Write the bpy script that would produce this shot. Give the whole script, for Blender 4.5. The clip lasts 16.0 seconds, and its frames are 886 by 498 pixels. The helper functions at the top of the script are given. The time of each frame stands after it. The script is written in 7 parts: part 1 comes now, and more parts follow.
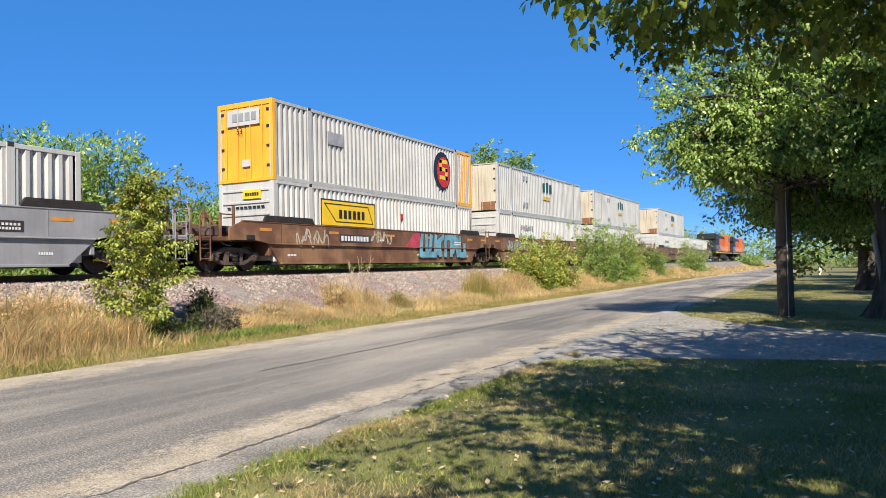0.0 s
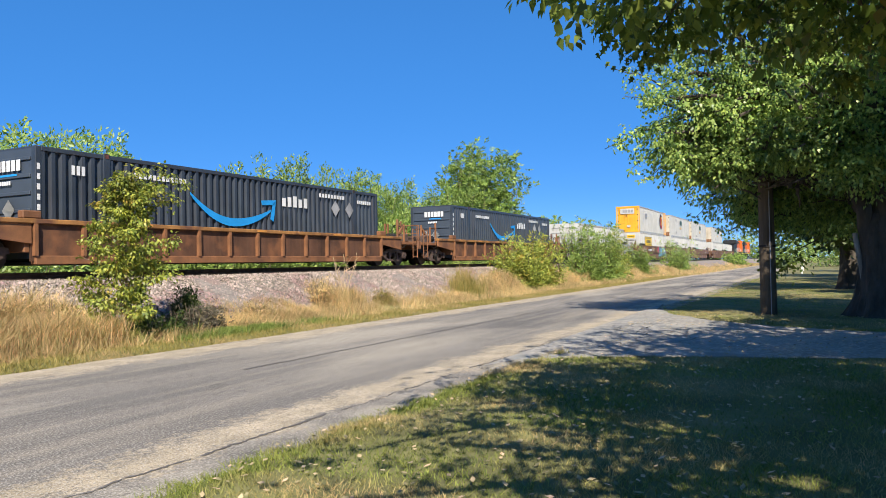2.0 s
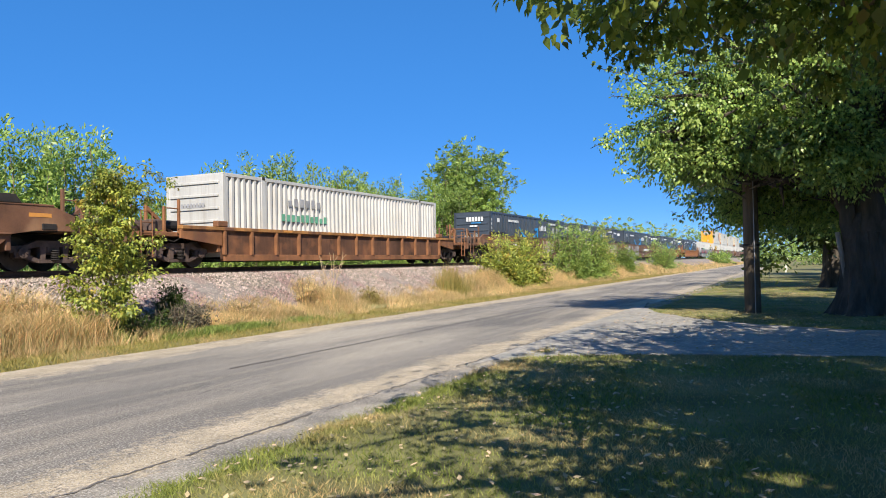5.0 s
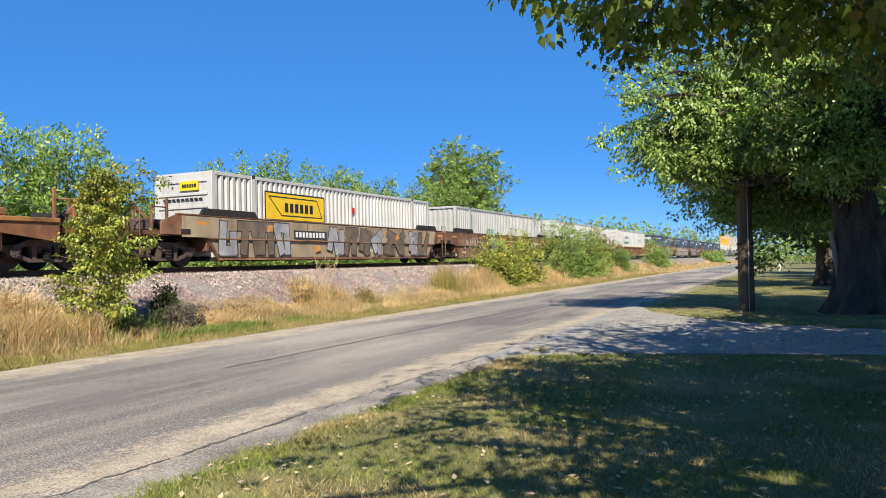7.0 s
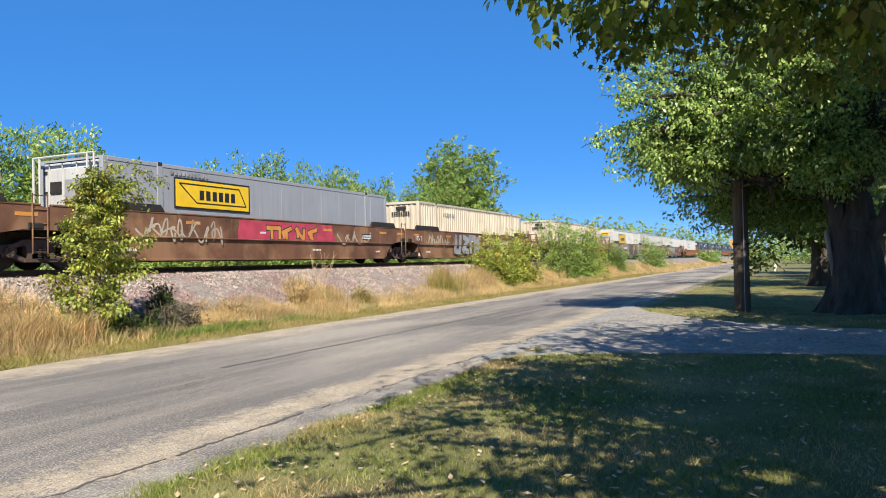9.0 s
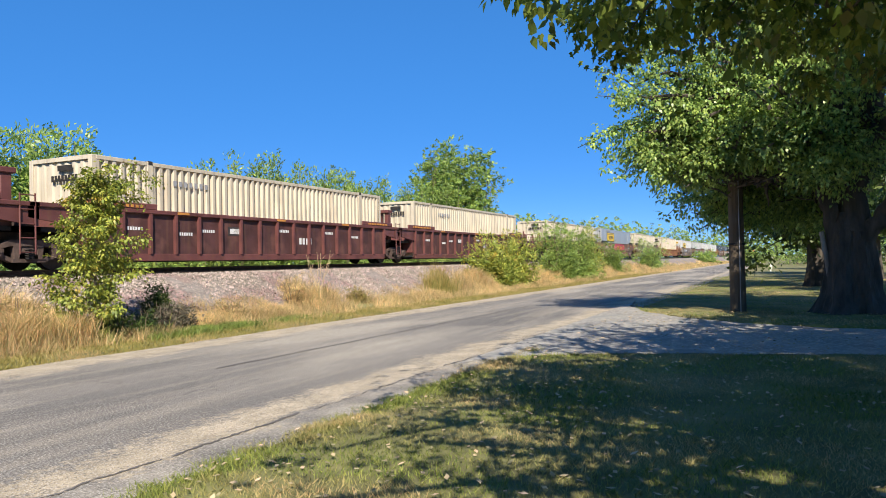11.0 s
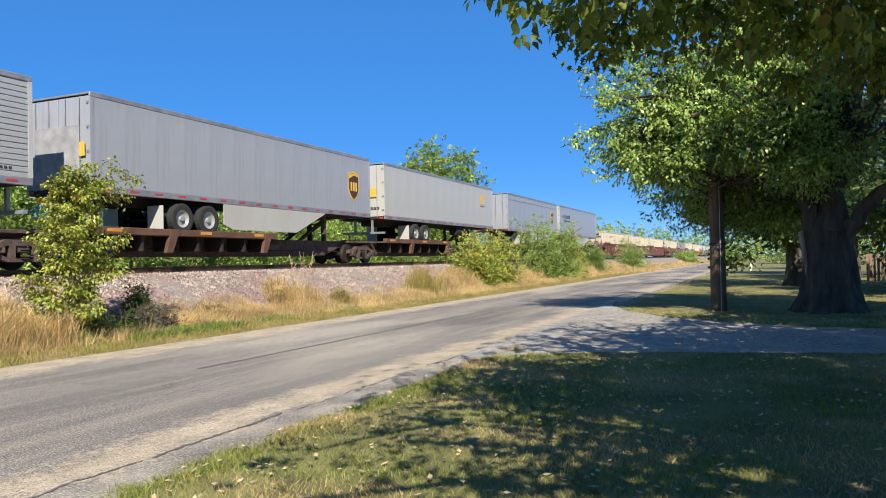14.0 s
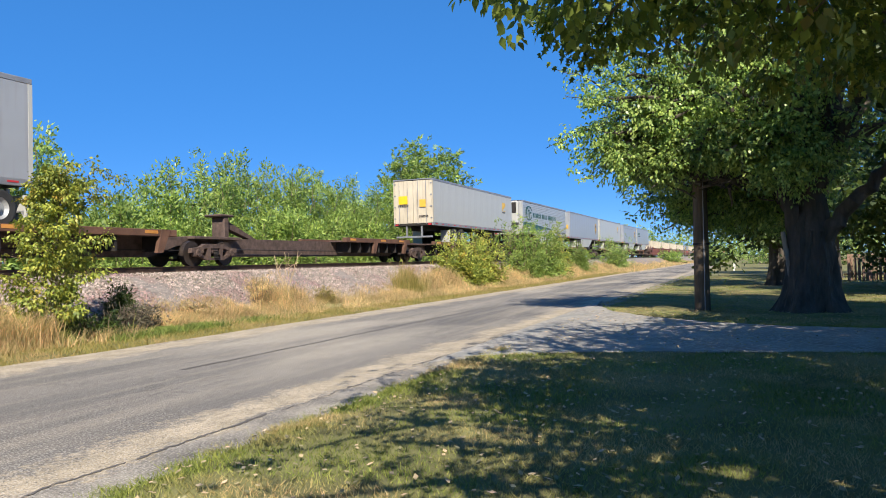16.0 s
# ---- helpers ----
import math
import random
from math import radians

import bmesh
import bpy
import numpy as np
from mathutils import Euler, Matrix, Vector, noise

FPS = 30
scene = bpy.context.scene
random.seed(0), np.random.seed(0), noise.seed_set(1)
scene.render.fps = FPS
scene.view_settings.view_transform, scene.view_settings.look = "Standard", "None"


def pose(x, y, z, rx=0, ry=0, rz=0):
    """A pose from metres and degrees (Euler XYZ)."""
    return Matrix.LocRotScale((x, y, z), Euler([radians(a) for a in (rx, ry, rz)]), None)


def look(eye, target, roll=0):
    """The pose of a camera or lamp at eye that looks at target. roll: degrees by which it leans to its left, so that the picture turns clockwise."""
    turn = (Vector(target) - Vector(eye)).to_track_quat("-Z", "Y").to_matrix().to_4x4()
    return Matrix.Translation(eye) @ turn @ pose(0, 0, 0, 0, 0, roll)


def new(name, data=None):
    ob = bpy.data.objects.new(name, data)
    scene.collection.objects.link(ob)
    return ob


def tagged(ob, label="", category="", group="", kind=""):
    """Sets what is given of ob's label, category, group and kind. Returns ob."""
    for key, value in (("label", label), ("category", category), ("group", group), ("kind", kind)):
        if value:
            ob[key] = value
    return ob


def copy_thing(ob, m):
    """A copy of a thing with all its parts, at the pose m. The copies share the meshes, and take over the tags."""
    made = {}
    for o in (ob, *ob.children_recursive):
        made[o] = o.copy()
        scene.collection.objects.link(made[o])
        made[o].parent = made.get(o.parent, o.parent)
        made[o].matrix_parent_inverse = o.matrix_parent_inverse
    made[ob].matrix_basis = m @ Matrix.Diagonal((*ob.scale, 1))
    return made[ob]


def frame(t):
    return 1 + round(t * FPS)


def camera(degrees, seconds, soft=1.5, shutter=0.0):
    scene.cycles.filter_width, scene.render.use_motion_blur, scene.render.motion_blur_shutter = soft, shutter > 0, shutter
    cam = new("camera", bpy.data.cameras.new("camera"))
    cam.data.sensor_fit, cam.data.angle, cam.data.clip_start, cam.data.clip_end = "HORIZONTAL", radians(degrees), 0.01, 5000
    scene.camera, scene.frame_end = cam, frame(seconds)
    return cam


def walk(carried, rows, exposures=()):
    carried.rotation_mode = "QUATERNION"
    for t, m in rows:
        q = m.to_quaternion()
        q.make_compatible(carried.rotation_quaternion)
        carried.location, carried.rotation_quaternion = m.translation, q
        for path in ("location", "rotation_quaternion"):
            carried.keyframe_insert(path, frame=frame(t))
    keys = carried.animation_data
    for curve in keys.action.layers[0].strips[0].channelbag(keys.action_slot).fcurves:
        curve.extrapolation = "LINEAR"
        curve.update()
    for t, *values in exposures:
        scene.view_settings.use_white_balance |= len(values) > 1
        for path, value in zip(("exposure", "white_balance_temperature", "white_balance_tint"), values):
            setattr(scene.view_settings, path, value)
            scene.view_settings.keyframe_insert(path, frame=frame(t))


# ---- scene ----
cam = camera(62.07, 16.0, soft=0.9)
EYE = (0.0, 0.0, 1.6)
# seconds, turn from the track's direction, tilt, roll in degrees
TURNS = [
    (0.0, 27.908, 1.366, -1.238), (0.5, 27.609, 1.318, -1.203), (1.0, 27.316, 1.278, -1.183), (1.5, 27.064, 1.243, -1.165),
    (2.0, 26.812, 1.202, -1.151), (2.5, 26.600, 1.175, -1.152), (3.0, 26.406, 1.133, -1.140), (3.5, 26.227, 1.111, -1.139),
    (4.0, 26.067, 1.101, -1.147), (6.5, 25.452, 1.019, -1.155), (7.0, 25.376, 0.997, -1.176), (7.5, 25.279, 0.994, -1.185),
    (8.0, 25.211, 0.988, -1.174), (8.5, 25.157, 0.986, -1.174), (9.0, 25.087, 0.986, -1.171), (11.5, 24.603, 0.983, -1.175),
    (12.0, 24.344, 0.959, -1.185), (12.5, 24.156, 0.952, -1.180), (13.0, 23.979, 0.950, -1.177), (13.5, 23.761, 0.947, -1.173),
    (14.0, 23.497, 0.945, -1.174), (14.5, 23.170, 0.955, -1.187), (15.0, 22.872, 0.955, -1.203), (15.5, 22.629, 0.946, -1.196),
    (16.0, 22.374, 0.928, -1.195)]

def aim(turn, tilt, roll):
    a, b = radians(turn), radians(tilt)
    way = Vector((math.cos(a) * math.cos(b), math.sin(a) * math.cos(b), math.sin(b)))
    return look(EYE, Vector(EYE) + way * 10, roll)


walk(cam, [(t, aim(a, b, c)) for t, a, b, c in TURNS], exposures=[(0, 0.6), (16, 0.6)])

# ---- light ----
SUN_AZ, SUN_EL = radians(210), radians(39)   # towards the sun, from +x through +y
sun_way = Vector((math.cos(SUN_AZ) * math.cos(SUN_EL), math.sin(SUN_AZ) * math.cos(SUN_EL), math.sin(SUN_EL)))
world = bpy.data.worlds.new("sky")
scene.world = world
world.use_nodes = True
wn = world.node_tree.nodes
sky = wn.new("ShaderNodeTexSky")
sky.sky_type = "NISHITA"
sky.sun_disc = False
sky.sun_elevation = SUN_EL
sky.sun_rotation = radians(90) - SUN_AZ
sky.altitude, sky.air_density, sky.dust_density, sky.ozone_density = 0, 0.42, 0.0, 3.2
wn["Background"].inputs[1].default_value = 0.138
deep = wn.new("ShaderNodeHueSaturation")
deep.inputs["Saturation"].default_value = 1.2
deep.inputs["Hue"].default_value = 0.502
world.node_tree.links.new(sky.outputs[0], deep.inputs["Color"])
even = wn.new("ShaderNodeMix")   # a clear, evenly deep blue sky
even.data_type = "RGBA"
way_in = wn.new("ShaderNodeTexCoord")
height = wn.new("ShaderNodeSeparateXYZ")
fade = wn.new("ShaderNodeMapRange")
fade.interpolation_type = "SMOOTHSTEP"
for i, v in zip((1, 2, 3, 4), (0.1, 0.8, 0.7, 0.15)):
    fade.inputs[i].default_value = v
world.node_tree.links.new(way_in.outputs["Generated"], height.inputs[0])
world.node_tree.links.new(height.outputs[2], fade.inputs[0])
world.node_tree.links.new(fade.outputs[0], even.inputs[0])
even.inputs[7].default_value = (0.24, 1.4, 3.95, 1)
world.node_tree.links.new(deep.outputs[0], even.inputs[6])
world.node_tree.links.new(even.outputs[2], wn["Background"].inputs[0])
sun = new("sun", bpy.data.lights.new("sun", "SUN"))
sun.data.energy, sun.data.angle, sun.data.color = 5.0, radians(0.55), (1.0, 0.925, 0.8)
sun.matrix_basis = look((0, 0, 60), Vector((0, 0, 60)) - sun_way)

# ---- materials ----


def mat(name, col, rough=0.6, metal=0.0, var=0.25, scale=2.0, bump=0.0, fine=40.0, streak=0.0, spots=None,
        spot_scale=1.5, spot_cut=0.55, island=0.0, thin=0.0, stretch=(1, 1, 1), obj_var=0.0, spec=0.5, grain=None, grain_scale=30.0):
    """Principled surface: base colour varied by coarse and fine noise, stains, streaks, bump."""
    m = bpy.data.materials.new(name)
    m.use_nodes = True
    nt = m.node_tree
    n, l = nt.nodes, nt.links
    b = n["Principled BSDF"]
    b.inputs["Roughness"].default_value = rough
    b.inputs["Metallic"].default_value = metal
    b.inputs["Specular IOR Level"].default_value = spec
    tc = n.new("ShaderNodeTexCoord")
    mp = n.new("ShaderNodeMapping")
    mp.inputs["Scale"].default_value = stretch
    l.new(tc.outputs["Object"], mp.inputs[0])

    def noise_at(s, detail=4.0):
        t = n.new("ShaderNodeTexNoise")
        t.inputs["Scale"].default_value = s
        t.inputs["Detail"].default_value = detail
        l.new(mp.outputs[0], t.inputs["Vector"])
        return t.outputs["Fac"]

    def mix(fac, a, c):
        x = n.new("ShaderNodeMix")
        x.data_type = "RGBA"
        if hasattr(fac, "links"):
            l.new(fac, x.inputs[0])
        else:
            x.inputs[0].default_value = fac
        for s, v in ((6, a), (7, c)):
            if hasattr(v, "links"):
                l.new(v, x.inputs[s])
            else:
                x.inputs[s].default_value = (*v, 1)
        return x.outputs[2]

    def ramp(f, a, c):
        r = n.new("ShaderNodeMapRange")
        r.inputs[1].default_value, r.inputs[2].default_value = a, c
        l.new(f, r.inputs[0])
        return r.outputs[0]

    dark = tuple(c * (1 - var) for c in col)
    light = tuple(min(1, c * (1 + var)) for c in col)
    out = mix(ramp(noise_at(scale), 0.3, 0.7), dark, light)
    out = mix(ramp(noise_at(fine, 2.0), 0.35, 0.75), out, mix(0.35 * var + 0.05, out, (0, 0, 0)))
    if grain:
        out = mix(ramp(noise_at(grain_scale, 3.0), 0.48, 0.62), out, grain)
    if spots:
        out = mix(ramp(noise_at(spot_scale, 6.0), spot_cut, spot_cut + 0.12), out, spots)
    if streak:
        sm = n.new("ShaderNodeMapping")
        sm.inputs["Scale"].default_value = (6, 6, 0.35)
        l.new(tc.outputs["Object"], sm.inputs[0])
        t = n.new("ShaderNodeTexNoise")
        t.inputs["Scale"].default_value = 1.2
        t.inputs["Detail"].default_value = 5
        l.new(sm.outputs[0], t.inputs["Vector"])
        sf = n.new("ShaderNodeMath")
        sf.operation = "MULTIPLY"
        sf.inputs[1].default_value = streak
        l.new(ramp(t.outputs["Fac"], 0.5, 0.8), sf.inputs[0])
        out = mix(sf.outputs[0], out, (0.16, 0.085, 0.045))
    if island or obj_var:
        if island:
            src = n.new("ShaderNodeNewGeometry").outputs["Random Per Island"]
        else:
            src = n.new("ShaderNodeObjectInfo").outputs["Random"]
        h = n.new("ShaderNodeHueSaturation")
        k = island or obj_var
        r = n.new("ShaderNodeMapRange")
        r.inputs[3].default_value, r.inputs[4].default_value = 1 - k, 1 + k
        l.new(src, r.inputs[0])
        l.new(r.outputs[0], h.inputs["Value"])
        r2 = n.new("ShaderNodeMapRange")
        r2.inputs[3].default_value, r2.inputs[4].default_value = 0.5 + 0.05 * k, 0.5 - 0.08 * k
        l.new(src, r2.inputs[0])
        l.new(r2.outputs[0], h.inputs["Hue"])
        l.new(out, h.inputs["Color"])
        out = h.outputs[0]
    l.new(out, b.inputs["Base Color"])
    if bump:
        bp = n.new("ShaderNodeBump")
        bp.inputs["Strength"].default_value = bump
        bp.inputs["Distance"].default_value = 0.02
        l.new(noise_at(fine, 3.0), bp.inputs["Height"])
        l.new(bp.outputs[0], b.inputs["Normal"])
    if thin:
        tr = n.new("ShaderNodeBsdfTranslucent")
        l.new(out, tr.inputs[0])
        ms = n.new("ShaderNodeMixShader")
        ms.inputs[0].default_value = thin
        l.new(b.outputs[0], ms.inputs[1])
        l.new(tr.outputs[0], ms.inputs[2])
        l.new(ms.outputs[0], n["Material Output"].inputs[0])
    return m


M = {
    "lawn": mat("lawn_soil", (0.2, 0.19, 0.07), 0.95, var=0.35, scale=0.9, fine=30, bump=0.6, spots=(0.3, 0.24, 0.11), spot_scale=0.7),
    "blade": mat("grass_blade", (0.235, 0.285, 0.06), 0.7, var=0.3, scale=0.5, island=0.45, thin=0.3, spots=(0.5, 0.4, 0.17), spot_scale=0.55, spot_cut=0.47),
    "verge": mat("verge_blade", (0.36, 0.32, 0.085), 0.75, var=0.25, scale=0.6, island=0.4, thin=0.3, spots=(0.42, 0.33, 0.13), spot_scale=0.6, spot_cut=0.48),
    "straw": mat("dry_grass", (0.66, 0.515, 0.225), 0.8, var=0.3, scale=0.5, island=0.5, thin=0.3, spots=(0.42, 0.33, 0.14), spot_scale=0.8, spot_cut=0.5),
    "drive": mat("driveway_gravel", (0.34, 0.315, 0.28), 0.95, var=0.2, scale=0.8, fine=45, bump=1.0, spots=(0.28, 0.28, 0.26), spot_scale=1.0, grain=(0.48, 0.44, 0.38), grain_scale=14),
    "seam": mat("tar_seam", (0.15, 0.135, 0.12), 0.8, var=0.3),
    "ballast": mat("ballast_bed", (0.28, 0.24, 0.21), 0.9, var=0.35, scale=9.0, fine=26, bump=1.0, spots=(0.3, 0.2, 0.17), spot_scale=0.8, spot_cut=0.55),
    "stone": mat("ballast_stone", (0.43, 0.36, 0.295), 0.9, var=0.2, scale=3, island=0.5, spots=(0.32, 0.23, 0.2), spot_scale=0.7, spot_cut=0.5),
    "rail": mat("rail_steel", (0.09, 0.055, 0.04), 0.5, 0.6, var=0.3, scale=6),
    "tie": mat("sleeper_wood", (0.1, 0.075, 0.055), 0.9, var=0.3, scale=5, bump=0.5, obj_var=0.3),
    "bark": mat("bark", (0.085, 0.07, 0.055), 0.95, var=0.45, scale=4, fine=18, bump=1.0, stretch=(1, 1, 0.25)),
    # weathered wood, its brown darkened to include the shadow the pole stands in
    "pole": mat("weathered_shaded_pole", (0.115, 0.085, 0.058), 0.9, var=0.35, scale=5, fine=50, bump=0.6, stretch=(1, 1, 0.08)),
    "leaf": mat("maple_leaf", (0.31, 0.455, 0.115), 0.38, var=0.25, scale=0.6, island=0.5, thin=0.4),
    # dark leaves of some bushes; on the trees the darkness stands in for shade
    "leafdark": mat("dark_and_shaded_leaf", (0.07, 0.115, 0.022), 0.5, var=0.25, scale=0.6, island=0.4, thin=0.3),
    "leafpale": mat("willow_leaf", (0.25, 0.37, 0.08), 0.5, var=0.25, scale=0.3, island=0.4, thin=0.35),
    "leafyel": mat("yellowing_leaf", (0.35, 0.42, 0.075), 0.55, var=0.3, scale=1.5, island=0.4, thin=0.35, spots=(0.5, 0.4, 0.06), spot_scale=2.0, spot_cut=0.55),
    "dulltwig": mat("dull_twig_leaf", (0.16, 0.14, 0.09), 0.85, var=0.3, scale=3, island=0.4, thin=0.15),
    "lush": mat("lush_green_blade", (0.2, 0.27, 0.055), 0.65, var=0.25, scale=1.5, island=0.4, thin=0.3),
    "sapleaf": mat("sapling_leaf", (0.31, 0.37, 0.06), 0.5, var=0.3, scale=1.5, island=0.5, thin=0.3, spots=(0.42, 0.34, 0.05), spot_scale=2.0, spot_cut=0.56),
    "leafmid": mat("overhanging_maple_leaf", (0.17, 0.25, 0.045), 0.45, var=0.25, scale=0.6, island=0.5, thin=0.45, spots=(0.2, 0.17, 0.03), spot_scale=1.2, spot_cut=0.58),
    # pale bark colour that paints sunlight onto the maple's left edge
    "sunlitbark": mat("sunlit_bark", (0.3, 0.27, 0.235), 0.85, var=0.3, scale=5, fine=30, bump=0.5, stretch=(1, 1, 0.15), spots=(0.12, 0.1, 0.08), spot_scale=3.0, spot_cut=0.6),
    "twig": mat("twig", (0.2, 0.15, 0.1), 0.9),
    "brown": mat("brown_car_paint", (0.165, 0.078, 0.042), 0.6, var=0.4, scale=1.1, streak=0.75, spots=(0.3, 0.165, 0.085), spot_scale=0.7, spot_cut=0.5),
    "rust": mat("rusted_steel", (0.26, 0.112, 0.047), 0.75, var=0.35, scale=1.6, streak=0.5, bump=0.25, spots=(0.15, 0.065, 0.035), spot_scale=1.1),
    "rustcap": mat("orange_rusted_chord", (0.36, 0.17, 0.05), 0.75, var=0.45, scale=1.5, streak=0.5, spots=(0.16, 0.07, 0.035), spot_scale=1.3, spot_cut=0.52),
    # rusty and maroon sheets, darkened in colour for the shade between sunlit ribs
    "rustsheet": mat("shaded_rusted_sheet", (0.105, 0.047, 0.025), 0.8, var=0.5, scale=1.2, streak=0.6, bump=0.25, spots=(0.22, 0.092, 0.04), spot_scale=1.0, spot_cut=0.55),
    "maroonsheet": mat("shaded_maroon_sheet", (0.085, 0.034, 0.032), 0.65, var=0.4, scale=1.4, streak=0.5, spots=(0.14, 0.06, 0.05), spot_scale=1.2),
    "deckrust": mat("dark_rusted_deck", (0.13, 0.065, 0.04), 0.75, var=0.35, scale=1.6, streak=0.4, bump=0.2),
    "fallen": mat("fallen_leaf", (0.5, 0.4, 0.22), 0.8, var=0.3, scale=3, island=0.5),
    "maroon": mat("maroon_car_paint", (0.15, 0.052, 0.046), 0.55, var=0.3, scale=1.5, streak=0.4),
    "grey": mat("grey_car_paint", (0.3, 0.3, 0.31), 0.55, var=0.15, scale=1.2, streak=0.25),
    "dark": mat("grimy_steel", (0.026, 0.021, 0.018), 0.75, var=0.4, scale=4, bump=0.2),
    "frame": mat("rusty_casting", (0.1, 0.066, 0.053), 0.8, var=0.35, scale=6, bump=0.3),
    "wheelsteel": mat("wheel_steel", (0.06, 0.045, 0.038), 0.5, 0.4, var=0.3, scale=6),
    "white": mat("white_container_paint", (0.53, 0.52, 0.49), 0.45, var=0.1, scale=0.8, streak=0.3),
    "cream": mat("cream_container_paint", (0.6, 0.52, 0.39), 0.5, var=0.12, scale=0.8, streak=0.45),
    "silver": mat("grey_white_container_paint", (0.44, 0.435, 0.41), 0.45, var=0.12, scale=0.8, streak=0.3),
    "navy": mat("dark_slate_paint", (0.042, 0.052, 0.068), 0.32, var=0.2, scale=1.0, streak=0.12),
    # end panels in a lighter slate than the sides
    "navyend": mat("lighter_slate_end", (0.06, 0.075, 0.1), 0.4, var=0.15, scale=1.0),
    "yellow": mat("yellow_orange_paint", (0.85, 0.4, 0.03), 0.4, var=0.1, scale=1.0, streak=0.15),
    "signyellow": mat("yellow_sign_paint", (0.85, 0.55, 0.02), 0.45, var=0.08, scale=2),
    "black": mat("black_paint", (0.02, 0.02, 0.02), 0.5, var=0.2),
    "red": mat("red_paint", (0.6, 0.03, 0.02), 0.45, var=0.15),
    "blue": mat("blue_paint", (0.02, 0.3, 0.72), 0.45, var=0.1),
    "lettering": mat("white_lettering", (0.75, 0.75, 0.74), 0.5, var=0.1),
    "green": mat("green_lettering", (0.012, 0.08, 0.052), 0.45, var=0.1),
    "palegreen": mat("faded_green_lettering", (0.15, 0.4, 0.26), 0.5, var=0.2),
    "gold": mat("gold_paint", (0.75, 0.45, 0.06), 0.45, var=0.1),
    "shield": mat("brown_shield_paint", (0.075, 0.035, 0.015), 0.45, var=0.1),
    "trailer": mat("trailer_grey_paint", (0.335, 0.352, 0.38), 0.35, var=0.07, scale=0.6, streak=0.2),
    "trailerwhite": mat("trailer_white_paint", (0.47, 0.465, 0.43), 0.35, var=0.06, scale=0.6, streak=0.15),
    "steel": mat("stainless_panel", (0.52, 0.52, 0.5), 0.35, 0.3, var=0.06, scale=0.6, streak=0.08),
    "alu": mat("aluminium_rail", (0.32, 0.32, 0.33), 0.45, 0.4, var=0.2),
    "tyre": mat("tyre_rubber", (0.03, 0.03, 0.03), 0.85, var=0.2),
    "rim": mat("wheel_rim", (0.4, 0.4, 0.39), 0.4, 0.3, var=0.2),
    "tape": mat("red_reflective_tape", (0.55, 0.04, 0.05), 0.4, var=0.1),
    "loco": mat("orange_locomotive_paint", (0.65, 0.13, 0.02), 0.4, var=0.12, scale=1.0, streak=0.2),
    "glass": mat("dark_glass", (0.02, 0.025, 0.03), 0.08, var=0.05),
    "gpale": mat("pale_spray_paint", (0.46, 0.4, 0.31), 0.7, var=0.25, scale=2),
    "gblue": mat("blue_spray_paint", (0.16, 0.36, 0.45), 0.65, var=0.3, scale=2),
    "gred": mat("red_spray_paint", (0.5, 0.06, 0.1), 0.65, var=0.3, scale=2),
    "gtan": mat("tan_spray_paint", (0.36, 0.28, 0.18), 0.65, var=0.3, scale=1.2, streak=0.4),
    "gtandark": mat("drab_spray_paint", (0.16, 0.12, 0.085), 0.65, var=0.3, scale=2),
    "ggrey": mat("grey_spray_paint", (0.33, 0.33, 0.34), 0.65, var=0.3, scale=2),
    "gdark": mat("dark_spray_paint", (0.05, 0.04, 0.04), 0.65, var=0.3, scale=2),
    "gorange": mat("orange_spray_paint", (0.62, 0.27, 0.06), 0.65, var=0.2, scale=2),
    "fence": mat("fence_boards", (0.3, 0.2, 0.13), 0.85, var=0.3, scale=4, obj_var=0.3),
    "whitewood": mat("white_painted_wood", (0.7, 0.68, 0.63), 0.7, var=0.15, scale=3),
}



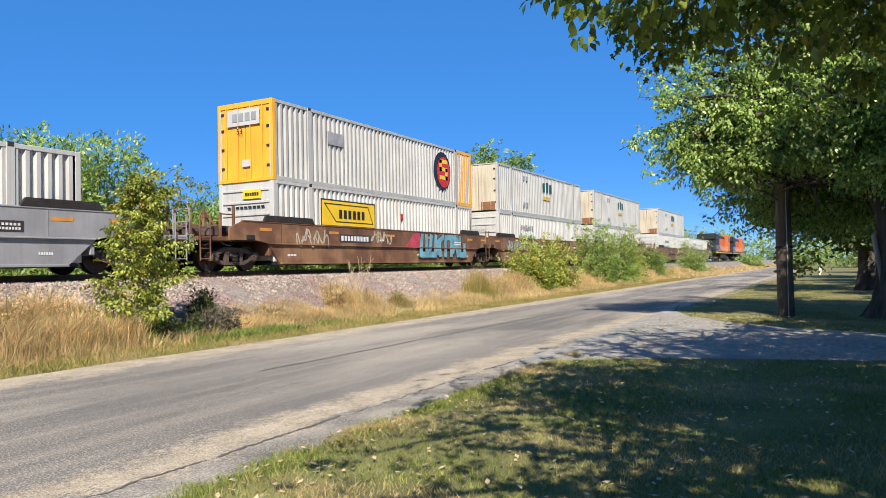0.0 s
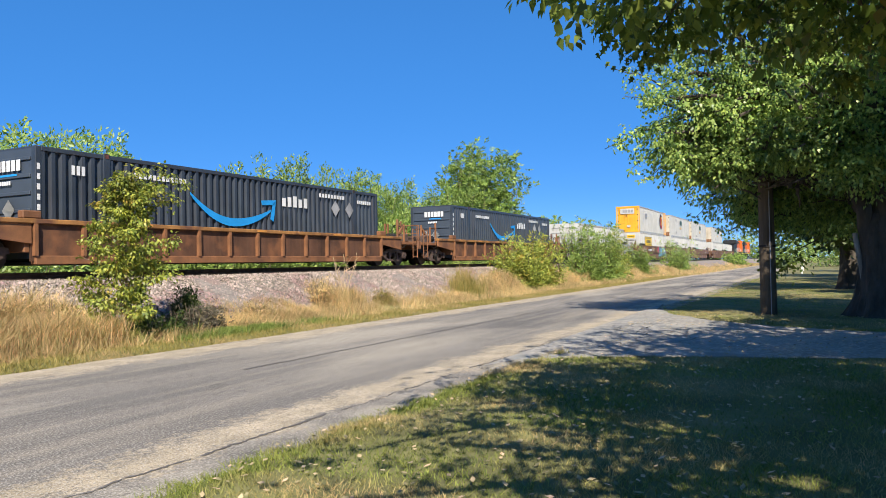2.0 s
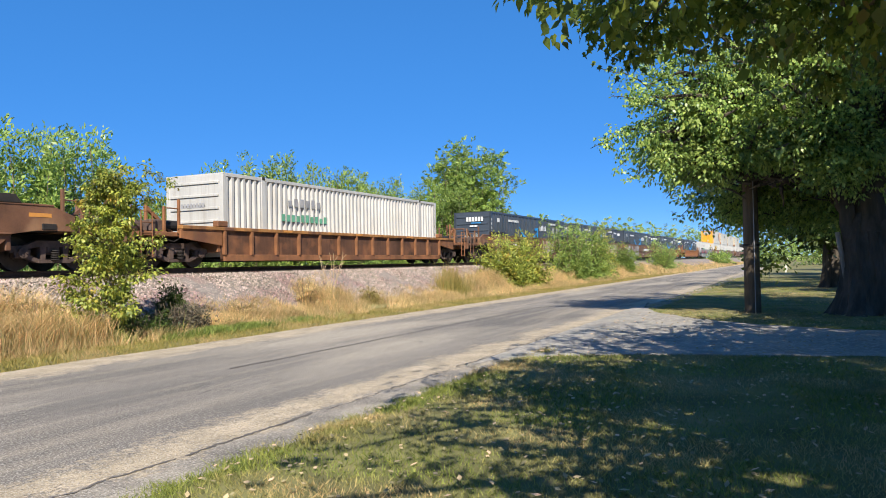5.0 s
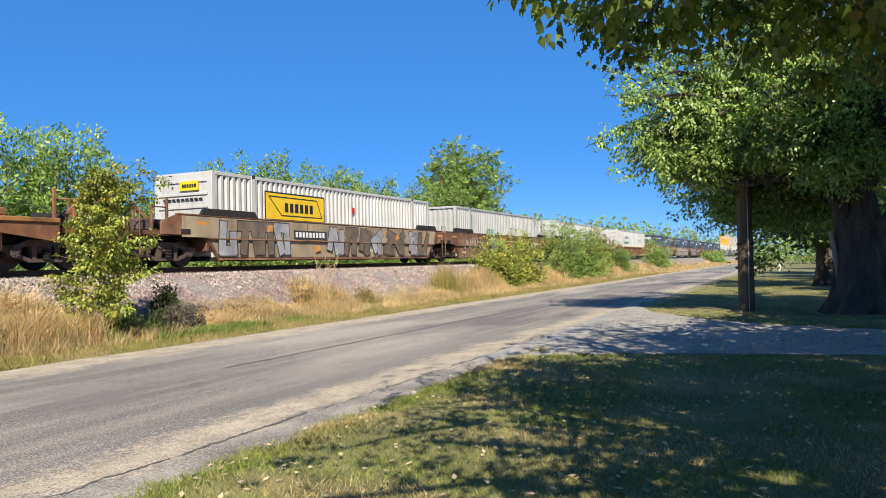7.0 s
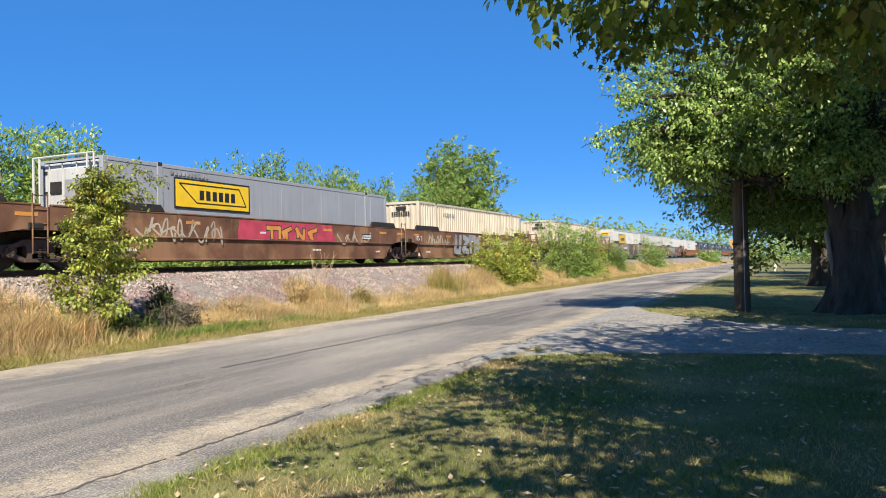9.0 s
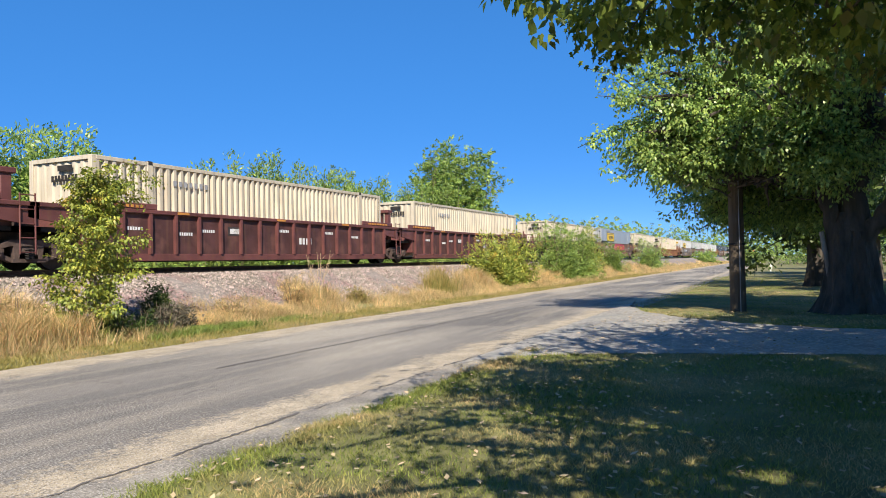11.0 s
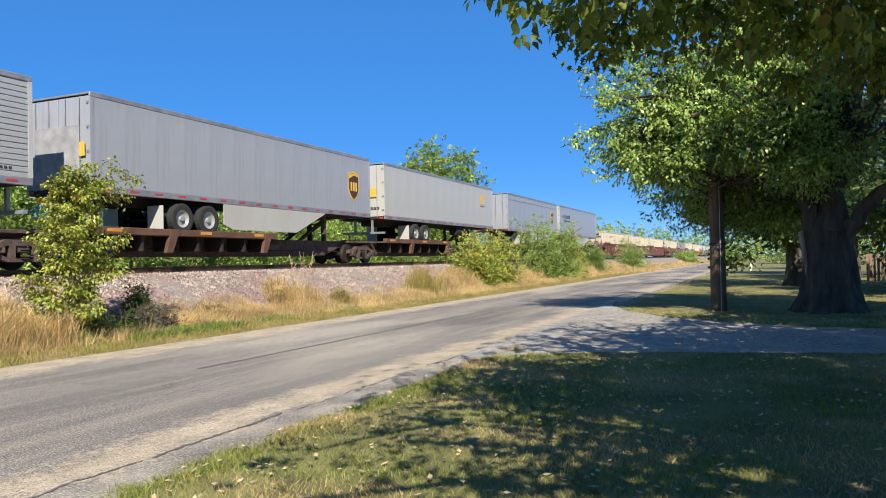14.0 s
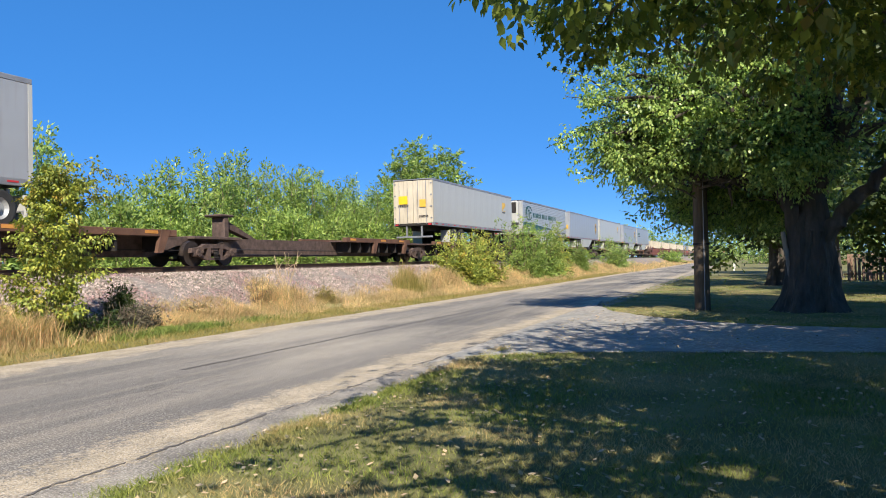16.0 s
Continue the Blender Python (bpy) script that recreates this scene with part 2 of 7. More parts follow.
def road_surface():
    """Chip-sealed asphalt that breaks up into tan gravel along both edges."""
    m = bpy.data.materials.new("road_surface")
    m.use_nodes = True
    n, l = m.node_tree.nodes, m.node_tree.links
    b = n["Principled BSDF"]
    b.inputs["Roughness"].default_value = 0.9
    b.inputs["Specular IOR Level"].default_value = 0.3
    tc = n.new("ShaderNodeTexCoord")
    sep = n.new("ShaderNodeSeparateXYZ")
    l.new(tc.outputs["Object"], sep.inputs[0])

    def nz(scale, detail=4.0, stretch=(1, 1, 1)):
        mp = n.new("ShaderNodeMapping")
        mp.inputs["Scale"].default_value = stretch
        l.new(tc.outputs["Object"], mp.inputs[0])
        t = n.new("ShaderNodeTexNoise")
        t.inputs["Scale"].default_value, t.inputs["Detail"].default_value = scale, detail
        l.new(mp.outputs[0], t.inputs["Vector"])
        return t.outputs["Fac"]

    def calc(op, a, c):
        x = n.new("ShaderNodeMath")
        x.operation = op
        for i, v in enumerate((a, c)):
            if hasattr(v, "links"):
                l.new(v, x.inputs[i])
            else:
                x.inputs[i].default_value = v
        return x.outputs[0]

    def ramp(f, lo, hi, a=0.0, c=1.0):
        r = n.new("ShaderNodeMapRange")
        for i, v in zip((1, 2, 3, 4), (lo, hi, a, c)):
            r.inputs[i].default_value = v
        l.new(f, r.inputs[0])
        return r.outputs[0]

    def mix(f, a, c):
        x = n.new("ShaderNodeMix")
        x.data_type = "RGBA"
        if hasattr(f, "links"):
            l.new(f, x.inputs[0])
        else:
            x.inputs[0].default_value = f
        for i, v in ((6, a), (7, c)):
            if hasattr(v, "links"):
                l.new(v, x.inputs[i])
            else:
                x.inputs[i].default_value = (*v, 1)
        return x.outputs[2]

    y = calc("ADD", sep.outputs[1], calc("MULTIPLY", calc("SUBTRACT", nz(0.8), 0.5), 1.1))
    y = calc("ADD", y, calc("MULTIPLY", calc("SUBTRACT", nz(14, 3.0), 0.5), 0.9))
    y = calc("ADD", y, calc("MULTIPLY", calc("SUBTRACT", nz(4.5, 5.0, (0.5, 1, 1)), 0.5), 0.8))
    base = mix(ramp(nz(0.5, 5.0, (0.25, 1, 1)), 0.35, 0.65), (0.115, 0.106, 0.098), (0.25, 0.222, 0.188))
    base = mix(ramp(nz(0.33, 6.0, (0.3, 1, 1)), 0.5, 0.62), base, (0.4, 0.35, 0.28))
    base = mix(ramp(nz(2.2, 4.0, (0.05, 1, 1)), 0.5, 0.68, 0.0, 0.5), base, (0.42, 0.355, 0.27))
    tan = mix(ramp(nz(2.0), 0.35, 0.65), (0.4, 0.325, 0.22), (0.56, 0.455, 0.32))
    old = mix(ramp(nz(1.3), 0.4, 0.6), (0.2, 0.18, 0.155), (0.38, 0.335, 0.275))
    # tan near the lawn, tan beyond the far edge, worn tar at the very edge
    near = calc("MULTIPLY", ramp(y, 5.6, 5.25), ramp(y, 4.65, 4.85))
    far = ramp(y, 10.3, 10.65)
    col = mix(ramp(y, 4.85, 4.65), base, old)
    col = mix(near, col, tan)
    col = mix(far, col, tan)
    col = mix(ramp(nz(9, 4.0), 0.42, 0.62, 0.0, 0.5), col, mix(0.5, col, (0.1, 0.09, 0.085)))
    for k, w, st in ((0.9, 0.005, (0.3, 1, 1)), (1.7, 0.004, (0.55, 1, 1))):
        crack = calc("ABSOLUTE", calc("SUBTRACT", nz(k, 6.0, st), 0.5), 0.0)
        patch = ramp(nz(0.45, 2.0), 0.48, 0.56)
        col = mix(calc("MULTIPLY", ramp(crack, 0.0, w, 0.75, 0.0), patch), col, (0.06, 0.055, 0.05))
    chips = nz(48, 3.0)
    col = mix(ramp(chips, 0.5, 0.62, 0.0, 0.85), col, mix(0.5, col, (0.75, 0.7, 0.62)))
    col = mix(ramp(nz(37, 3.0), 0.54, 0.66, 0.0, 0.6), col, (0.09, 0.085, 0.08))
    l.new(col, b.inputs["Base Color"])
    bp = n.new("ShaderNodeBump")
    bp.inputs["Strength"].default_value, bp.inputs["Distance"].default_value = 0.8, 0.015
    l.new(chips, bp.inputs["Height"])
    l.new(bp.outputs[0], b.inputs["Normal"])
    return m


M["road"] = road_surface()

# ---- mesh helpers ----


def box(bm, x0, x1, y0, y1, z0, z1, bevel=0.0):
    v = [bm.verts.new((x, y, z)) for x in (x0, x1) for y in (y0, y1) for z in (z0, z1)]
    fs = [bm.faces.new([v[i] for i in q]) for q in ((0, 1, 3, 2), (4, 6, 7, 5), (0, 4, 5, 1), (2, 3, 7, 6), (0, 2, 6, 4), (1, 5, 7, 3))]
    if bevel:
        es = list({e for f in fs for e in f.edges})
        bmesh.ops.bevel(bm, geom=es, offset=bevel, segments=1, affect="EDGES", profile=0.7)
    return bm


def prism(bm, poly, y0, y1):
    """A polygon in x and z, thick from y0 to y1."""
    a = [bm.verts.new((x, y0, z)) for x, z in poly]
    b = [bm.verts.new((x, y1, z)) for x, z in poly]
    bm.faces.new(a)
    bm.faces.new(b[::-1])
    k = len(poly)
    for i in range(k):
        bm.faces.new((a[i], b[i], b[(i + 1) % k], a[(i + 1) % k]))
    return bm


def tube(bm, p, q, r0, r1=None, seg=8, caps=True):
    p, q = Vector(p), Vector(q)
    r1 = r0 if r1 is None else r1
    t = (q - p).to_track_quat("Z", "Y")
    rings = []
    for c, r in ((p, r0), (q, r1)):
        rings.append([bm.verts.new(c + t @ Vector((r * math.cos(2 * math.pi * i / seg), r * math.sin(2 * math.pi * i / seg), 0))) for i in range(seg)])
    for i in range(seg):
        bm.faces.new((rings[0][i], rings[0][(i + 1) % seg], rings[1][(i + 1) % seg], rings[1][i]))
    if caps:
        bm.faces.new(rings[0][::-1])
        bm.faces.new(rings[1])
    return bm


def finish(bm, name, material):
    bmesh.ops.recalc_face_normals(bm, faces=bm.faces)
    me = bpy.data.meshes.new(name)
    bm.to_mesh(me)
    bm.free()
    me.materials.append(M[material])
    return me


def part(name, bm, material, parent, label=""):
    ob = new(name, finish(bm, name, material))
    ob.parent = parent
    return tagged(ob, label)


def share(name, me, parent, x=0, y=0, z=0, rz=0, label=""):
    ob = new(name, me)
    ob.parent = parent
    ob.matrix_basis = pose(x, y, z, 0, 0, rz)
    return tagged(ob, label)


def thing(name, label, category, group=""):
    return tagged(new(name), label, category, group)


def B(*a, **k):
    return box(bmesh.new(), *a, **k)


def raw(name, verts, faces, material):
    me = bpy.data.meshes.new(name)
    me.from_pydata(verts, [], faces)
    me.materials.append(M[material])
    return me


def polys(name, co, material):
    """Loose flat pieces from an array (n, corners, 3)."""
    n, k = co.shape[:2]
    me = bpy.data.meshes.new(name)
    me.vertices.add(k * n)
    me.vertices.foreach_set("co", np.ascontiguousarray(co, dtype=np.float32).ravel())
    me.loops.add(k * n)
    me.loops.foreach_set("vertex_index", np.arange(k * n, dtype=np.int32))
    me.polygons.add(n)
    me.polygons.foreach_set("loop_start", np.arange(0, k * n, k, dtype=np.int32))
    me.update(calc_edges=True)
    me.materials.append(M[material])
    return me


# ---- ground ----

def ground_z(y):
    ys = (-3000, 3.9, 4.3, 11.5, 11.9, 13.2, 14.4, 15.2, 17.0, 20.4, 22.6, 26, 3000)
    zs = (0.03, 0.03, -0.03, -0.03, 0.02, 0.0, 0.12, 0.42, 0.9, 0.9, 0.25, 0.1, 0.1)
    return float(np.interp(y, ys, zs))


def steps(a, b, near, grow):
    out, d = [a], near
    while out[-1] < b:
        out.append(min(b, out[-1] + d))
        d *= grow
    return out


def strip(name, material, x0, x1, ya, yb, z, dx=0.5, wob=0.05, fine_wob=0.0, label=""):
    """A long band between two wavering edges ."""
    xs = steps(x0, x1, dx, 1.01)
    v, f = [], []
    for x in xs:
        for k, y in enumerate((ya, yb)):
            w = wob * (noise.noise((x * 0.9, y * 3.1, 5.0)) + 0.7 * noise.noise((x * 3.7, y * 5.3, 1.0)))
            w += fine_wob * noise.noise((x * 14.0, k * 0.6, 2.0))
            v.append((x, y + w, z))
    for i in range(len(xs) - 1):
        f.append((2 * i, 2 * i + 2, 2 * i + 3, 2 * i + 1))
    return tagged(new(name, raw(name, v, f, material)), label, kind="structure")


xs = [-3000, -400, -120] + [x for x in range(-60, 0, 5)] + steps(0, 60, 1.0, 1.0)[:-1] + steps(60, 4500, 3, 1.25)
ys = [-3000, -500, -120, -60, -30, -15, -8] + [y * 0.5 for y in range(-10, 58)] + [30, 36, 50, 90, 200, 600, 3000]
gv = []
for x in xs:
    for y in ys:
        near = -20 < x < 80 and -12 < y < 30
        gv.append((x, y, ground_z(y) + (0.025 * noise.noise((x * 0.7, y * 0.7, 0)) if near and not 3.6 < y < 12 else 0)))
ny = len(ys)
gf = [(i * ny + j, (i + 1) * ny + j, (i + 1) * ny + j + 1, i * ny + j + 1) for i in range(len(xs) - 1) for j in range(ny - 1)]
tagged(new("ground", raw("ground", gv, gf, "lawn")), "mown lawn and dry grassy verge on level earth", "ground", kind="structure")

strip("road", "road", -60, 900, 4.0, 11.45, 0.0, wob=0.12, label="cracked grey asphalt country road with tan gravel edges")
strip("tar_seam", "seam", 9, 24.5, 8.06, 8.12, 0.006, wob=0.05, label="dark sealed crack in the asphalt")
for i, (a, b) in enumerate(((2.0, 3.3), (3.4, 4.6), (4.7, 6.6), (6.8, 8.0), (8.2, 9.9), (10.3, 11.8), (12.4, 14.4))):
    strip("road_crack", "seam", a, b, 4.74, 4.748 + 0.012 * (i % 3), 0.006, dx=0.03, wob=0.07, fine_wob=0.045, label="jagged dark crack along the crumbling road edge")

drive = [(10.2, 4.6), (11.3, 4.25), (11.9, 3.6), (12.3, 2.2), (12.75, 0.2), (13.2, -2), (13.8, -6), (15, -16), (18.6, -16), (17.6, -6), (17.35, -2.2), (17.6, -0.6), (18.4, 0.9), (19.8, 2.4), (21.8, 3.7), (24.5, 4.6), (27, 4.9)]
dv = []
for i, (x, y) in enumerate(drive):
    x2, y2 = drive[(i + 1) % len(drive)]
    k = max(2, int(math.hypot(x2 - x, y2 - y) / 0.25))
    for j in range(k if i < len(drive) - 1 else 1):
        px, py = x + (x2 - x) * j / k, y + (y2 - y) * j / k
        dv.append((px + 0.1 * noise.noise((px * 1.7, py * 1.7, 3)), py + 0.1 * noise.noise((px * 1.7, py * 1.7, 9)), 0.045))
bmd = bmesh.new()
top = bmd.faces.new([bmd.verts.new(p) for p in dv])
ext = bmesh.ops.extrude_face_region(bmd, geom=[top])
bmesh.ops.translate(bmd, vec=(0, 0, -0.12), verts=[e for e in ext["geom"] if isinstance(e, bmesh.types.BMVert)])
bmesh.ops.triangulate(bmd, faces=bmd.faces)
tagged(new("driveway", finish(bmd, "driveway", "drive")), "pale grey gravel driveway crossing the lawn in tree shade", "driveway", kind="structure")

# ballast bed and track
YC, ZR = 18.67, 1.6
prof = [(14.3, 0.1), (14.9, 0.42), (16.3, 1.12), (16.75, 1.33), (17.3, 1.38), (20.1, 1.38), (20.6, 1.33), (22.9, 0.2)]
bx = steps(-60, 40, 0.5, 1.0)[:-1] + steps(40, 3000, 0.6, 1.08)
bv = []
for x in bx:
    for y, z in prof:
        bv.append((x, y + 0.12 * noise.noise((x * 0.8, y, 2)), z + 0.05 * noise.noise((x * 1.3, y * 2, 7))))
k = len(prof)
bf = [(i * k + j, (i + 1) * k + j, (i + 1) * k + j + 1, i * k + j + 1) for i in range(len(bx) - 1) for j in range(k - 1)]
tagged(new("ballast_bank", raw("ballast_bank", bv, bf, "ballast")), "pinkish grey crushed stone ballast bank under the rails", "ballast", kind="structure")

# ---- the train: each piece in its own space, x = 0 at the load's rear, z = 0 at the rail top ----
NEAR = -1.295   # the side that faces the road
MOVING = []     # (thing, place on the train)


def ride(ob, x0):
    MOVING.append((ob, x0))
    return ob


def corrugated(L, H, pitch=0.29, depth=0.08):
    """A folded steel sheet in the plane y = 0, folds upright."""
    xs, ys = [], []
    x = 0.0
    while x < L - pitch * 0.5:
        for dx, y in ((0, 0), (0.36, 0), (0.5, depth), (0.86, depth)):
            xs.append(min(L, x + dx * pitch)), ys.append(y)
        x += pitch
    xs.append(L), ys.append(0)
    v = [(a, b, z) for a, b in zip(xs, ys) for z in (0, H)]
    return v, [(2 * i, 2 * i + 2, 2 * i + 3, 2 * i + 1) for i in range(len(xs) - 1)]


SHEETS = {}


def sheet(material, L, H, smooth=False):
    key = (material, L, H, smooth)
    if key not in SHEETS:
        if smooth:
            n = max(2, int(L / 1.22))
            line = [(0.0, 0.0)]
            for i in range(1, n):
                line += [(L * i / n + d, y) for d, y in ((-0.01, 0.0), (-0.007, 0.012), (0.007, 0.012), (0.01, 0.0))]
            line.append((L, 0.0))
            v = [(a, b, z) for a, b in line for z in (0, H)]
            SHEETS[key] = raw("side_panel", v, [(2 * i, 2 * i + 2, 2 * i + 3, 2 * i + 1) for i in range(len(line) - 1)], material)
        else:
            SHEETS[key] = raw("side_panel", *corrugated(L, H), material)
    return SHEETS[key]


def decal(name, poly, material, parent, y=NEAR - 0.012, label=""):
    return part(name, prism(bmesh.new(), poly, y - 0.006, y), material, parent, label)


def rect(x0, x1, z0, z1):
    return [(x0, z0), (x1, z0), (x1, z1), (x0, z1)]


def bars(name, x0, x1, z0, z1, n, material, parent, y=NEAR - 0.012, gap=0.36, rnd=None):
    """Lettering that stays plain: a row of upright bars of its size."""
    bm = bmesh.new()
    w = (x1 - x0) / n
    for i in range(n):
        h = 1.0 if rnd is None else rnd.uniform(0.65, 1.0)
        prism(bm, rect(x0 + i * w, x0 + (i + 1 - gap) * w, z0, z0 + (z1 - z0) * h), y - 0.006, y)
    return tagged(part(name, bm, material, parent), kind="stuff")


def end_bars(name, y0, y1, z0, z1, n, material, parent, x=-0.03):
    bm = bmesh.new()
    w = (y1 - y0) / n
    for i in range(n):
        box(bm, x - 0.006, x, y0 + i * w, y0 + (i + 0.75) * w, z0, z1)
    return tagged(part(name, bm, material, parent), kind="stuff")


def oval(cx, cz, rx, rz, n=28):
    return [(cx + rx * math.cos(2 * math.pi * i / n), cz + rz * math.sin(2 * math.pi * i / n)) for i in range(n)]


def ring(name, cx, cz, rx, rz, w, material, parent):
    bm = bmesh.new()
    a, b = oval(cx, cz, rx, rz, 36), oval(cx, cz, rx - w, rz - w, 36)
    y = NEAR - 0.012
    for i in range(36):
        j = (i + 1) % 36
        prism(bm, [a[i], a[j], b[j], b[i]], y - 0.006, y)
    bmesh.ops.remove_doubles(bm, verts=bm.verts, dist=0.0005)
    return part(name, bm, material, parent)


def writing(name, text, x, z, size, material, parent, y=NEAR - 0.02):
    cu = bpy.data.curves.new(name, "FONT")
    cu.body, cu.size, cu.extrude = text, size, 0.004
    tmp = bpy.data.objects.new(name, cu)
    me = bpy.data.meshes.new_from_object(tmp)
    me.materials.append(M[material])
    ob = new(name, me)
    ob.parent = parent
    ob.matrix_basis = pose(x, y, z, 90, 0, 0)
    return ob


def smile(parent, x0=5.1, x1=8.9, z=1.22):
    """A curved swoosh with an arrow tip."""
    top, bot = [], []
    for i in range(25):
        u = i / 24
        x = x0 + (x1 - x0) * u
        zc = z + 0.85 * (2 * u - 1) ** 2 * (1.0 if u < 0.5 else 0.6)
        w = 0.05 + 0.12 * math.sin(math.pi * min(1, u * 1.02)) ** 0.7
        top.append((x, zc + w)), bot.append((x, zc - w * 0.6))
    bm = bmesh.new()
    y = NEAR - 0.012
    for i in range(24):
        prism(bm, [bot[i], bot[i + 1], top[i + 1], top[i]], y - 0.006, y)
    prism(bm, [(x1 - 0.5, z + 0.86), (x1 - 0.46, z + 0.7), (x1 + 0.22, z + 0.74), (x1 + 0.3, z + 0.92)], y - 0.006, y)
    prism(bm, [(x1 + 0.3, z + 0.92), (x1 + 0.12, z + 0.78), (x1 - 0.02, z + 0.22), (x1 + 0.16, z + 0.14)], y - 0.006, y)
    part("curved_logo", bm, "blue", parent, "bright blue curved swoosh")


def box_frame(th, L, H, material, post_at=(1.98, 14.17), post_mat=None):
    """Posts, rails, castings and roof of a container."""
    W = 1.295
    for x in (0.0, L - 0.16):
        for y in (-W, W - 0.16):
            part("corner_post", B(x, x + 0.16, y, y + 0.16, 0, H, bevel=0.012), material, th)
    for y in (-W - 0.004, W - 0.11):
        part("top_rail", B(0.16, L - 0.16, y, y + 0.114, H - 0.12, H, bevel=0.01), material, th)
        part("bottom_rail", B(0.16, L - 0.16, y, y + 0.114, 0, 0.16, bevel=0.01), material, th)
    for x in post_at:
        part("lifting_post", B(x, x + 0.22, -W - 0.012, -W + 0.1, 0.02, H + 0.015, bevel=0.01), post_mat or material, th)
        part("lifting_casting", B(x + 0.02, x + 0.2, -W - 0.016, -W + 0.16, H - 0.1, H + 0.03, bevel=0.012), "dark", th)
    bm = bmesh.new()
    n = 26
    for i in range(n):
        a = 0.05 + (L - 0.1) * i / n
        box(bm, a, a + (L - 0.1) / n * 0.6, -W + 0.08, W - 0.08, H - 0.02, H + 0.008)
    box(bm, 0.05, L - 0.05, -W + 0.05, W - 0.05, H - 0.06, H - 0.02)
    part("roof", bm, material, th)


def rear_end(th, H, material, style):
    W = 1.295
    if style == "ribbed":
        part("end_panel", B(0.02, 0.08, -W + 0.16, W - 0.16, 0.05, H - 0.05), material, th)
        for i in range(6):
            z = 0.35 + i * (H - 0.7) / 5
            part("end_rib", B(-0.025, 0.02, -W + 0.2, W - 0.2, z, z + 0.09, bevel=0.01), material, th)
    elif style == "folded":
        v, f = corrugated(2 * W - 0.32, H - 0.2, 0.32, 0.04)
        ob = new("end_panel", raw("end_panel", v, f, material))
        ob.parent = th
        ob.matrix_basis = pose(0.05, W - 0.16, 0.1, 0, 0, -90)
        part("end_header", B(0.0, 0.1, -W + 0.16, W - 0.16, H - 0.12, H), material, th)
        part("end_sill", B(0.0, 0.1, -W + 0.16, W - 0.16, 0, 0.12), material, th)
    else:
        for y in (-W + 0.16, 0.01):
            d = part("rear_door", B(0.02, 0.07, y, y + W - 0.18, 0.1, H - 0.1, bevel=0.012), material, th)
            for k in (0.3, 0.85):
                bm = bmesh.new()
                tube(bm, (-0.03, y + k, 0.12), (-0.03, y + k, H - 0.12), 0.02, seg=6)
                part("lock_rod", bm, material, d)
            for z in (0.5, 1.2, 1.9, 2.5):
                part("hinge", B(-0.01, 0.02, y if y < 0 else y + W - 0.3, (y if y < 0 else y + W - 0.3) + 0.12, z, z + 0.09), "dark", d)


def container(label, side, end, rear="ribbed", smooth=False, group="containers on the train", H=2.9, L=16.15, z0=0.3, post_mat=None):
    th = thing("shipping_container", label, "container", group)
    th["z0"] = z0
    share("side_panel", sheet(side, L - 0.32, H - 0.28, smooth), th, 0.16, NEAR + 0.012, 0.16)
    share("side_panel", sheet(side, L - 0.32, H - 0.28, smooth), th, L - 0.16, -NEAR - 0.012, 0.16, 180)
    box_frame(th, L, H, side, post_mat=post_mat)
    rear_end(th, H, end, rear)
    part("front_panel", B(L - 0.06, L - 0.01, -1.2, 1.2, 0.05, H - 0.05), end, th)
    part("floor", B(0.1, L - 0.1, -1.2, 1.2, 0.02, 0.12), "dark", th)
    return th


rnd = random.Random(7)


def yellow_sign(th, x0, x1, z0, z1):
    p = decal("sign_border", rect(x0 - 0.06, x1 + 0.06, z0 - 0.06, z1 + 0.06), "black", th)
    decal("sign_panel", rect(x0, x1, z0, z1), "signyellow", th, NEAR - 0.02, "yellow sign with black border")
    zc, h = (z0 + z1) / 2, (z1 - z0)
    bars("sign_lettering", x0 + 0.3 * (x1 - x0), x0 + 0.82 * (x1 - x0), zc - 0.2 * h, zc + 0.16 * h, 6, "black", th, NEAR - 0.028)
    bm = bmesh.new()
    for a, b in (((x0 + 0.15, z1 - 0.12), (x0 + 0.9, z0 + 0.15)), ((x0 + 0.9, z0 + 0.15), (x1 - 0.15, z0 + 0.15)), ((x1 - 0.15, z0 + 0.15), (x1 - 0.5, z1 - 0.12)), ((x1 - 0.5, z1 - 0.12), (x0 + 0.15, z1 - 0.12))):
        d = Vector((b[0] - a[0], b[1] - a[1])).normalized() * 0.02
        prism(bm, [(a[0] - d.y, a[1] + d.x), (a[0] + d.y, a[1] - d.x), (b[0] + d.y, b[1] - d.x), (b[0] - d.y, b[1] + d.x)], NEAR - 0.034, NEAR - 0.028)
    part("sign_outline", bm, "black", th)


def end_sign(th, H):
    part("end_sign", B(-0.045, -0.035, -0.75, 0.1, H - 0.62, H - 0.3), "signyellow", th, "small yellow sign")
    end_bars("end_lettering", -0.65, 0.0, H - 0.52, H - 0.4, 6, "black", th, -0.05)
    end_bars("end_lettering", -0.9, 0.9, H - 0.95, H - 0.88, 9, "black", th)


def white_sign_box(z0=0.3):
    c = container("dirty white corrugated container with yellow sign panel", "white", "white", "ribbed", z0=z0)
    yellow_sign(c, 2.75, 6.42, 1.42, 2.38)
    end_sign(c, 2.9)
    decal("sticker", rect(8.6, 8.8, 1.9, 2.15), "red", c)
    return c


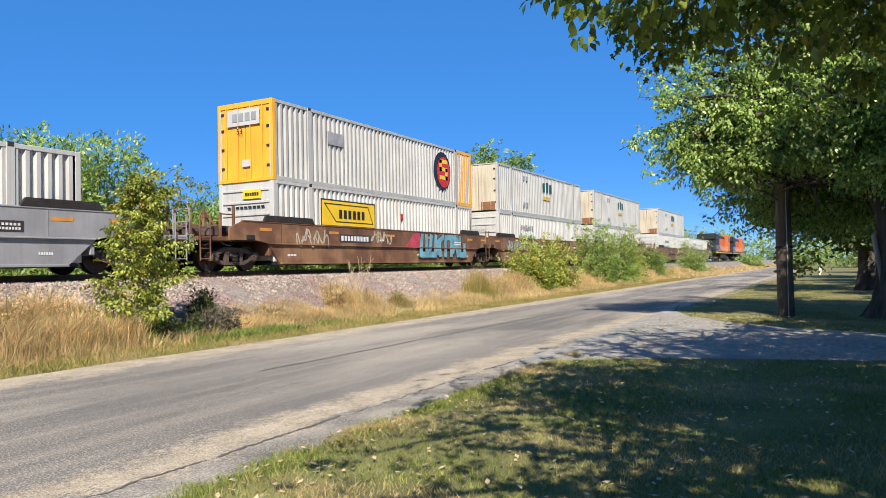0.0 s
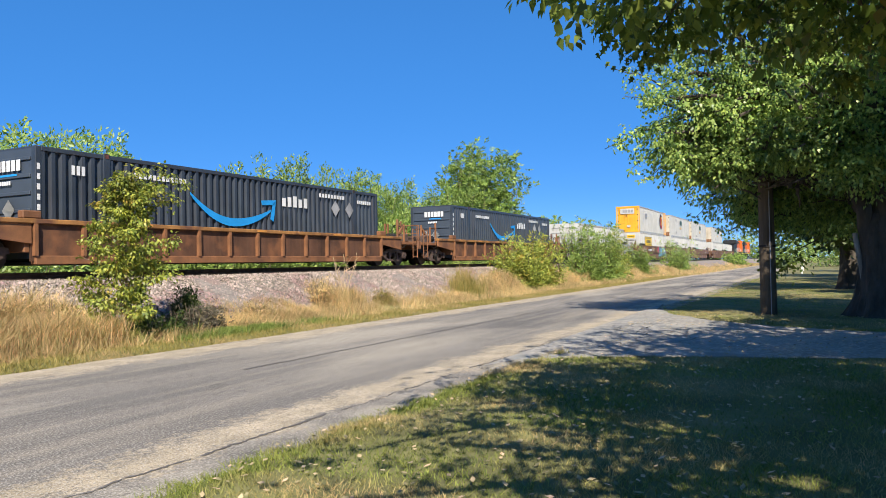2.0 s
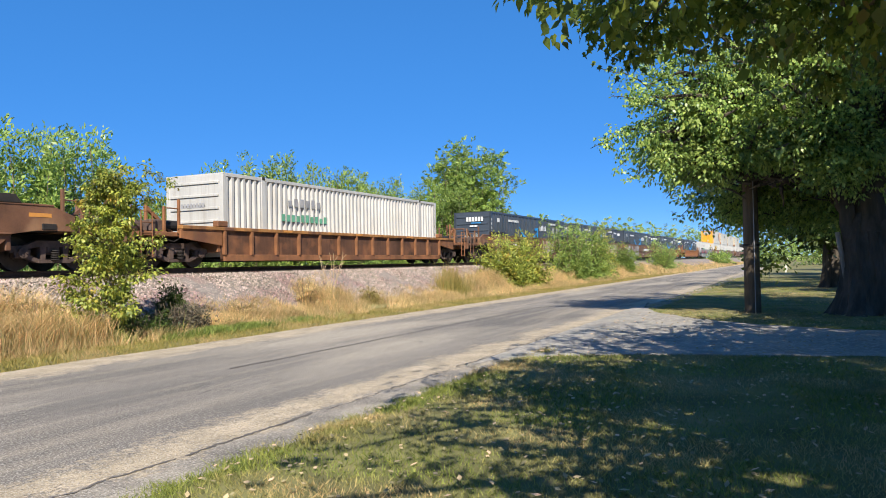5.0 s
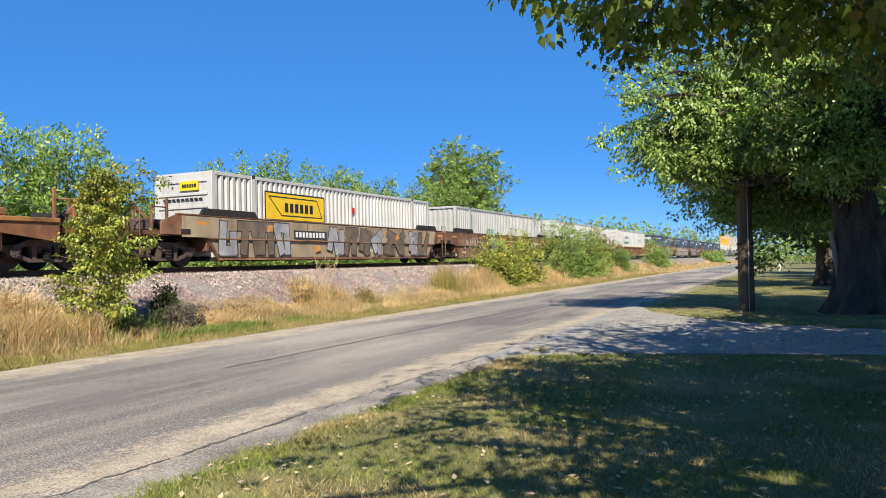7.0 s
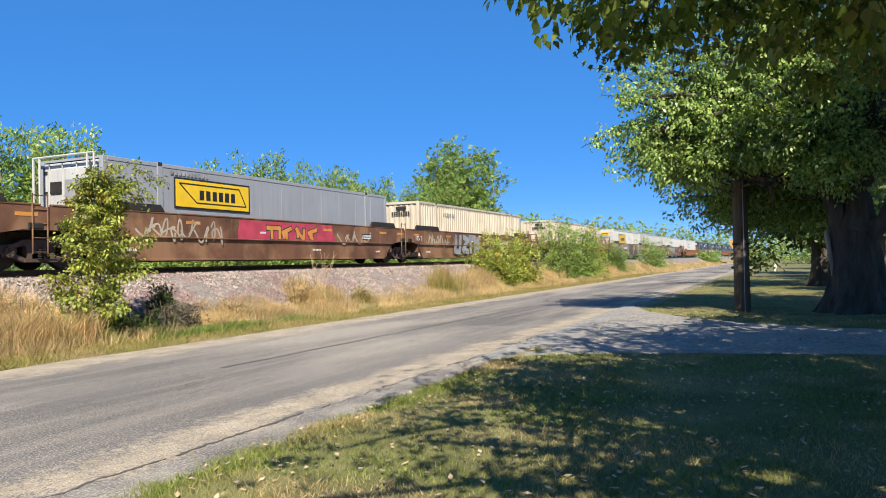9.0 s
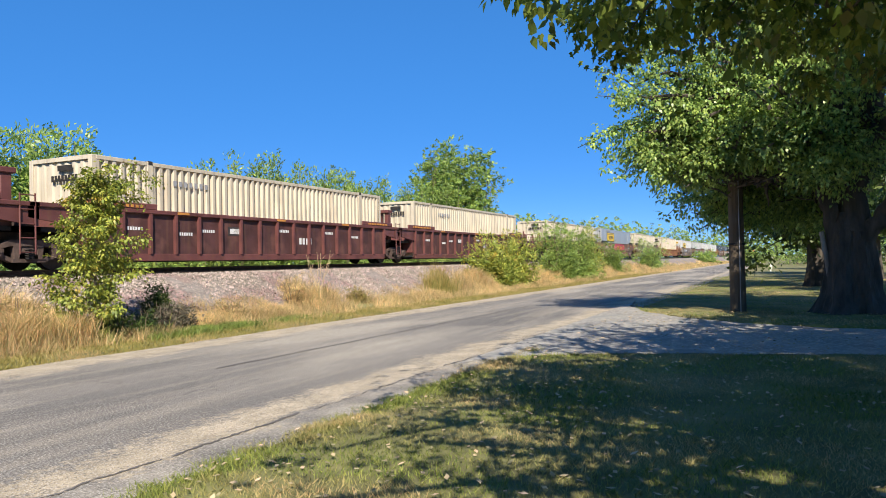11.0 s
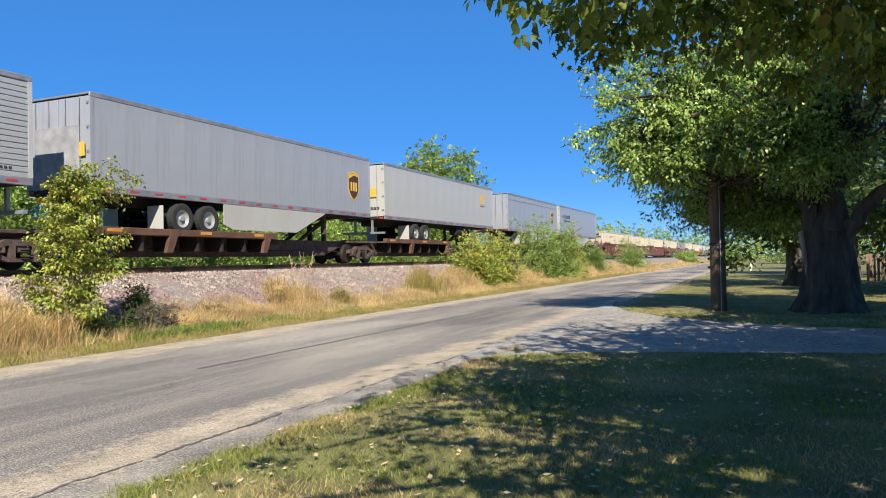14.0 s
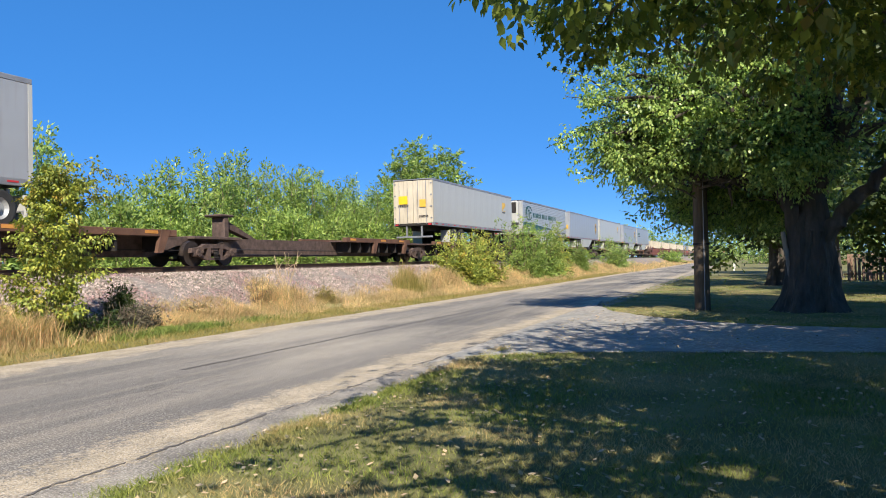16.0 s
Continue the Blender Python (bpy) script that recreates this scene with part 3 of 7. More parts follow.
def orange_box():
    c = container("white corrugated container with orange yellow ends and round logo", "silver", "yellow", "doors", z0=3.2)
    v, f = corrugated(1.5, 2.62, 0.29, 0.04)
    ob = new("front_section", raw("front_section", v, f, "yellow"))
    ob.parent = c
    ob.matrix_basis = pose(14.45, NEAR + 0.004, 0.16)
    part("front_post", B(15.98, 16.16, NEAR - 0.008, NEAR + 0.17, 0, 2.91, bevel=0.01), "yellow", c)
    part("rear_post", B(-0.012, 0.17, NEAR - 0.008, NEAR + 0.1, 0, 2.91, bevel=0.01), "yellow", c)
    part("rear_post", B(-0.012, 0.17, 1.2, 1.303, 0, 2.91, bevel=0.01), "yellow", c)
    part("rear_header", B(-0.012, 0.05, -1.2, 1.2, 2.72, 2.91, bevel=0.01), "yellow", c)
    part("rear_sill", B(-0.012, 0.05, -1.2, 1.2, 0.0, 0.14, bevel=0.01), "yellow", c)
    part("front_band", B(14.5, 15.98, NEAR - 0.01, NEAR + 0.05, 2.76, 2.912), "yellow", c)
    part("front_band", B(14.5, 15.98, NEAR - 0.01, NEAR + 0.05, 0.0, 0.17), "yellow", c)
    decal("logo_disc", oval(12.75, 1.65, 0.9, 0.95), "black", c, NEAR - 0.012, "round black and red logo")
    decal("logo_face", oval(12.9, 1.58, 0.68, 0.78), "red", c, NEAR - 0.02)
    bm = bmesh.new()
    for z in (1.2, 1.62, 2.02):
        prism(bm, rect(12.45, 13.3, z, z + 0.2), NEAR - 0.034, NEAR - 0.028)
    prism(bm, rect(12.45, 12.7, 1.62, 2.2), NEAR - 0.034, NEAR - 0.028)
    prism(bm, rect(13.06, 13.3, 1.2, 1.8), NEAR - 0.034, NEAR - 0.028)
    part("logo_mark", bm, "signyellow", c)
    decal("patch_panel", rect(3.2, 4.25, 1.7, 2.2), "ggrey", c, label="faded grey painted-over patch")
    part("door_placard", B(-0.06, -0.05, -0.75, 0.8, 2.05, 2.65), "white", c, "white placard")
    end_bars("placard_marks", -0.6, 0.6, 2.2, 2.5, 4, "grey", c, -0.066)
    writing("size_mark", "53", 0, 0, 0.3, "black", c).matrix_basis = pose(-0.06, 0.35, 1.75, 90, 0, -90)
    part("door_label", B(-0.06, -0.05, -0.3, 0.1, 0.55, 0.8), "white", c)
    return c


def navy_box():
    c = container("dark slate blue corrugated container with blue curved logo", "navy", "navyend", "ribbed")
    smile(c)
    bars("side_lettering", 9.55, 11.15, 1.95, 2.4, 5, "lettering", c, rnd=rnd)
    bars("stencil", 3.0, 5.0, 2.35, 2.5, 12, "lettering", c, gap=0.35)
    bars("stencil", 11.8, 13.6, 2.45, 2.6, 9, "lettering", c, gap=0.35)
    bars("stencil", 14.5, 15.6, 2.35, 2.5, 7, "lettering", c, gap=0.35)
    bars("stencil", 1.0, 1.45, 2.25, 2.5, 3, "lettering", c)
    for x in (12.9, 13.9):
        decal("diamond_placard", [(x - 0.3, 2.05), (x, 1.72), (x + 0.3, 2.05), (x, 2.38)], "ggrey", c)
    for y in (-0.25, 0.35):
        bm = bmesh.new()
        v = [bm.verts.new(p) for p in ((-0.035, y - 0.26, 1.3), (-0.035, y, 1.02), (-0.035, y + 0.26, 1.3), (-0.035, y, 1.58))]
        bm.faces.new(v)
        bmesh.ops.solidify(bm, geom=bm.faces[:], thickness=0.006)
        part("diamond_placard", bm, "silver", c)
    end_bars("end_lettering", -0.75, 0.45, 2.3, 2.58, 6, "lettering", c, -0.035)
    end_bars("end_stencil", -0.35, 0.2, 1.95, 2.05, 6, "lettering", c, -0.035)
    part("end_stripe", B(-0.035, -0.028, -0.6, 0.1, 2.17, 2.22), "blue", c)
    bm = bmesh.new()
    for i in range(7):
        box(bm, 0.04, 0.12, NEAR - 0.008, NEAR - 0.002, 0.75 + i * 0.26, 0.9 + i * 0.26)
    part("post_lettering", bm, "lettering", c)
    part("tag", B(2.04, 2.14, NEAR - 0.024, NEAR - 0.014, 2.8, 2.9), "maroon", c)
    return c


def cream_box(rear="folded"):
    c = container("stained cream corrugated container with rust streaks", "cream", "cream", rear)
    part("end_mark", B(-0.03, -0.02, -0.55, 0.05, 2.5, 2.66), "dark", c)
    end_bars("end_lettering", -0.75, 0.35, 2.2, 2.38, 8, "dark", c, -0.02)
    bars("stencil", 3.0, 4.6, 2.25, 2.42, 7, "ggrey", c, gap=0.4)
    return c


def plain_box(kind, z0=0.3):
    if kind == "faded":
        c = container("chalky white corrugated container with faded lettering", "white", "white", "ribbed", z0=z0)
        bars("side_lettering", 3.5, 5.7, 1.95, 2.3, 6, "ggrey", c, rnd=rnd)
        bars("side_lettering", 3.1, 6.1, 1.38, 1.68, 10, "palegreen", c, rnd=rnd)
        end_bars("end_stencil", -0.5, 0.6, 1.75, 1.9, 8, "ggrey", c, -0.03)
    elif kind == "logo":
        c = container("off-white container with green and yellow lettering", "silver", "cream", "doors", z0=z0)
        bars("side_lettering", 7.6, 9.6, 1.75, 2.45, 3, "green", c, rnd=rnd)
        decal("logo_band", rect(7.6, 9.0, 1.2, 1.45), "gold", c)
        for z in (0.5, 2.2):
            bars("diamond_mark", 4.0, 5.0, z, z + 0.3, 2, "ggrey", c)
        part("rust_patch", B(-0.045, -0.035, -1.1, -0.2, 0.1, 0.6), "rust", c)
    else:
        c = container("grey white corrugated container with painted scrawl", "silver", "silver", "folded", z0=z0)
        bars("scrawl", 2.2, 2.45, 0.9, 2.5, 1, "palegreen", c)
        bars("scrawl", 4.6, 6.2, 1.2, 1.75, 4, "gblue", c, rnd=rnd)
    return c


def reefer_box():
    c = container("smooth grey white refrigerated container with yellow sign", "trailer", "white", "none", smooth=True)
    yellow_sign(c, 2.7, 6.15, 1.62, 2.48)
    bars("side_lettering", 3.1, 5.8, 1.25, 1.4, 9, "green", c, rnd=rnd)
    bars("stencil", 2.5, 4.2, 2.6, 2.72, 10, "ggrey", c)
    part("unit_housing", B(-0.02, 0.1, -0.95, 0.95, 0.5, 2.65, bevel=0.04), "white", c)
    part("unit_panel", B(-0.06, -0.02, -0.85, 0.2, 0.6, 2.3, bevel=0.02), "grey", c, "grey cooling unit cover")
    part("unit_vent", B(-0.06, -0.02, 0.35, 0.8, 1.9, 2.25), "dark", c)
    part("unit_box", B(-0.06, -0.02, 0.35, 0.8, 0.7, 1.6), "silver", c)
    for y in (-1.4, -1.1, 1.1, 1.4):
        bm = bmesh.new()
        tube(bm, (-0.25, y * 0.9, 0.2), (-0.25, y * 0.9, 2.95), 0.035, seg=6)
        part("guard_post", bm, "white", c)
    bm = bmesh.new()
    tube(bm, (-0.25, -1.26, 2.95), (-0.25, 1.26, 2.95), 0.035, seg=6)
    part("guard_bar", bm, "white", c)
    return c


# running gear, shared by all cars


def truck_meshes():
    bm = bmesh.new()
    prism(bm, [(-1.22, 0.46), (-1.18, 0.62), (-0.75, 0.66), (-0.5, 0.78), (0.5, 0.78), (0.75, 0.66), (1.18, 0.62), (1.22, 0.46), (0.86, 0.52), (0.46, 0.62), (-0.46, 0.62), (-0.86, 0.52)], -0.09, 0.09)
    prism(bm, [(-0.46, 0.2), (0.46, 0.2), (0.46, 0.29), (-0.46, 0.29)], -0.12, 0.09)
    for s in (-1, 1):
        prism(bm, [(s * 0.46, 0.2), (s * 1.04, 0.42), (s * 0.98, 0.52), (s * 0.42, 0.3)][::s], -0.08, 0.08)
        prism(bm, [(s * 0.26, 0.28), (s * 0.38, 0.28), (s * 0.42, 0.64), (s * 0.24, 0.64)][::s], -0.1, 0.08)
        prism(bm, [(s * 0.7, 0.34), (s * 1.08, 0.34), (s * 1.12, 0.54), (s * 0.66, 0.54)][::s], -0.1, 0.06)
    for x in (-0.89, 0.89):
        tube(bm, (x, -0.16, 0.46), (x, 0.1, 0.46), 0.14, seg=10)
        for k in range(3):
            a = 2 * math.pi * k / 3
            tube(bm, (x + 0.07 * math.cos(a), -0.185, 0.46 + 0.07 * math.sin(a)), (x + 0.07 * math.cos(a), -0.16, 0.46 + 0.07 * math.sin(a)), 0.022, seg=6)
    frame_me = finish(bm, "side_frame", "frame")
    bm = bmesh.new()
    last = None
    for k in range(13):
        r = 0.085 if k % 2 else 0.06
        now = [bm.verts.new((r * 1.6 * math.cos(math.pi * i / 5), -0.13 + r * math.sin(math.pi * i / 5), 0.26 + k * 0.023)) for i in range(10)]
        if last:
            for i in range(10):
                bm.faces.new((last[i], last[(i + 1) % 10], now[(i + 1) % 10], now[i]))
        last = now
    spring_me = finish(bm, "spring_nest", "dark")
    bm = bmesh.new()
    tube(bm, (0, -0.07, 0), (0, 0.07, 0), 0.38, seg=24)
    tube(bm, (0, -0.075, 0), (0, 0.07, 0), 0.43, 0.44, seg=28, caps=False)
    tube(bm, (0, -0.075, 0), (0, -0.07, 0), 0.43, 0.375, seg=28, caps=False)
    tube(bm, (0, 0.07, 0), (0, 0.1, 0), 0.465, 0.455, seg=24)
    tube(bm, (0, -0.11, 0), (0, -0.07, 0), 0.16, seg=12)
    wheel_me = finish(bm, "wheel", "wheelsteel")
    bm = bmesh.new()
    tube(bm, (0, -0.7, 0), (0, 0.7, 0), 0.09, seg=8)
    axle_me = finish(bm, "axle", "dark")
    bm = bmesh.new()
    box(bm, -0.2, 0.2, -1.05, 1.05, 0.42, 0.74, bevel=0.04)
    return frame_me, spring_me, wheel_me, axle_me, finish(bm, "truck", "frame")


FRAME, SPRING, WHEEL, AXLE, BOLSTER = truck_meshes()


def truck(th, x):
    t = share("truck", BOLSTER, th, x)
    share("side_frame", FRAME, t, 0, -0.99, 0)
    share("side_frame", FRAME, t, 0, 0.99, 0, 180)
    share("spring_nest", SPRING, t, 0, -0.99, 0)
    for a in (-0.89, 0.89):
        share("axle", AXLE, t, a, 0, 0.44)
        share("wheel", WHEEL, t, a, -0.72, 0.44)
        share("wheel", WHEEL, t, a, 0.72, 0.44, 180)


def ladder(th, x, z0, z1, y=NEAR - 0.16, w=0.42, material="brown"):
    bm = bmesh.new()
    for a in (x, x + w):
        tube(bm, (a, y, z0), (a, y, z1), 0.022, seg=6)
    k = int((z1 - z0) / 0.34)
    for i in range(k + 1):
        z = z0 + 0.05 + (z1 - z0 - 0.1) * i / k
        tube(bm, (x, y, z), (x + w, y, z), 0.016, seg=6)
    part("ladder", bm, material, th)


def end_platform(th, x, way, material):
    """The overhang of a car beyond its last truck, with coupler, steps and hand brake."""
    s = way
    part("end_platform", B(*sorted((x, x + s * 2.1)), -1.2, 1.2, 0.98, 1.1, bevel=0.02), material, th)
    part("end_sill", B(*sorted((x + s * 1.95, x + s * 2.12)), -1.35, 1.35, 0.78, 1.16, bevel=0.02), material, th)
    part("draft_sill", B(*sorted((x - s * 1.0, x + s * 2.2)), -0.28, 0.28, 0.7, 0.98, bevel=0.02), "dark", th)
    bm = bmesh.new()
    box(bm, *sorted((x + s * 2.12, x + s * 2.55)), -0.1, 0.1, 0.78, 0.98, bevel=0.03)
    box(bm, *sorted((x + s * 2.5, x + s * 2.8)), -0.2, 0.2, 0.72, 1.04, bevel=0.05)
    part("coupler", bm, "dark", th)
    for y in (0.5, 0.25):
        bm = bmesh.new()
        pts = [(x + s * (2.15 + 0.16 * k), y, 0.75 - 0.35 * math.sin(math.pi * k / 5)) for k in range(6)]
        for a, b in zip(pts, pts[1:]):
            tube(bm, a, b, 0.025, seg=6)
        part("brake_hose", bm, "black", th)
    a = x + s * 1.55
    ladder(th, a - 0.21, 0.35, 1.75, NEAR - 0.08, 0.42, material)
    bm = bmesh.new()
    for y in (-1.25, -0.55):
        tube(bm, (x + s * 2.0, y, 1.1), (x + s * 2.0, y, 1.95), 0.024, seg=6)
    tube(bm, (x + s * 2.0, -1.25, 1.95), (x + s * 2.0, -0.55, 1.95), 0.024, seg=6)
    tube(bm, (x + s * 2.0, -1.25, 1.55), (x + s * 2.0, -0.55, 1.55), 0.02, seg=6)
    part("handrail", bm, material, th)
    bm = bmesh.new()
    tube(bm, (x + s * 0.5, -0.5, 1.3), (x + s * 1.5, -0.5, 1.3), 0.2, seg=12)
    box(bm, *sorted((x + s * 0.4, x + s * 1.6)), -0.2, 0.5, 1.1, 1.4, bevel=0.03)
    part("brake_gear", bm, "frame", th)
    # uprights, brace, hand wheel, valve and reservoir on the open end
    for k, (dx, y, top) in enumerate(((0.15, -1.22, 2.15), (0.75, -1.22, 1.9), (1.95, -0.2, 2.2), (1.95, 0.55, 2.1), (1.2, -0.95, 2.0))):
        part("upright", B(x + s * dx - 0.04, x + s * dx + 0.04, y - 0.04, y + 0.04, 1.08, top, bevel=0.008), material, th)
    part("grab_rail", tube(bmesh.new(), (x + s * 0.15, -1.22, 1.86), (x + s * 0.75, -1.22, 1.86), 0.022, seg=6), material, th)
    part("brace", prism(bmesh.new(), [(x + s * 0.1, 1.1), (x + s * 0.26, 1.1), (x + s * 1.26, 1.86), (x + s * 1.16, 1.92)][::s], -0.98, -0.9), material, th)
    part("valve_box", B(x + s * 1.0 - 0.25, x + s * 1.0 + 0.25, -1.18, -0.86, 1.12, 1.5, bevel=0.04), "frame", th)
    bm = bmesh.new()
    for k in range(12):
        a, b = math.pi * k / 6, math.pi * (k + 1) / 6
        tube(bm, (x + s * 1.82, -0.2 + 0.26 * math.cos(a), 1.75 + 0.26 * math.sin(a)), (x + s * 1.82, -0.2 + 0.26 * math.cos(b), 1.75 + 0.26 * math.sin(b)), 0.018, seg=5)
    for k in range(3):
        a = 2.1 * k
        tube(bm, (x + s * 1.84, -0.2, 1.75), (x + s * 1.82, -0.2 + 0.26 * math.cos(a), 1.75 + 0.26 * math.sin(a)), 0.012, seg=5)
    part("hand_brake_wheel", bm, "dark", th)
    part("reservoir", tube(bmesh.new(), (x - s * 0.1, -0.85, 1.34), (x + s * 0.62, -0.85, 1.34), 0.17, seg=12), "dark", th)
    bm = bmesh.new()
    last = None
    for k in range(9):
        now = (x + s * (0.2 + 0.22 * k), -1.28, 0.92 - 0.1 * math.sin(k * 1.3))
        if last:
            tube(bm, last, now, 0.018, seg=5)
        last = now
    part("air_pipe", bm, "dark", th)
    part("side_step", B(*sorted((x + s * 0.3, x + s * 1.8)), NEAR - 0.02, NEAR + 0.2, 0.98, 1.12, bevel=0.02), material, th)


def well_car(style, material, rear, front, label, group="well cars of the train"):
    """A double-stack well car: smooth or ribbed sides, its ends resting on trucks."""
    th = thing("well_car", label, "railway car", group)
    Y1 = 1.44
    if style == "smooth":
        zt = 1.64
        up = [(-2.3, 1.02), (-1.0, 1.02), (-0.4, 0.92), (16.5, 0.92), (17.1, 1.02), (18.2, 1.02), (18.2, zt - 0.22), (17.6, zt), (-1.7, zt), (-2.3, zt - 0.22)]
        low = [(-0.4, 0.92), (0.15, 0.27), (15.75, 0.27), (16.5, 0.92)]
        for s in (-1, 1):
            ya = s * Y1
            part("side_sill", prism(bmesh.new(), up, min(ya, ya - s * 0.09), max(ya, ya - s * 0.09)), material, th)
            part("lower_side", prism(bmesh.new(), low, min(ya - s * 0.05, ya - s * 0.12), max(ya - s * 0.05, ya - s * 0.12)), material, th)
            part("top_chord", B(-1.7, 17.6, min(ya + s * 0.02, ya - s * 0.1), max(ya + s * 0.02, ya - s * 0.1), zt, zt + 0.05, bevel=0.012), material, th)
            part("bottom_chord", B(0.2, 15.7, min(ya, ya - s * 0.2), max(ya, ya - s * 0.2), 0.2, 0.27, bevel=0.01), material, th)
        for a, b in ((-0.7, 2.1), (14.4, 16.7)):
            bm = bmesh.new()
            prism(bm, [(a, zt + 0.05), (b, zt + 0.05), (b - 0.15, zt + 0.26), (a + 0.15, zt + 0.26)], -Y1 - 0.03, -Y1 + 0.06)
            part("guide_plate", bm, "dark", th)
        for x in (-0.9, 3.0, 7.2, 10.6, 15.2, 16.9):
            decal("reflector", rect(x, x + 0.62, 1.36, 1.46), "gorange", th, -Y1 - 0.002)
        seam = finish(prism(bmesh.new(), rect(0, 0.03, 0.93, zt), 0, 0.008), "weld_seam", material)
        for x in (0.2, 2.6, 5.1, 7.6, 10.1, 12.6, 15.1):
            share("weld_seam", seam, th, x, -Y1 - 0.008)
        part("side_flange", B(-0.35, 16.45, -Y1 - 0.03, -Y1 + 0.02, 0.9, 0.945, bevel=0.008), material, th)
        decal("data_panel", rect(13.6, 14.5, 1.05, 1.32), "gdark", th, -Y1 - 0.002)
        bars("data_lettering", 13.66, 14.44, 1.1, 1.16, 10, "lettering", th, -Y1 - 0.01)
        bars("data_lettering", 13.66, 14.44, 1.2, 1.26, 8, "lettering", th, -Y1 - 0.01)
        for x, z, w in ((0.6, 0.5, 0.5), (6.6, 1.15, 0.35), (9.9, 0.55, 0.6), (14.9, 0.5, 0.4)):
            bars("stencil", x, x + w, z, z + 0.07, 6, "lettering", th, -Y1 - 0.002 if z > 0.9 else -Y1 + 0.048)
        for x in (-1.55, 17.25):
            part("jacking_pad", B(x, x + 0.4, -Y1 - 0.03, -Y1 + 0.03, 1.04, 1.2, bevel=0.015), "dark", th)
    else:
        zt = 1.22 if style == "ribbed" else 1.62
        for s in (-1, 1):
            ya = s * Y1
            # recessed sheet in the shade-darkened copy of the rib colour
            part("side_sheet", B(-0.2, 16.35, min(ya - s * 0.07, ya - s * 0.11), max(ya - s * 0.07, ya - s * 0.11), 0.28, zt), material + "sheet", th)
            part("top_chord", B(-2.0, 18.0, min(ya + s * 0.03, ya - s * 0.2), max(ya + s * 0.03, ya - s * 0.2), zt, zt + 0.12, bevel=0.015), "rustcap" if style == "ribbed" else material, th)
            part("bottom_chord", B(-0.1, 16.2, min(ya, ya - s * 0.2), max(ya, ya - s * 0.2), 0.2, 0.42, bevel=0.015), material, th)
        rib = finish(prism(bmesh.new(), [(0, 0.42), (0.09, 0.42), (0.09, zt), (0, zt)], -0.045, 0.08), "side_rib", material)
        n = 12 if style == "ribbed" else 16
        if style == "maroon":
            for i in (1, 3, 4, 8, 11, 13):
                x = 0.1 + 16.3 * i / n
                bars("stencil", x, x + 0.6, 1.0 + 0.12 * (i % 3), 1.1 + 0.12 * (i % 3), 6, "lettering", th, -Y1 + 0.066)
            number_board(th, 5.4, 1.05, 0.7, 0.3, -Y1 + 0.066)
            bars("car_lettering", 9.5, 10.4, 0.8, 1.05, 4, "lettering", th, -Y1 + 0.066)
        for i in range(n + 1):
            share("side_rib", rib, th, -0.15 + 16.3 * i / n, -Y1 + 0.0, 0)
        for x in (-0.2, 16.3) if style == "ribbed" else ():
            part("corner_bracket", B(x - 0.25, x + 0.25, -Y1 - 0.03, -Y1 + 0.2, zt + 0.12, zt + 0.32, bevel=0.03), material, th)
        if style != "ribbed":
            for a, b in ((-0.9, 2.2), (14.2, 17.0)):
                part("guide_plate", B(a, b, -Y1 - 0.02, -Y1 + 0.05, zt + 0.12, zt + 0.3, bevel=0.02), material, th)
                bars("stencil", a + 0.5, b - 0.5, zt + 0.16, zt + 0.24, 12, "gorange", th, -Y1 - 0.03)
        for a, b in ((-2.0, -0.2), (16.35, 18.0)):
            part("end_web", prism(bmesh.new(), [(a, zt - 0.28), (b, zt - 0.5), (b, zt), (a, zt)], -Y1 + 0.02, -Y1 + 0.1), material, th)
        for x in (3.0, 8.0, 12.5):
            decal("reflector", rect(x, x + 0.5, zt + 0.03, zt + 0.1), "gorange", th, -Y1 - 0.034)
    part("well_floor", B(0.0, 16.1, -1.3, 1.3, 0.2, 0.27), "dark", th)
    part("bulkhead", B(-0.35, -0.2, -1.35, 1.35, 0.5, zt - 0.05, bevel=0.02), material, th)
    part("bulkhead", B(16.35, 16.5, -1.35, 1.35, 0.5, zt - 0.05, bevel=0.02), material, th)
    part("end_deck", B(-2.3, -0.35, -1.2, 1.2, 1.0, 1.12), "dark", th)
    part("end_deck", B(16.5, 18.2, -1.2, 1.2, 1.0, 1.12), "dark", th)
    truck(th, -1.75)
    if rear == "end":
        end_platform(th, -1.75, -1, material)
    else:
        ladder(th, -2.25, 0.4, 1.95, material=material)
        part("joint_housing", B(-2.6, -1.1, -0.45, 0.45, 0.75, 1.35, bevel=0.05), "frame", th)
    if front == "end":
        truck(th, 17.85)
        end_platform(th, 17.85, 1, material)
    elif style != "ribbed":
        bm = bmesh.new()
        for y in (-1.1, -0.7):
            box(bm, 17.2, 17.5, y, y + 0.2, 1.1, 2.55, bevel=0.02)
        box(bm, 17.1, 17.6, -1.15, -0.4, 2.45, 2.6, bevel=0.02)
        if style == "maroon":
            part("end_stand", bm, material, th)
        else:
            bm.free()
    return th


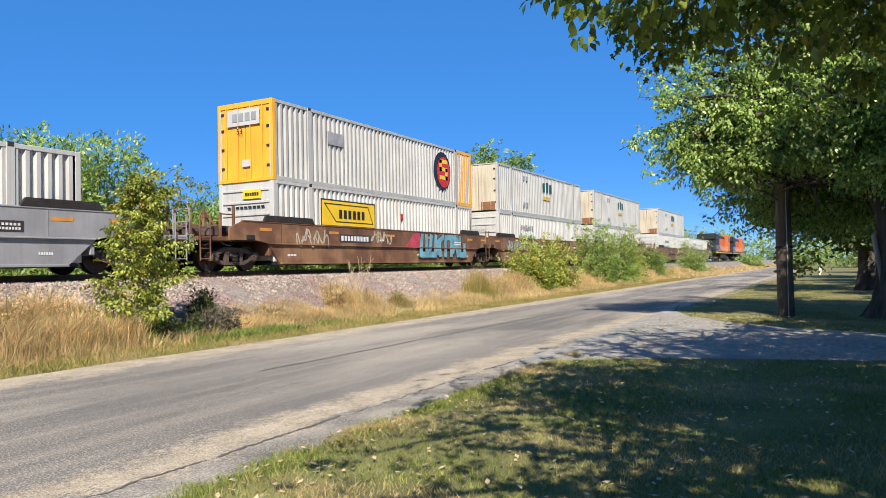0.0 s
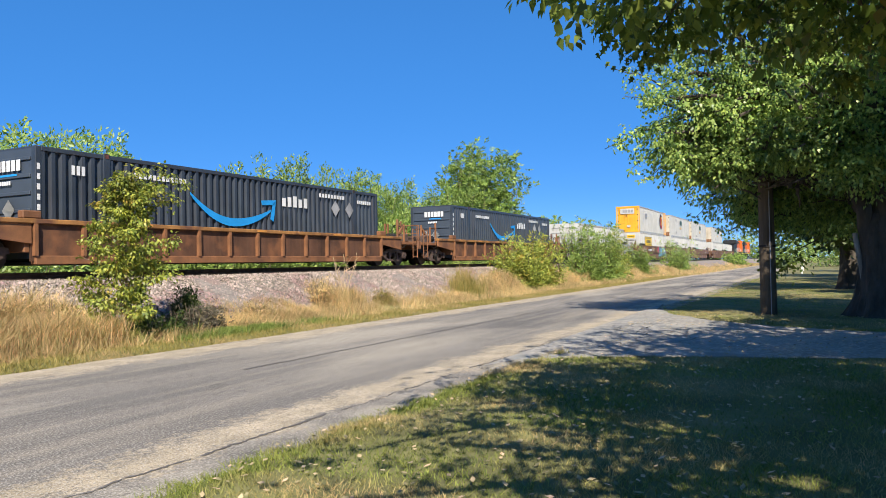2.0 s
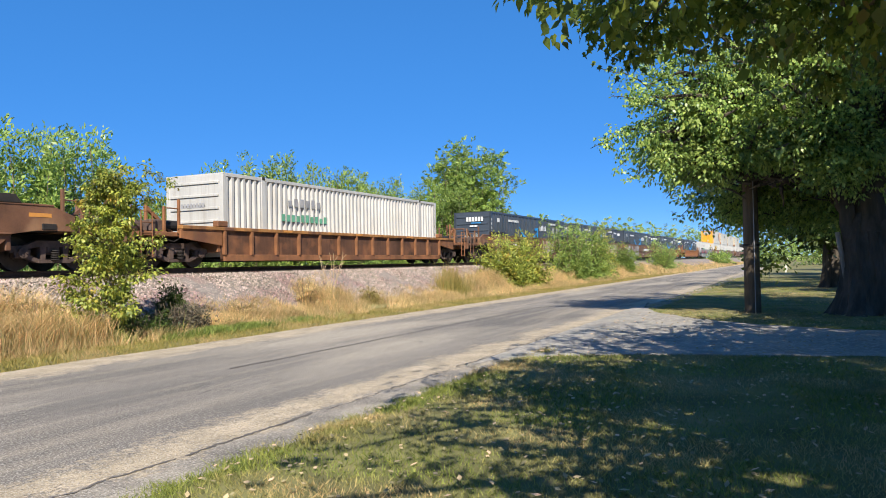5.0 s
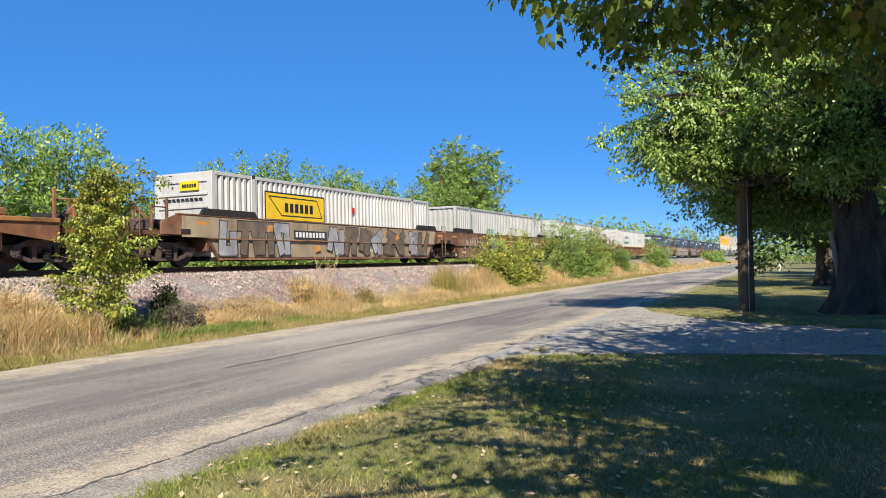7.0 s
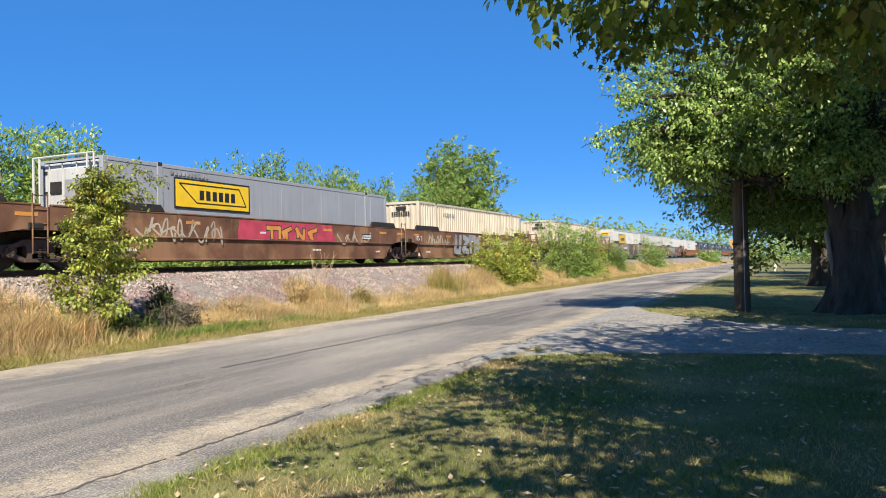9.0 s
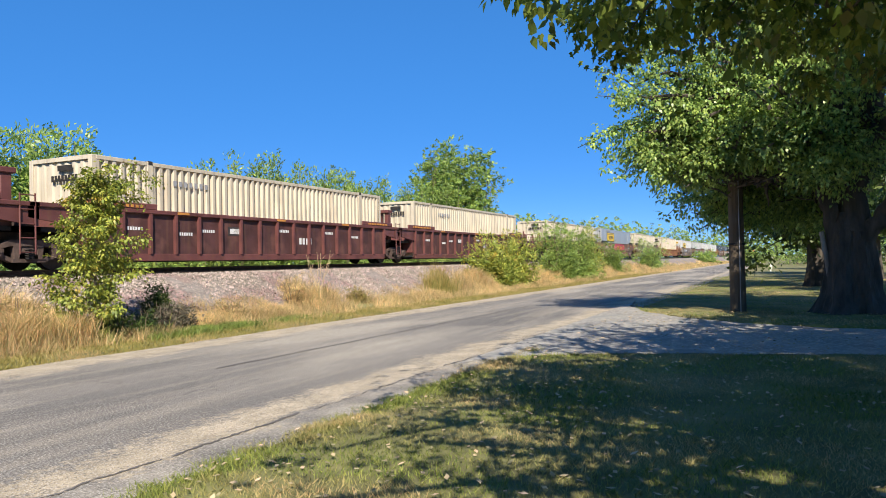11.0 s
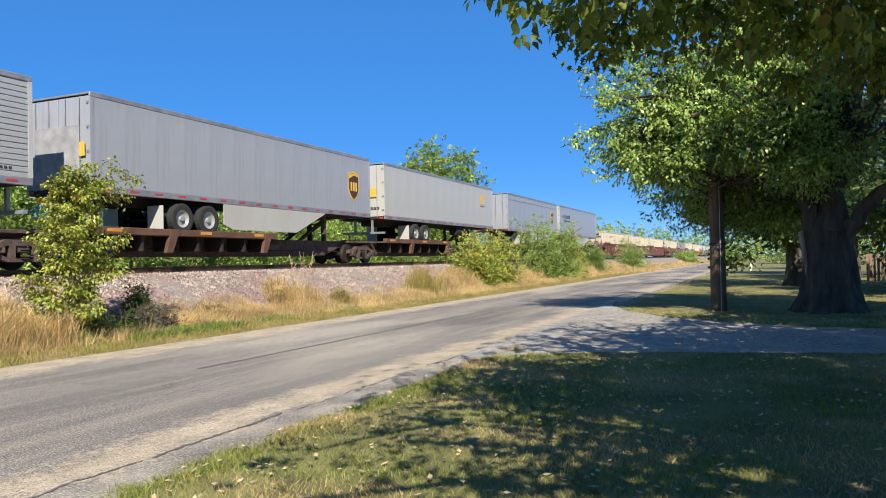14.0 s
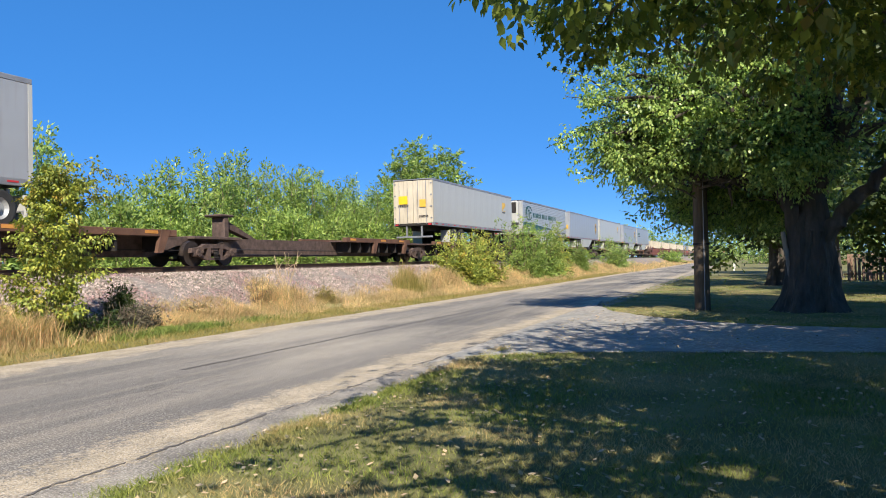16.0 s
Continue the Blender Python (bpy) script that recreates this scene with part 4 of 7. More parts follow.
def scrawl(th, x0, x1, z0, z1, materials, seed, y=-1.442, letters=6, fill=True):
    """Spray paint: broad block forms with a dark edge behind them, or thin looping tags."""
    r = random.Random(seed)
    w, h = (x1 - x0) / letters, z1 - z0
    forms = (((0, 0, 0, 1), (1, 0, 1, 1), (0, 1, 1, 1)), ((0, 0, 0, 1), (0, 0, 1, 0), (1, 0, 0.9, 0.6)), ((0.1, 1, 1, 0.8), (1, 0.8, 0, 0.1), (0, 0.1, 1, 0)),
             ((0, 0.2, 0.2, 1), (0.2, 1, 0.8, 0), (0.8, 0, 1, 0.9)), ((0, 0, 0, 1), (1, 0, 1, 1), (0, 0, 1, 0)), ((0, 0.6, 1, 1), (0.5, 0, 0.6, 0.8), (0, 0.6, 0.1, 0.1)))

    def stroke(bm, ax, az, bx, bz, half, y0, y1):
        d = Vector((bx - ax, bz - az))
        if d.length < 0.02:
            return
        d.normalize()
        e, s = d * half * 0.8, Vector((-d.y, d.x)) * half
        prism(bm, [(ax - e.x + s.x, az - e.y + s.y), (ax - e.x - s.x, az - e.y - s.y), (bx + e.x - s.x, bz + e.y - s.y), (bx + e.x + s.x, bz + e.y + s.y)], y0, y1)

    for i in range(letters):
        cx = x0 + (i + 0.5) * w
        slant = r.uniform(-0.1, 0.14) * h
        if fill:
            half = min(0.17 * w, 0.15 * h)
            face, edge = bmesh.new(), bmesh.new()
            for k, (a, b, c, d) in enumerate(r.choice(forms)):
                q = [cx + (a - 0.5) * w * 0.62 + slant * b + r.uniform(-0.16, 0.16) * w, z0 + half + b * (h - 2 * half), cx + (c - 0.5) * w * 0.62 + slant * d + r.uniform(-0.16, 0.16) * w, z0 + half + d * (h - 2 * half)]
                lift = 0.0006 * k
                stroke(edge, *q, half + 0.04, y - 0.003 - lift, y)
                stroke(face, *q, half, y - 0.008 - lift, y - 0.005)
            part("graffiti_letter", face, materials[0] if len(materials) < 3 or i % 3 else materials[2], th)
            part("graffiti_edge", edge, materials[1], th)
        else:
            bm = bmesh.new()
            f, ph, g = r.uniform(6, 11), r.uniform(0, 6), r.uniform(0.2, 0.45)
            way = [Vector((cx + w * (0.9 * u - 0.45 + g * math.sin(f * u + ph)), y - 0.0002 * k - 0.002, z0 + h * (0.5 + 0.46 * math.sin(1.37 * f * u + 2 * ph) * (0.6 + 0.4 * math.sin(9 * u + ph)))))
                   for k, u in ((k, k / 27) for k in range(28))]
            last = None
            for k, p in enumerate(way):
                d = way[min(k + 1, 27)] - way[max(k - 1, 0)]
                e = Vector((-d.z, 0, d.x)).normalized() * 0.032
                now = bm.verts.new(p - e), bm.verts.new(p + e)
                if last:
                    bm.faces.new((last[0], now[0], now[1], last[1]))
                last = now
            part("graffiti_stroke", bm, materials[1], th)


def number_board(th, x, z=1.05, w=2.2, h=0.32, y=-1.442):
    decal("number_board", rect(x, x + w, z, z + h), "gdark", th, y)
    bars("board_lettering", x + 0.1, x + w - 0.1, z + 0.06, z + h - 0.06, 9, "lettering", th, y - 0.008)


def spine_car(length, label, front_end=False, rear_end_=False, extra_hitch=False, deck=(1.9, 10.3), hitch=-2.4):
    """A skeleton flat car unit, x = 0 at its rear truck."""
    th = thing("spine_car", label, "railway car", "spine cars of the train")
    L = length
    side = [(0.9, 0.72), (2.0, 0.34), (L - 2.4, 0.34), (L - 1.2, 0.72), (L - 0.3, 0.78), (L - 0.3, 1.02), (-0.2, 1.02), (-0.2, 0.78)]
    part("centre_sill", prism(bmesh.new(), side, -0.42, 0.42), "frame", th)
    for s in (-1, 1):
        a, b = sorted((s * 1.34, s * 1.12))
        part("wheel_deck", B(deck[0] + 0.1, deck[1] - 0.1, min(s * 0.42, s * 1.3), max(s * 0.42, s * 1.3), 1.0, 1.06), "frame", th)
        part("deck_edge", B(deck[0], deck[1], a, b, 0.98, 1.2, bevel=0.015), "deckrust", th, "rust-stained side edge")
        for x in (deck[0] + 2.9, deck[1] - 0.7):
            part("side_bracket", prism(bmesh.new(), [(x, 1.2), (x + 0.4, 1.2), (x + 0.05, 0.45), (x - 0.2, 0.45)], *sorted((s * 1.36, s * 1.22))), "deckrust", th)
    for i in range(7):
        x = deck[0] + 0.6 + i * (deck[1] - deck[0] - 1.2) / 6
        part("cross_bearer", prism(bmesh.new(), [(x, 0.5), (x + 0.09, 0.5), (x + 0.09, 0.98), (x, 0.98)], -1.2, 1.2), "dark", th)
    for x in (deck[0] + 0.4, (deck[0] + deck[1]) / 2, deck[1] - 1.4):
        decal("reflector", rect(x, x + 0.55, 1.06, 1.16), "gorange", th, -1.342)
    bm = bmesh.new()
    tube(bm, (10.6, -0.7, 0.75), (11.3, -0.7, 0.75), 0.16, seg=12)
    part("air_tank", bm, "frame", th)
    bm = bmesh.new()
    tube(bm, (1.0, -0.55, 0.6), (L - 1.0, -0.55, 0.55), 0.02, seg=6)
    part("brake_pipe", bm, "dark", th)
    hx = L + hitch if hitch < 0 else hitch
    bm = bmesh.new()
    for y in (-0.45, 0.3):
        box(bm, hx, hx + 0.2, y, y + 0.15, 1.02, 2.0, bevel=0.02)
        prism(bm, [(hx - 1.9, 1.02), (hx - 1.7, 1.02), (hx + 0.1, 1.85), (hx, 1.98)], y, y + 0.12)
    box(bm, hx - 0.35, hx + 0.45, -0.5, 0.5, 1.98, 2.12, bevel=0.03)
    if hitch:
        part("trailer_hitch", bm, "dark", th)
    else:
        bm.free()
    if extra_hitch:
        bm = bmesh.new()
        box(bm, 1.4, 1.7, -0.35, 0.25, 1.02, 1.85, bevel=0.04)
        prism(bm, [(1.7, 1.75), (1.7, 1.45), (3.2, 1.02), (3.6, 1.02)], -0.2, 0.1)
        box(bm, 1.15, 1.95, -0.4, 0.4, 1.85, 1.95, bevel=0.04)
        part("hitch_stand", bm, "frame", th)
    truck(th, 0)
    part("truck_deck", B(-0.7, 1.9, -0.75, 0.75, 0.95, 1.06, bevel=0.02), "frame", th)
    if rear_end_:
        end_platform(th, 0, -1, "frame")
    if front_end:
        truck(th, L)
        end_platform(th, L, 1, "frame")
    return th


def wheel_set(th, x, z=1.56):
    """A pair of dual tyres on one axle."""
    for s in (-1, 1):
        for k in (0.3, 0.0):
            y = s * (1.22 - k)
            bm = bmesh.new()
            rows_ = ((-0.11, 0.29), (-0.12, 0.44), (-0.1, 0.5), (0.1, 0.5), (0.12, 0.44), (0.11, 0.29))
            rings = [[bm.verts.new((x + r * math.cos(math.pi * i / 12), y + s * d, z + r * math.sin(math.pi * i / 12))) for i in range(24)] for d, r in rows_]
            for p, q in zip(rings, rings[1:]):
                for i in range(24):
                    bm.faces.new((p[i], p[(i + 1) % 24], q[(i + 1) % 24], q[i]))
            w = part("tyre", bm, "tyre", th)
        bm = bmesh.new()
        y = s * 1.22
        tube(bm, (x, y + s * 0.1, z), (x, y + s * 0.02, z), 0.3, 0.2, seg=20, caps=False)
        tube(bm, (x, y + s * 0.0, z), (x, y + s * 0.03, z), 0.24, seg=20)
        tube(bm, (x, y, z), (x, y + s * 0.1, z), 0.1, 0.08, seg=10)
        part("rim", bm, "rim", w)
    part("axle", tube(bmesh.new(), (x, -1.1, z), (x, 1.1, z), 0.07, seg=8), "dark", th)


def trailer(label, side, L=16.15, doors="trailerwhite", ribs=0, skirt=True, dark_roof=True, reverse=False, axles=(3.55, 4.8)):
    """A road trailer carried on the train; its rear at x = 0 unless reversed."""
    th = thing("semi_trailer", label, "trailer", "road trailers on the train")
    zb, zt, W = 2.17, 5.02, 1.295
    fx = (lambda x: L - x) if reverse else (lambda x: x)
    n = int(round(L / 1.25))
    if ribs:
        slat = finish(B(0.12, L - 0.12, -W, -W + 0.04, 0, (zt - zb - 0.35) / ribs - 0.022, bevel=0.006), "side_slat", side)
        for i in range(ribs):
            share("side_slat", slat, th, 0, 0, zb + 0.2 + (zt - zb - 0.35) * i / ribs)
        part("side_wall", B(0.1, L - 0.1, W - 0.04, W, zb + 0.2, zt - 0.12), side, th)
        part("side_liner", B(0.1, L - 0.1, -W + 0.03, -W + 0.05, zb + 0.2, zt - 0.12), "alu", th)
    else:
        panel = finish(B(0.0015, (L - 0.24) / n - 0.0015, 0, 0.04, 0, zt - zb - 0.32), "side_sheet", side)
        for i in range(n):
            share("side_sheet", panel, th, 0.12 + (L - 0.24) * i / n, -W, zb + 0.2)
        part("side_wall", B(0.1, L - 0.1, W - 0.04, W, zb + 0.2, zt - 0.12), side, th)
        part("side_liner", B(0.1, L - 0.1, -W + 0.036, -W + 0.05, zb + 0.2, zt - 0.12), side, th)
    for s in (-1, 1):
        a, b = sorted((s * (W + 0.012), s * (W - 0.06)))
        part("roof_rail", B(0, L, a, b, zt - 0.14, zt + 0.01, bevel=0.015), "alu" if dark_roof else side, th)
        part("base_rail", B(0, L, a, b, zb, zb + 0.2, bevel=0.015), "alu", th)
        for x in (0.0, L - 0.12):
            part("corner_post", B(x, x + 0.12, a, b, zb + 0.2, zt - 0.14), doors if (x == 0) != reverse else side, th)
    tape = bmesh.new()
    for i in range(int(L / 1.0)):
        box(tape, 0.4 + i, 0.72 + i, -W - 0.02, -W - 0.014, zb + 0.08, zb + 0.13)
    part("reflective_tape", tape, "tape", th)
    part("roof", B(0.02, L - 0.02, -W + 0.05, W - 0.05, zt - 0.05, zt + 0.005), "alu", th)
    part("trailer_floor", B(0.05, L - 0.05, -W + 0.06, W - 0.06, zb + 0.02, zb + 0.16), "dark", th)
    bm = bmesh.new()
    for y in (-0.42, 0.32):
        box(bm, *sorted((fx(0.6), fx(6.2))), y, y + 0.1, zb - 0.28, zb + 0.02)
    part("slider_frame", bm, "dark", th)
    for x in axles:
        wheel_set(th, fx(x))
    part("mud_flap", B(*sorted((fx(axles[0] - 0.83), fx(axles[0] - 0.8))), -1.29, -0.65, 1.12, 1.95), "trailerwhite", th)
    part("mud_flap", B(*sorted((fx(axles[0] - 0.83), fx(axles[0] - 0.8))), 0.65, 1.29, 1.12, 1.95), "trailerwhite", th)
    if skirt:
        a, b = sorted((fx(5.6), fx(12.2)))
        poly = [(a, zb), (a + 0.0, 1.45), (a + 0.5, 1.28), (b - 2.2, 1.28), (b, zb)] if not reverse else [(a, zb), (a + 1.2, 1.5), (a + 2.0, 1.38), (b, 1.26), (b, zb)]
        part("side_skirt", prism(bmesh.new(), poly, -W, -W + 0.03), "trailerwhite", th)
    bm = bmesh.new()
    for y in (-0.95, 0.85):
        x = fx(12.6)
        box(bm, x, x + 0.14, y, y + 0.14, 1.35, zb)
        box(bm, x - 0.1, x + 0.24, y - 0.08, y + 0.22, 1.3, 1.35)
        tube(bm, (x, y + 0.07, zb - 0.1), (fx(11.6), y + 0.07, zb - 0.02), 0.03, seg=6)
    tube(bm, (fx(12.6) + 0.07, -0.95, 1.75), (fx(12.6) + 0.07, 0.85, 1.75), 0.03, seg=6)
    part("landing_gear", bm, "frame", th)
    bm = bmesh.new()
    x = fx(0.15)
    for y in (-0.55, 0.45):
        box(bm, x - 0.05, x + 0.05, y, y + 0.1, 1.5, zb)
    box(bm, x - 0.06, x + 0.06, -1.2, 1.2, 1.45, 1.55)
    part("rear_guard", bm, "alu", th)
    xr = 0.0 if not reverse else L
    s = 1 if not reverse else -1
    for y in (-W + 0.07, 0.01):
        d = part("rear_door", B(*sorted((xr + s * 0.03, xr + s * 0.08)), y, y + W - 0.08, zb + 0.15, zt - 0.1, bevel=0.012), doors, th)
        if not reverse:
            for k in (0.35, 0.9):
                part("lock_rod", tube(bmesh.new(), (-0.01, y + k, zb + 0.1), (-0.01, y + k, zt - 0.12), 0.018, seg=6), "alu", d)
            for z in (2.6, 3.3, 4.0, 4.7):
                part("hinge", B(-0.005, 0.03, -W + 0.02 if y < 0 else W - 0.14, -W + 0.14 if y < 0 else W - 0.02, z, z + 0.07), "alu", d)
    part("nose_panel", B(*sorted((fx(L - 0.02), fx(L - 0.07))), -W + 0.06, W - 0.06, zb, zt), side, th)
    part("end_lamp", B(-0.012, 0.0, -1.2, -1.0, zb + 0.03, zb + 0.12), "tape", th)
    part("end_lamp", B(-0.012, 0.0, 1.0, 1.2, zb + 0.03, zb + 0.12), "tape", th)
    return th


def shield_logo(th, x, z=3.95, s=1.0):
    out = [(x - 0.42 * s, z + 0.5 * s), (x, z + 0.58 * s), (x + 0.42 * s, z + 0.5 * s), (x + 0.42 * s, z - 0.15 * s), (x + 0.28 * s, z - 0.42 * s), (x, z - 0.62 * s), (x - 0.28 * s, z - 0.42 * s), (x - 0.42 * s, z - 0.15 * s)]
    decal("logo_shield", out, "gold", th, NEAR - 0.002, "gold-edged brown shield")
    inner = [(x + (a - x) * 0.86, z + (b - z) * 0.88) for a, b in out]
    decal("logo_face", inner, "shield", th, NEAR - 0.01)
    decal("logo_arc", [(x - 0.36 * s, z + 0.43 * s), (x, z + 0.5 * s), (x + 0.36 * s, z + 0.43 * s), (x + 0.36 * s, z + 0.36 * s), (x, z + 0.42 * s), (x - 0.36 * s, z + 0.26 * s)], "gold", th, NEAR - 0.018)
    bars("logo_bars", x - 0.27 * s, x + 0.3 * s, z - 0.22 * s, z + 0.14 * s, 3, "gold", th, NEAR - 0.026)


# the consist, front to rear
SETS = {"brown": "rust-brown smooth-sided steel well car with spray paint", "rust": "orange-rusted rib-sided steel well car",
        "grey": "grey smooth-sided steel well car with red scrawl", "maroon": "maroon rib-sided steel well car"}
proto = {}


def well(style, material, rear, front, x0):
    key = (style, material, rear, front)
    if key not in proto:
        proto[key] = well_car(style, material, rear, front, SETS[material])
        return ride(proto[key], x0)
    return ride(copy_thing(proto[key], Matrix()), x0)


W_ = {}
for name, style, material, rear, front, x0 in (
        ("S5", "smooth", "brown", "end", "end", 105.0), ("S4", "smooth", "brown", "end", "end", 85.0),
        ("S3", "smooth", "brown", "joint", "end", 59.8), ("S2", "smooth", "brown", "joint", "joint", 39.9), ("S1", "smooth", "brown", "end", "joint", 20.12),
        ("C1", "smooth", "grey", "end", "end", -3.55), ("C2", "ribbed", "rust", "end", "end", -27.3), ("C3", "ribbed", "rust", "end", "end", -51.07),
        ("C4", "smooth", "brown", "joint", "end", -74.81), ("C5", "smooth", "brown", "joint", "joint", -94.63), ("C6", "smooth", "brown", "end", "joint", -114.21),
        ("C7", "ribbed", "rust", "end", "end", -138.2),
        ("C8", "smooth", "brown", "joint", "end", -162.14), ("C9", "smooth", "brown", "joint", "joint", -181.71), ("C10", "smooth", "brown", "end", "joint", -201.35),
        ("C11", "ribbed", "rust", "end", "end", -225.09),
        ("C12", "smooth", "brown", "joint", "end", -248.82), ("C13", "smooth", "brown", "joint", "joint", -268.39), ("C14", "smooth", "brown", "end", "joint", -288.0),
        ("K3", "maroon", "maroon", "joint", "end", -311.9), ("K2", "maroon", "maroon", "joint", "joint", -331.5), ("K1", "maroon", "maroon", "end", "joint", -351.2)):
    W_[name] = (well(style, material, rear, front, x0), x0)

LOADS = [("S1", lambda: white_sign_box(), 1), ("S1", orange_box, 1), ("S2", lambda: plain_box("faded"), 1), ("S2", lambda: plain_box("logo", 3.2), 1),
         ("S5", lambda: plain_box("faded"), 0), ("C1", lambda: plain_box("faded"), 0), ("C2", navy_box, 0), ("C7", lambda: plain_box("faded"), 0),
         ("C9", lambda: plain_box("scrawl"), 0), ("C10", lambda: white_sign_box(), 0), ("C11", cream_box, 0), ("C13", reefer_box, 0)]
first = {}
for name, make, _ in LOADS:
    first.setdefault(name, []).append(ride(make(), W_[name][1]))
for src, names in ((first["C2"][0], ("C3", "C4", "C5", "C6")), (first["C11"][0], ("C12", "C14", "K1", "K2", "K3")), (first["C7"][0], ("C8",)),
                   (first["S2"][0], ("S3", "S4")), (first["S2"][1], ("S3", "S4"))):
    for name in names:
        ride(copy_thing(src, Matrix()), W_[name][1])

# paint on the cars
scrawl(W_["S1"][0], 10.1, 15.0, 0.45, 1.6, ("gblue", "gdark"), 3, letters=6)
scrawl(W_["S1"][0], 1.0, 2.9, 0.8, 1.55, ("gpale", "gpale"), 4, letters=5, fill=False)
scrawl(W_["S1"][0], 5.9, 7.6, 1.0, 1.6, ("gpale", "gpale"), 5, letters=4, fill=False)
decal("paint_patch", [(8.8, 0.95), (10.3, 0.95), (10.1, 1.6), (9.6, 1.6)], "gred", W_["S1"][0], -1.441)
number_board(W_["S1"][0], 3.7)
scrawl(W_["S2"][0], 1.0, 6.0, 0.85, 1.5, ("ggrey", "gdark"), 8)
scrawl(W_["C1"][0], -0.4, 2.6, 0.75, 1.58, ("gred", "gred"), 11, letters=9, fill=False)
scrawl(W_["C1"][0], 4.7, 7.9, 0.75, 1.58, ("gred", "gred"), 12, letters=9, fill=False)
bars("car_lettering", 3.0, 4.5, 1.0, 1.25, 8, "black", W_["C1"][0], -1.442)
scrawl(W_["C4"][0], 0.9, 7.3, 0.36, 1.55, ("ggrey", "gdark"), 21, letters=5)
scrawl(W_["C4"][0], 0.0, 1.2, 0.95, 1.55, ("gorange", "gpale"), 22, letters=3, fill=False)
bars("car_lettering", 10.2, 13.6, 0.96, 1.22, 10, "lettering", W_["C4"][0], -1.442)
decal("paint_patch", [(0.6, 0.95), (15.2, 0.95), (15.0, 1.5), (0.8, 1.46)], "gtan", W_["C5"][0], -1.441)
decal("paint_patch", [(0.5, 0.9), (0.8, 0.3), (15.0, 0.3), (15.2, 0.9)], "gtan", W_["C5"][0], -1.391)
scrawl(W_["C5"][0], 2.0, 6.5, 0.36, 1.55, ("gpale", "gtandark"), 23, y=-1.448, letters=4)
scrawl(W_["C5"][0], 10.0, 14.4, 0.36, 1.5, ("gpale", "gtandark"), 24, y=-1.448, letters=4)
number_board(W_["C5"][0], 7.2, 0.95)
writing("size_mark", "53", 1.0, 0.95, 0.5, "gdark", W_["C6"][0], -1.45)
number_board(W_["C6"][0], 3.3, 0.95, 3.0, 0.3)
scrawl(W_["C6"][0], 9.9, 12.7, 0.6, 1.5, ("gpale", "brown"), 26, letters=5)
scrawl(W_["C8"][0], 2, 8, 0.7, 1.55, ("ggrey", "gpale"), 27, letters=7)
scrawl(W_["C9"][0], 0.6, 3.6, 0.7, 1.5, ("gpale", "gpale"), 28, letters=5, fill=False)
scrawl(W_["C9"][0], 4.9, 6.9, 0.36, 1.5, ("gblue", "gdark"), 29, letters=3)
scrawl(W_["C9"][0], 7.4, 9.3, 0.7, 1.25, ("gred", "gred"), 30, letters=4, fill=False)
scrawl(W_["C9"][0], 11.0, 14.2, 0.8, 1.5, ("gpale", "gpale"), 31, letters=5, fill=False)
decal("paint_patch", [(-1.5, 0.95), (16.4, 0.95), (16.6, 1.62), (-1.5, 1.62)], "gtan", W_["C10"][0], -1.441, "tan paint rolled over the side")
decal("paint_patch", [(-0.2, 0.9), (0.2, 0.3), (15.7, 0.3), (16.2, 0.9)], "gtan", W_["C10"][0], -1.391)
scrawl(W_["C10"][0], 0.2, 4.1, 0.36, 1.55, ("gtandark", "gdark", "ggrey"), 32, y=-1.448, letters=4)
scrawl(W_["C10"][0], 6.6, 15.6, 0.36, 1.55, ("gtandark", "gdark", "ggrey"), 39, y=-1.448, letters=8)
for x, z in ((2.6, 1.2), (5.6, 0.5), (12.2, 1.1)):
    decal("paint_fleck", [(x, z), (x + 0.35, z + 0.05), (x + 0.3, z + 0.28), (x + 0.05, z + 0.24)], "gorange", W_["C10"][0], -1.462)
number_board(W_["C10"][0], 4.2, 1.0, y=-1.462)
scrawl(W_["C12"][0], 0.6, 3.4, 0.75, 1.5, ("gpale", "gpale"), 33, letters=6, fill=False)
scrawl(W_["C12"][0], 4.2, 8.2, 0.4, 1.58, ("ggrey", "gdark"), 34, letters=4)
scrawl(W_["C12"][0], 13.4, 16.0, 0.98, 1.5, ("gpale", "gpale"), 41, letters=4, fill=False)
number_board(W_["C12"][0], 10.6, 0.95, 2.6)
writing("class_mark", "B", 9.9, 1.0, 0.35, "lettering", W_["C12"][0], -1.45)
writing("load_mark", "125 T", -0.75, 1.12, 0.32, "lettering", W_["C12"][0], -1.45)
writing("load_mark", "125 T", -0.75, 1.12, 0.32, "lettering", W_["C4"][0], -1.45)
scrawl(W_["C13"][0], 1.2, 4.6, 0.7, 1.55, ("gpale", "gpale"), 35, letters=6, fill=False)
decal("paint_patch", [(5.4, 0.93), (11.5, 0.93), (11.2, 1.6), (5.5, 1.6)], "gred", W_["C13"][0], -1.441)
scrawl(W_["C13"][0], 7.0, 10.2, 0.95, 1.45, ("gorange", "gdark"), 36, y=-1.447, letters=4)
scrawl(W_["C13"][0], 11.8, 14.5, 0.8, 1.5, ("gpale", "gpale"), 37, letters=4, fill=False)
writing("size_mark", "53", 6.2, 0.6, 0.45, "lettering", W_["C11"][0], -1.376)
writing("size_mark", "53", 14.1, 0.9, 0.4, "lettering", W_["K1"][0], -1.376)
writing("class_mark", "B", 8.0, 0.85, 0.4, "lettering", W_["K1"][0], -1.376)

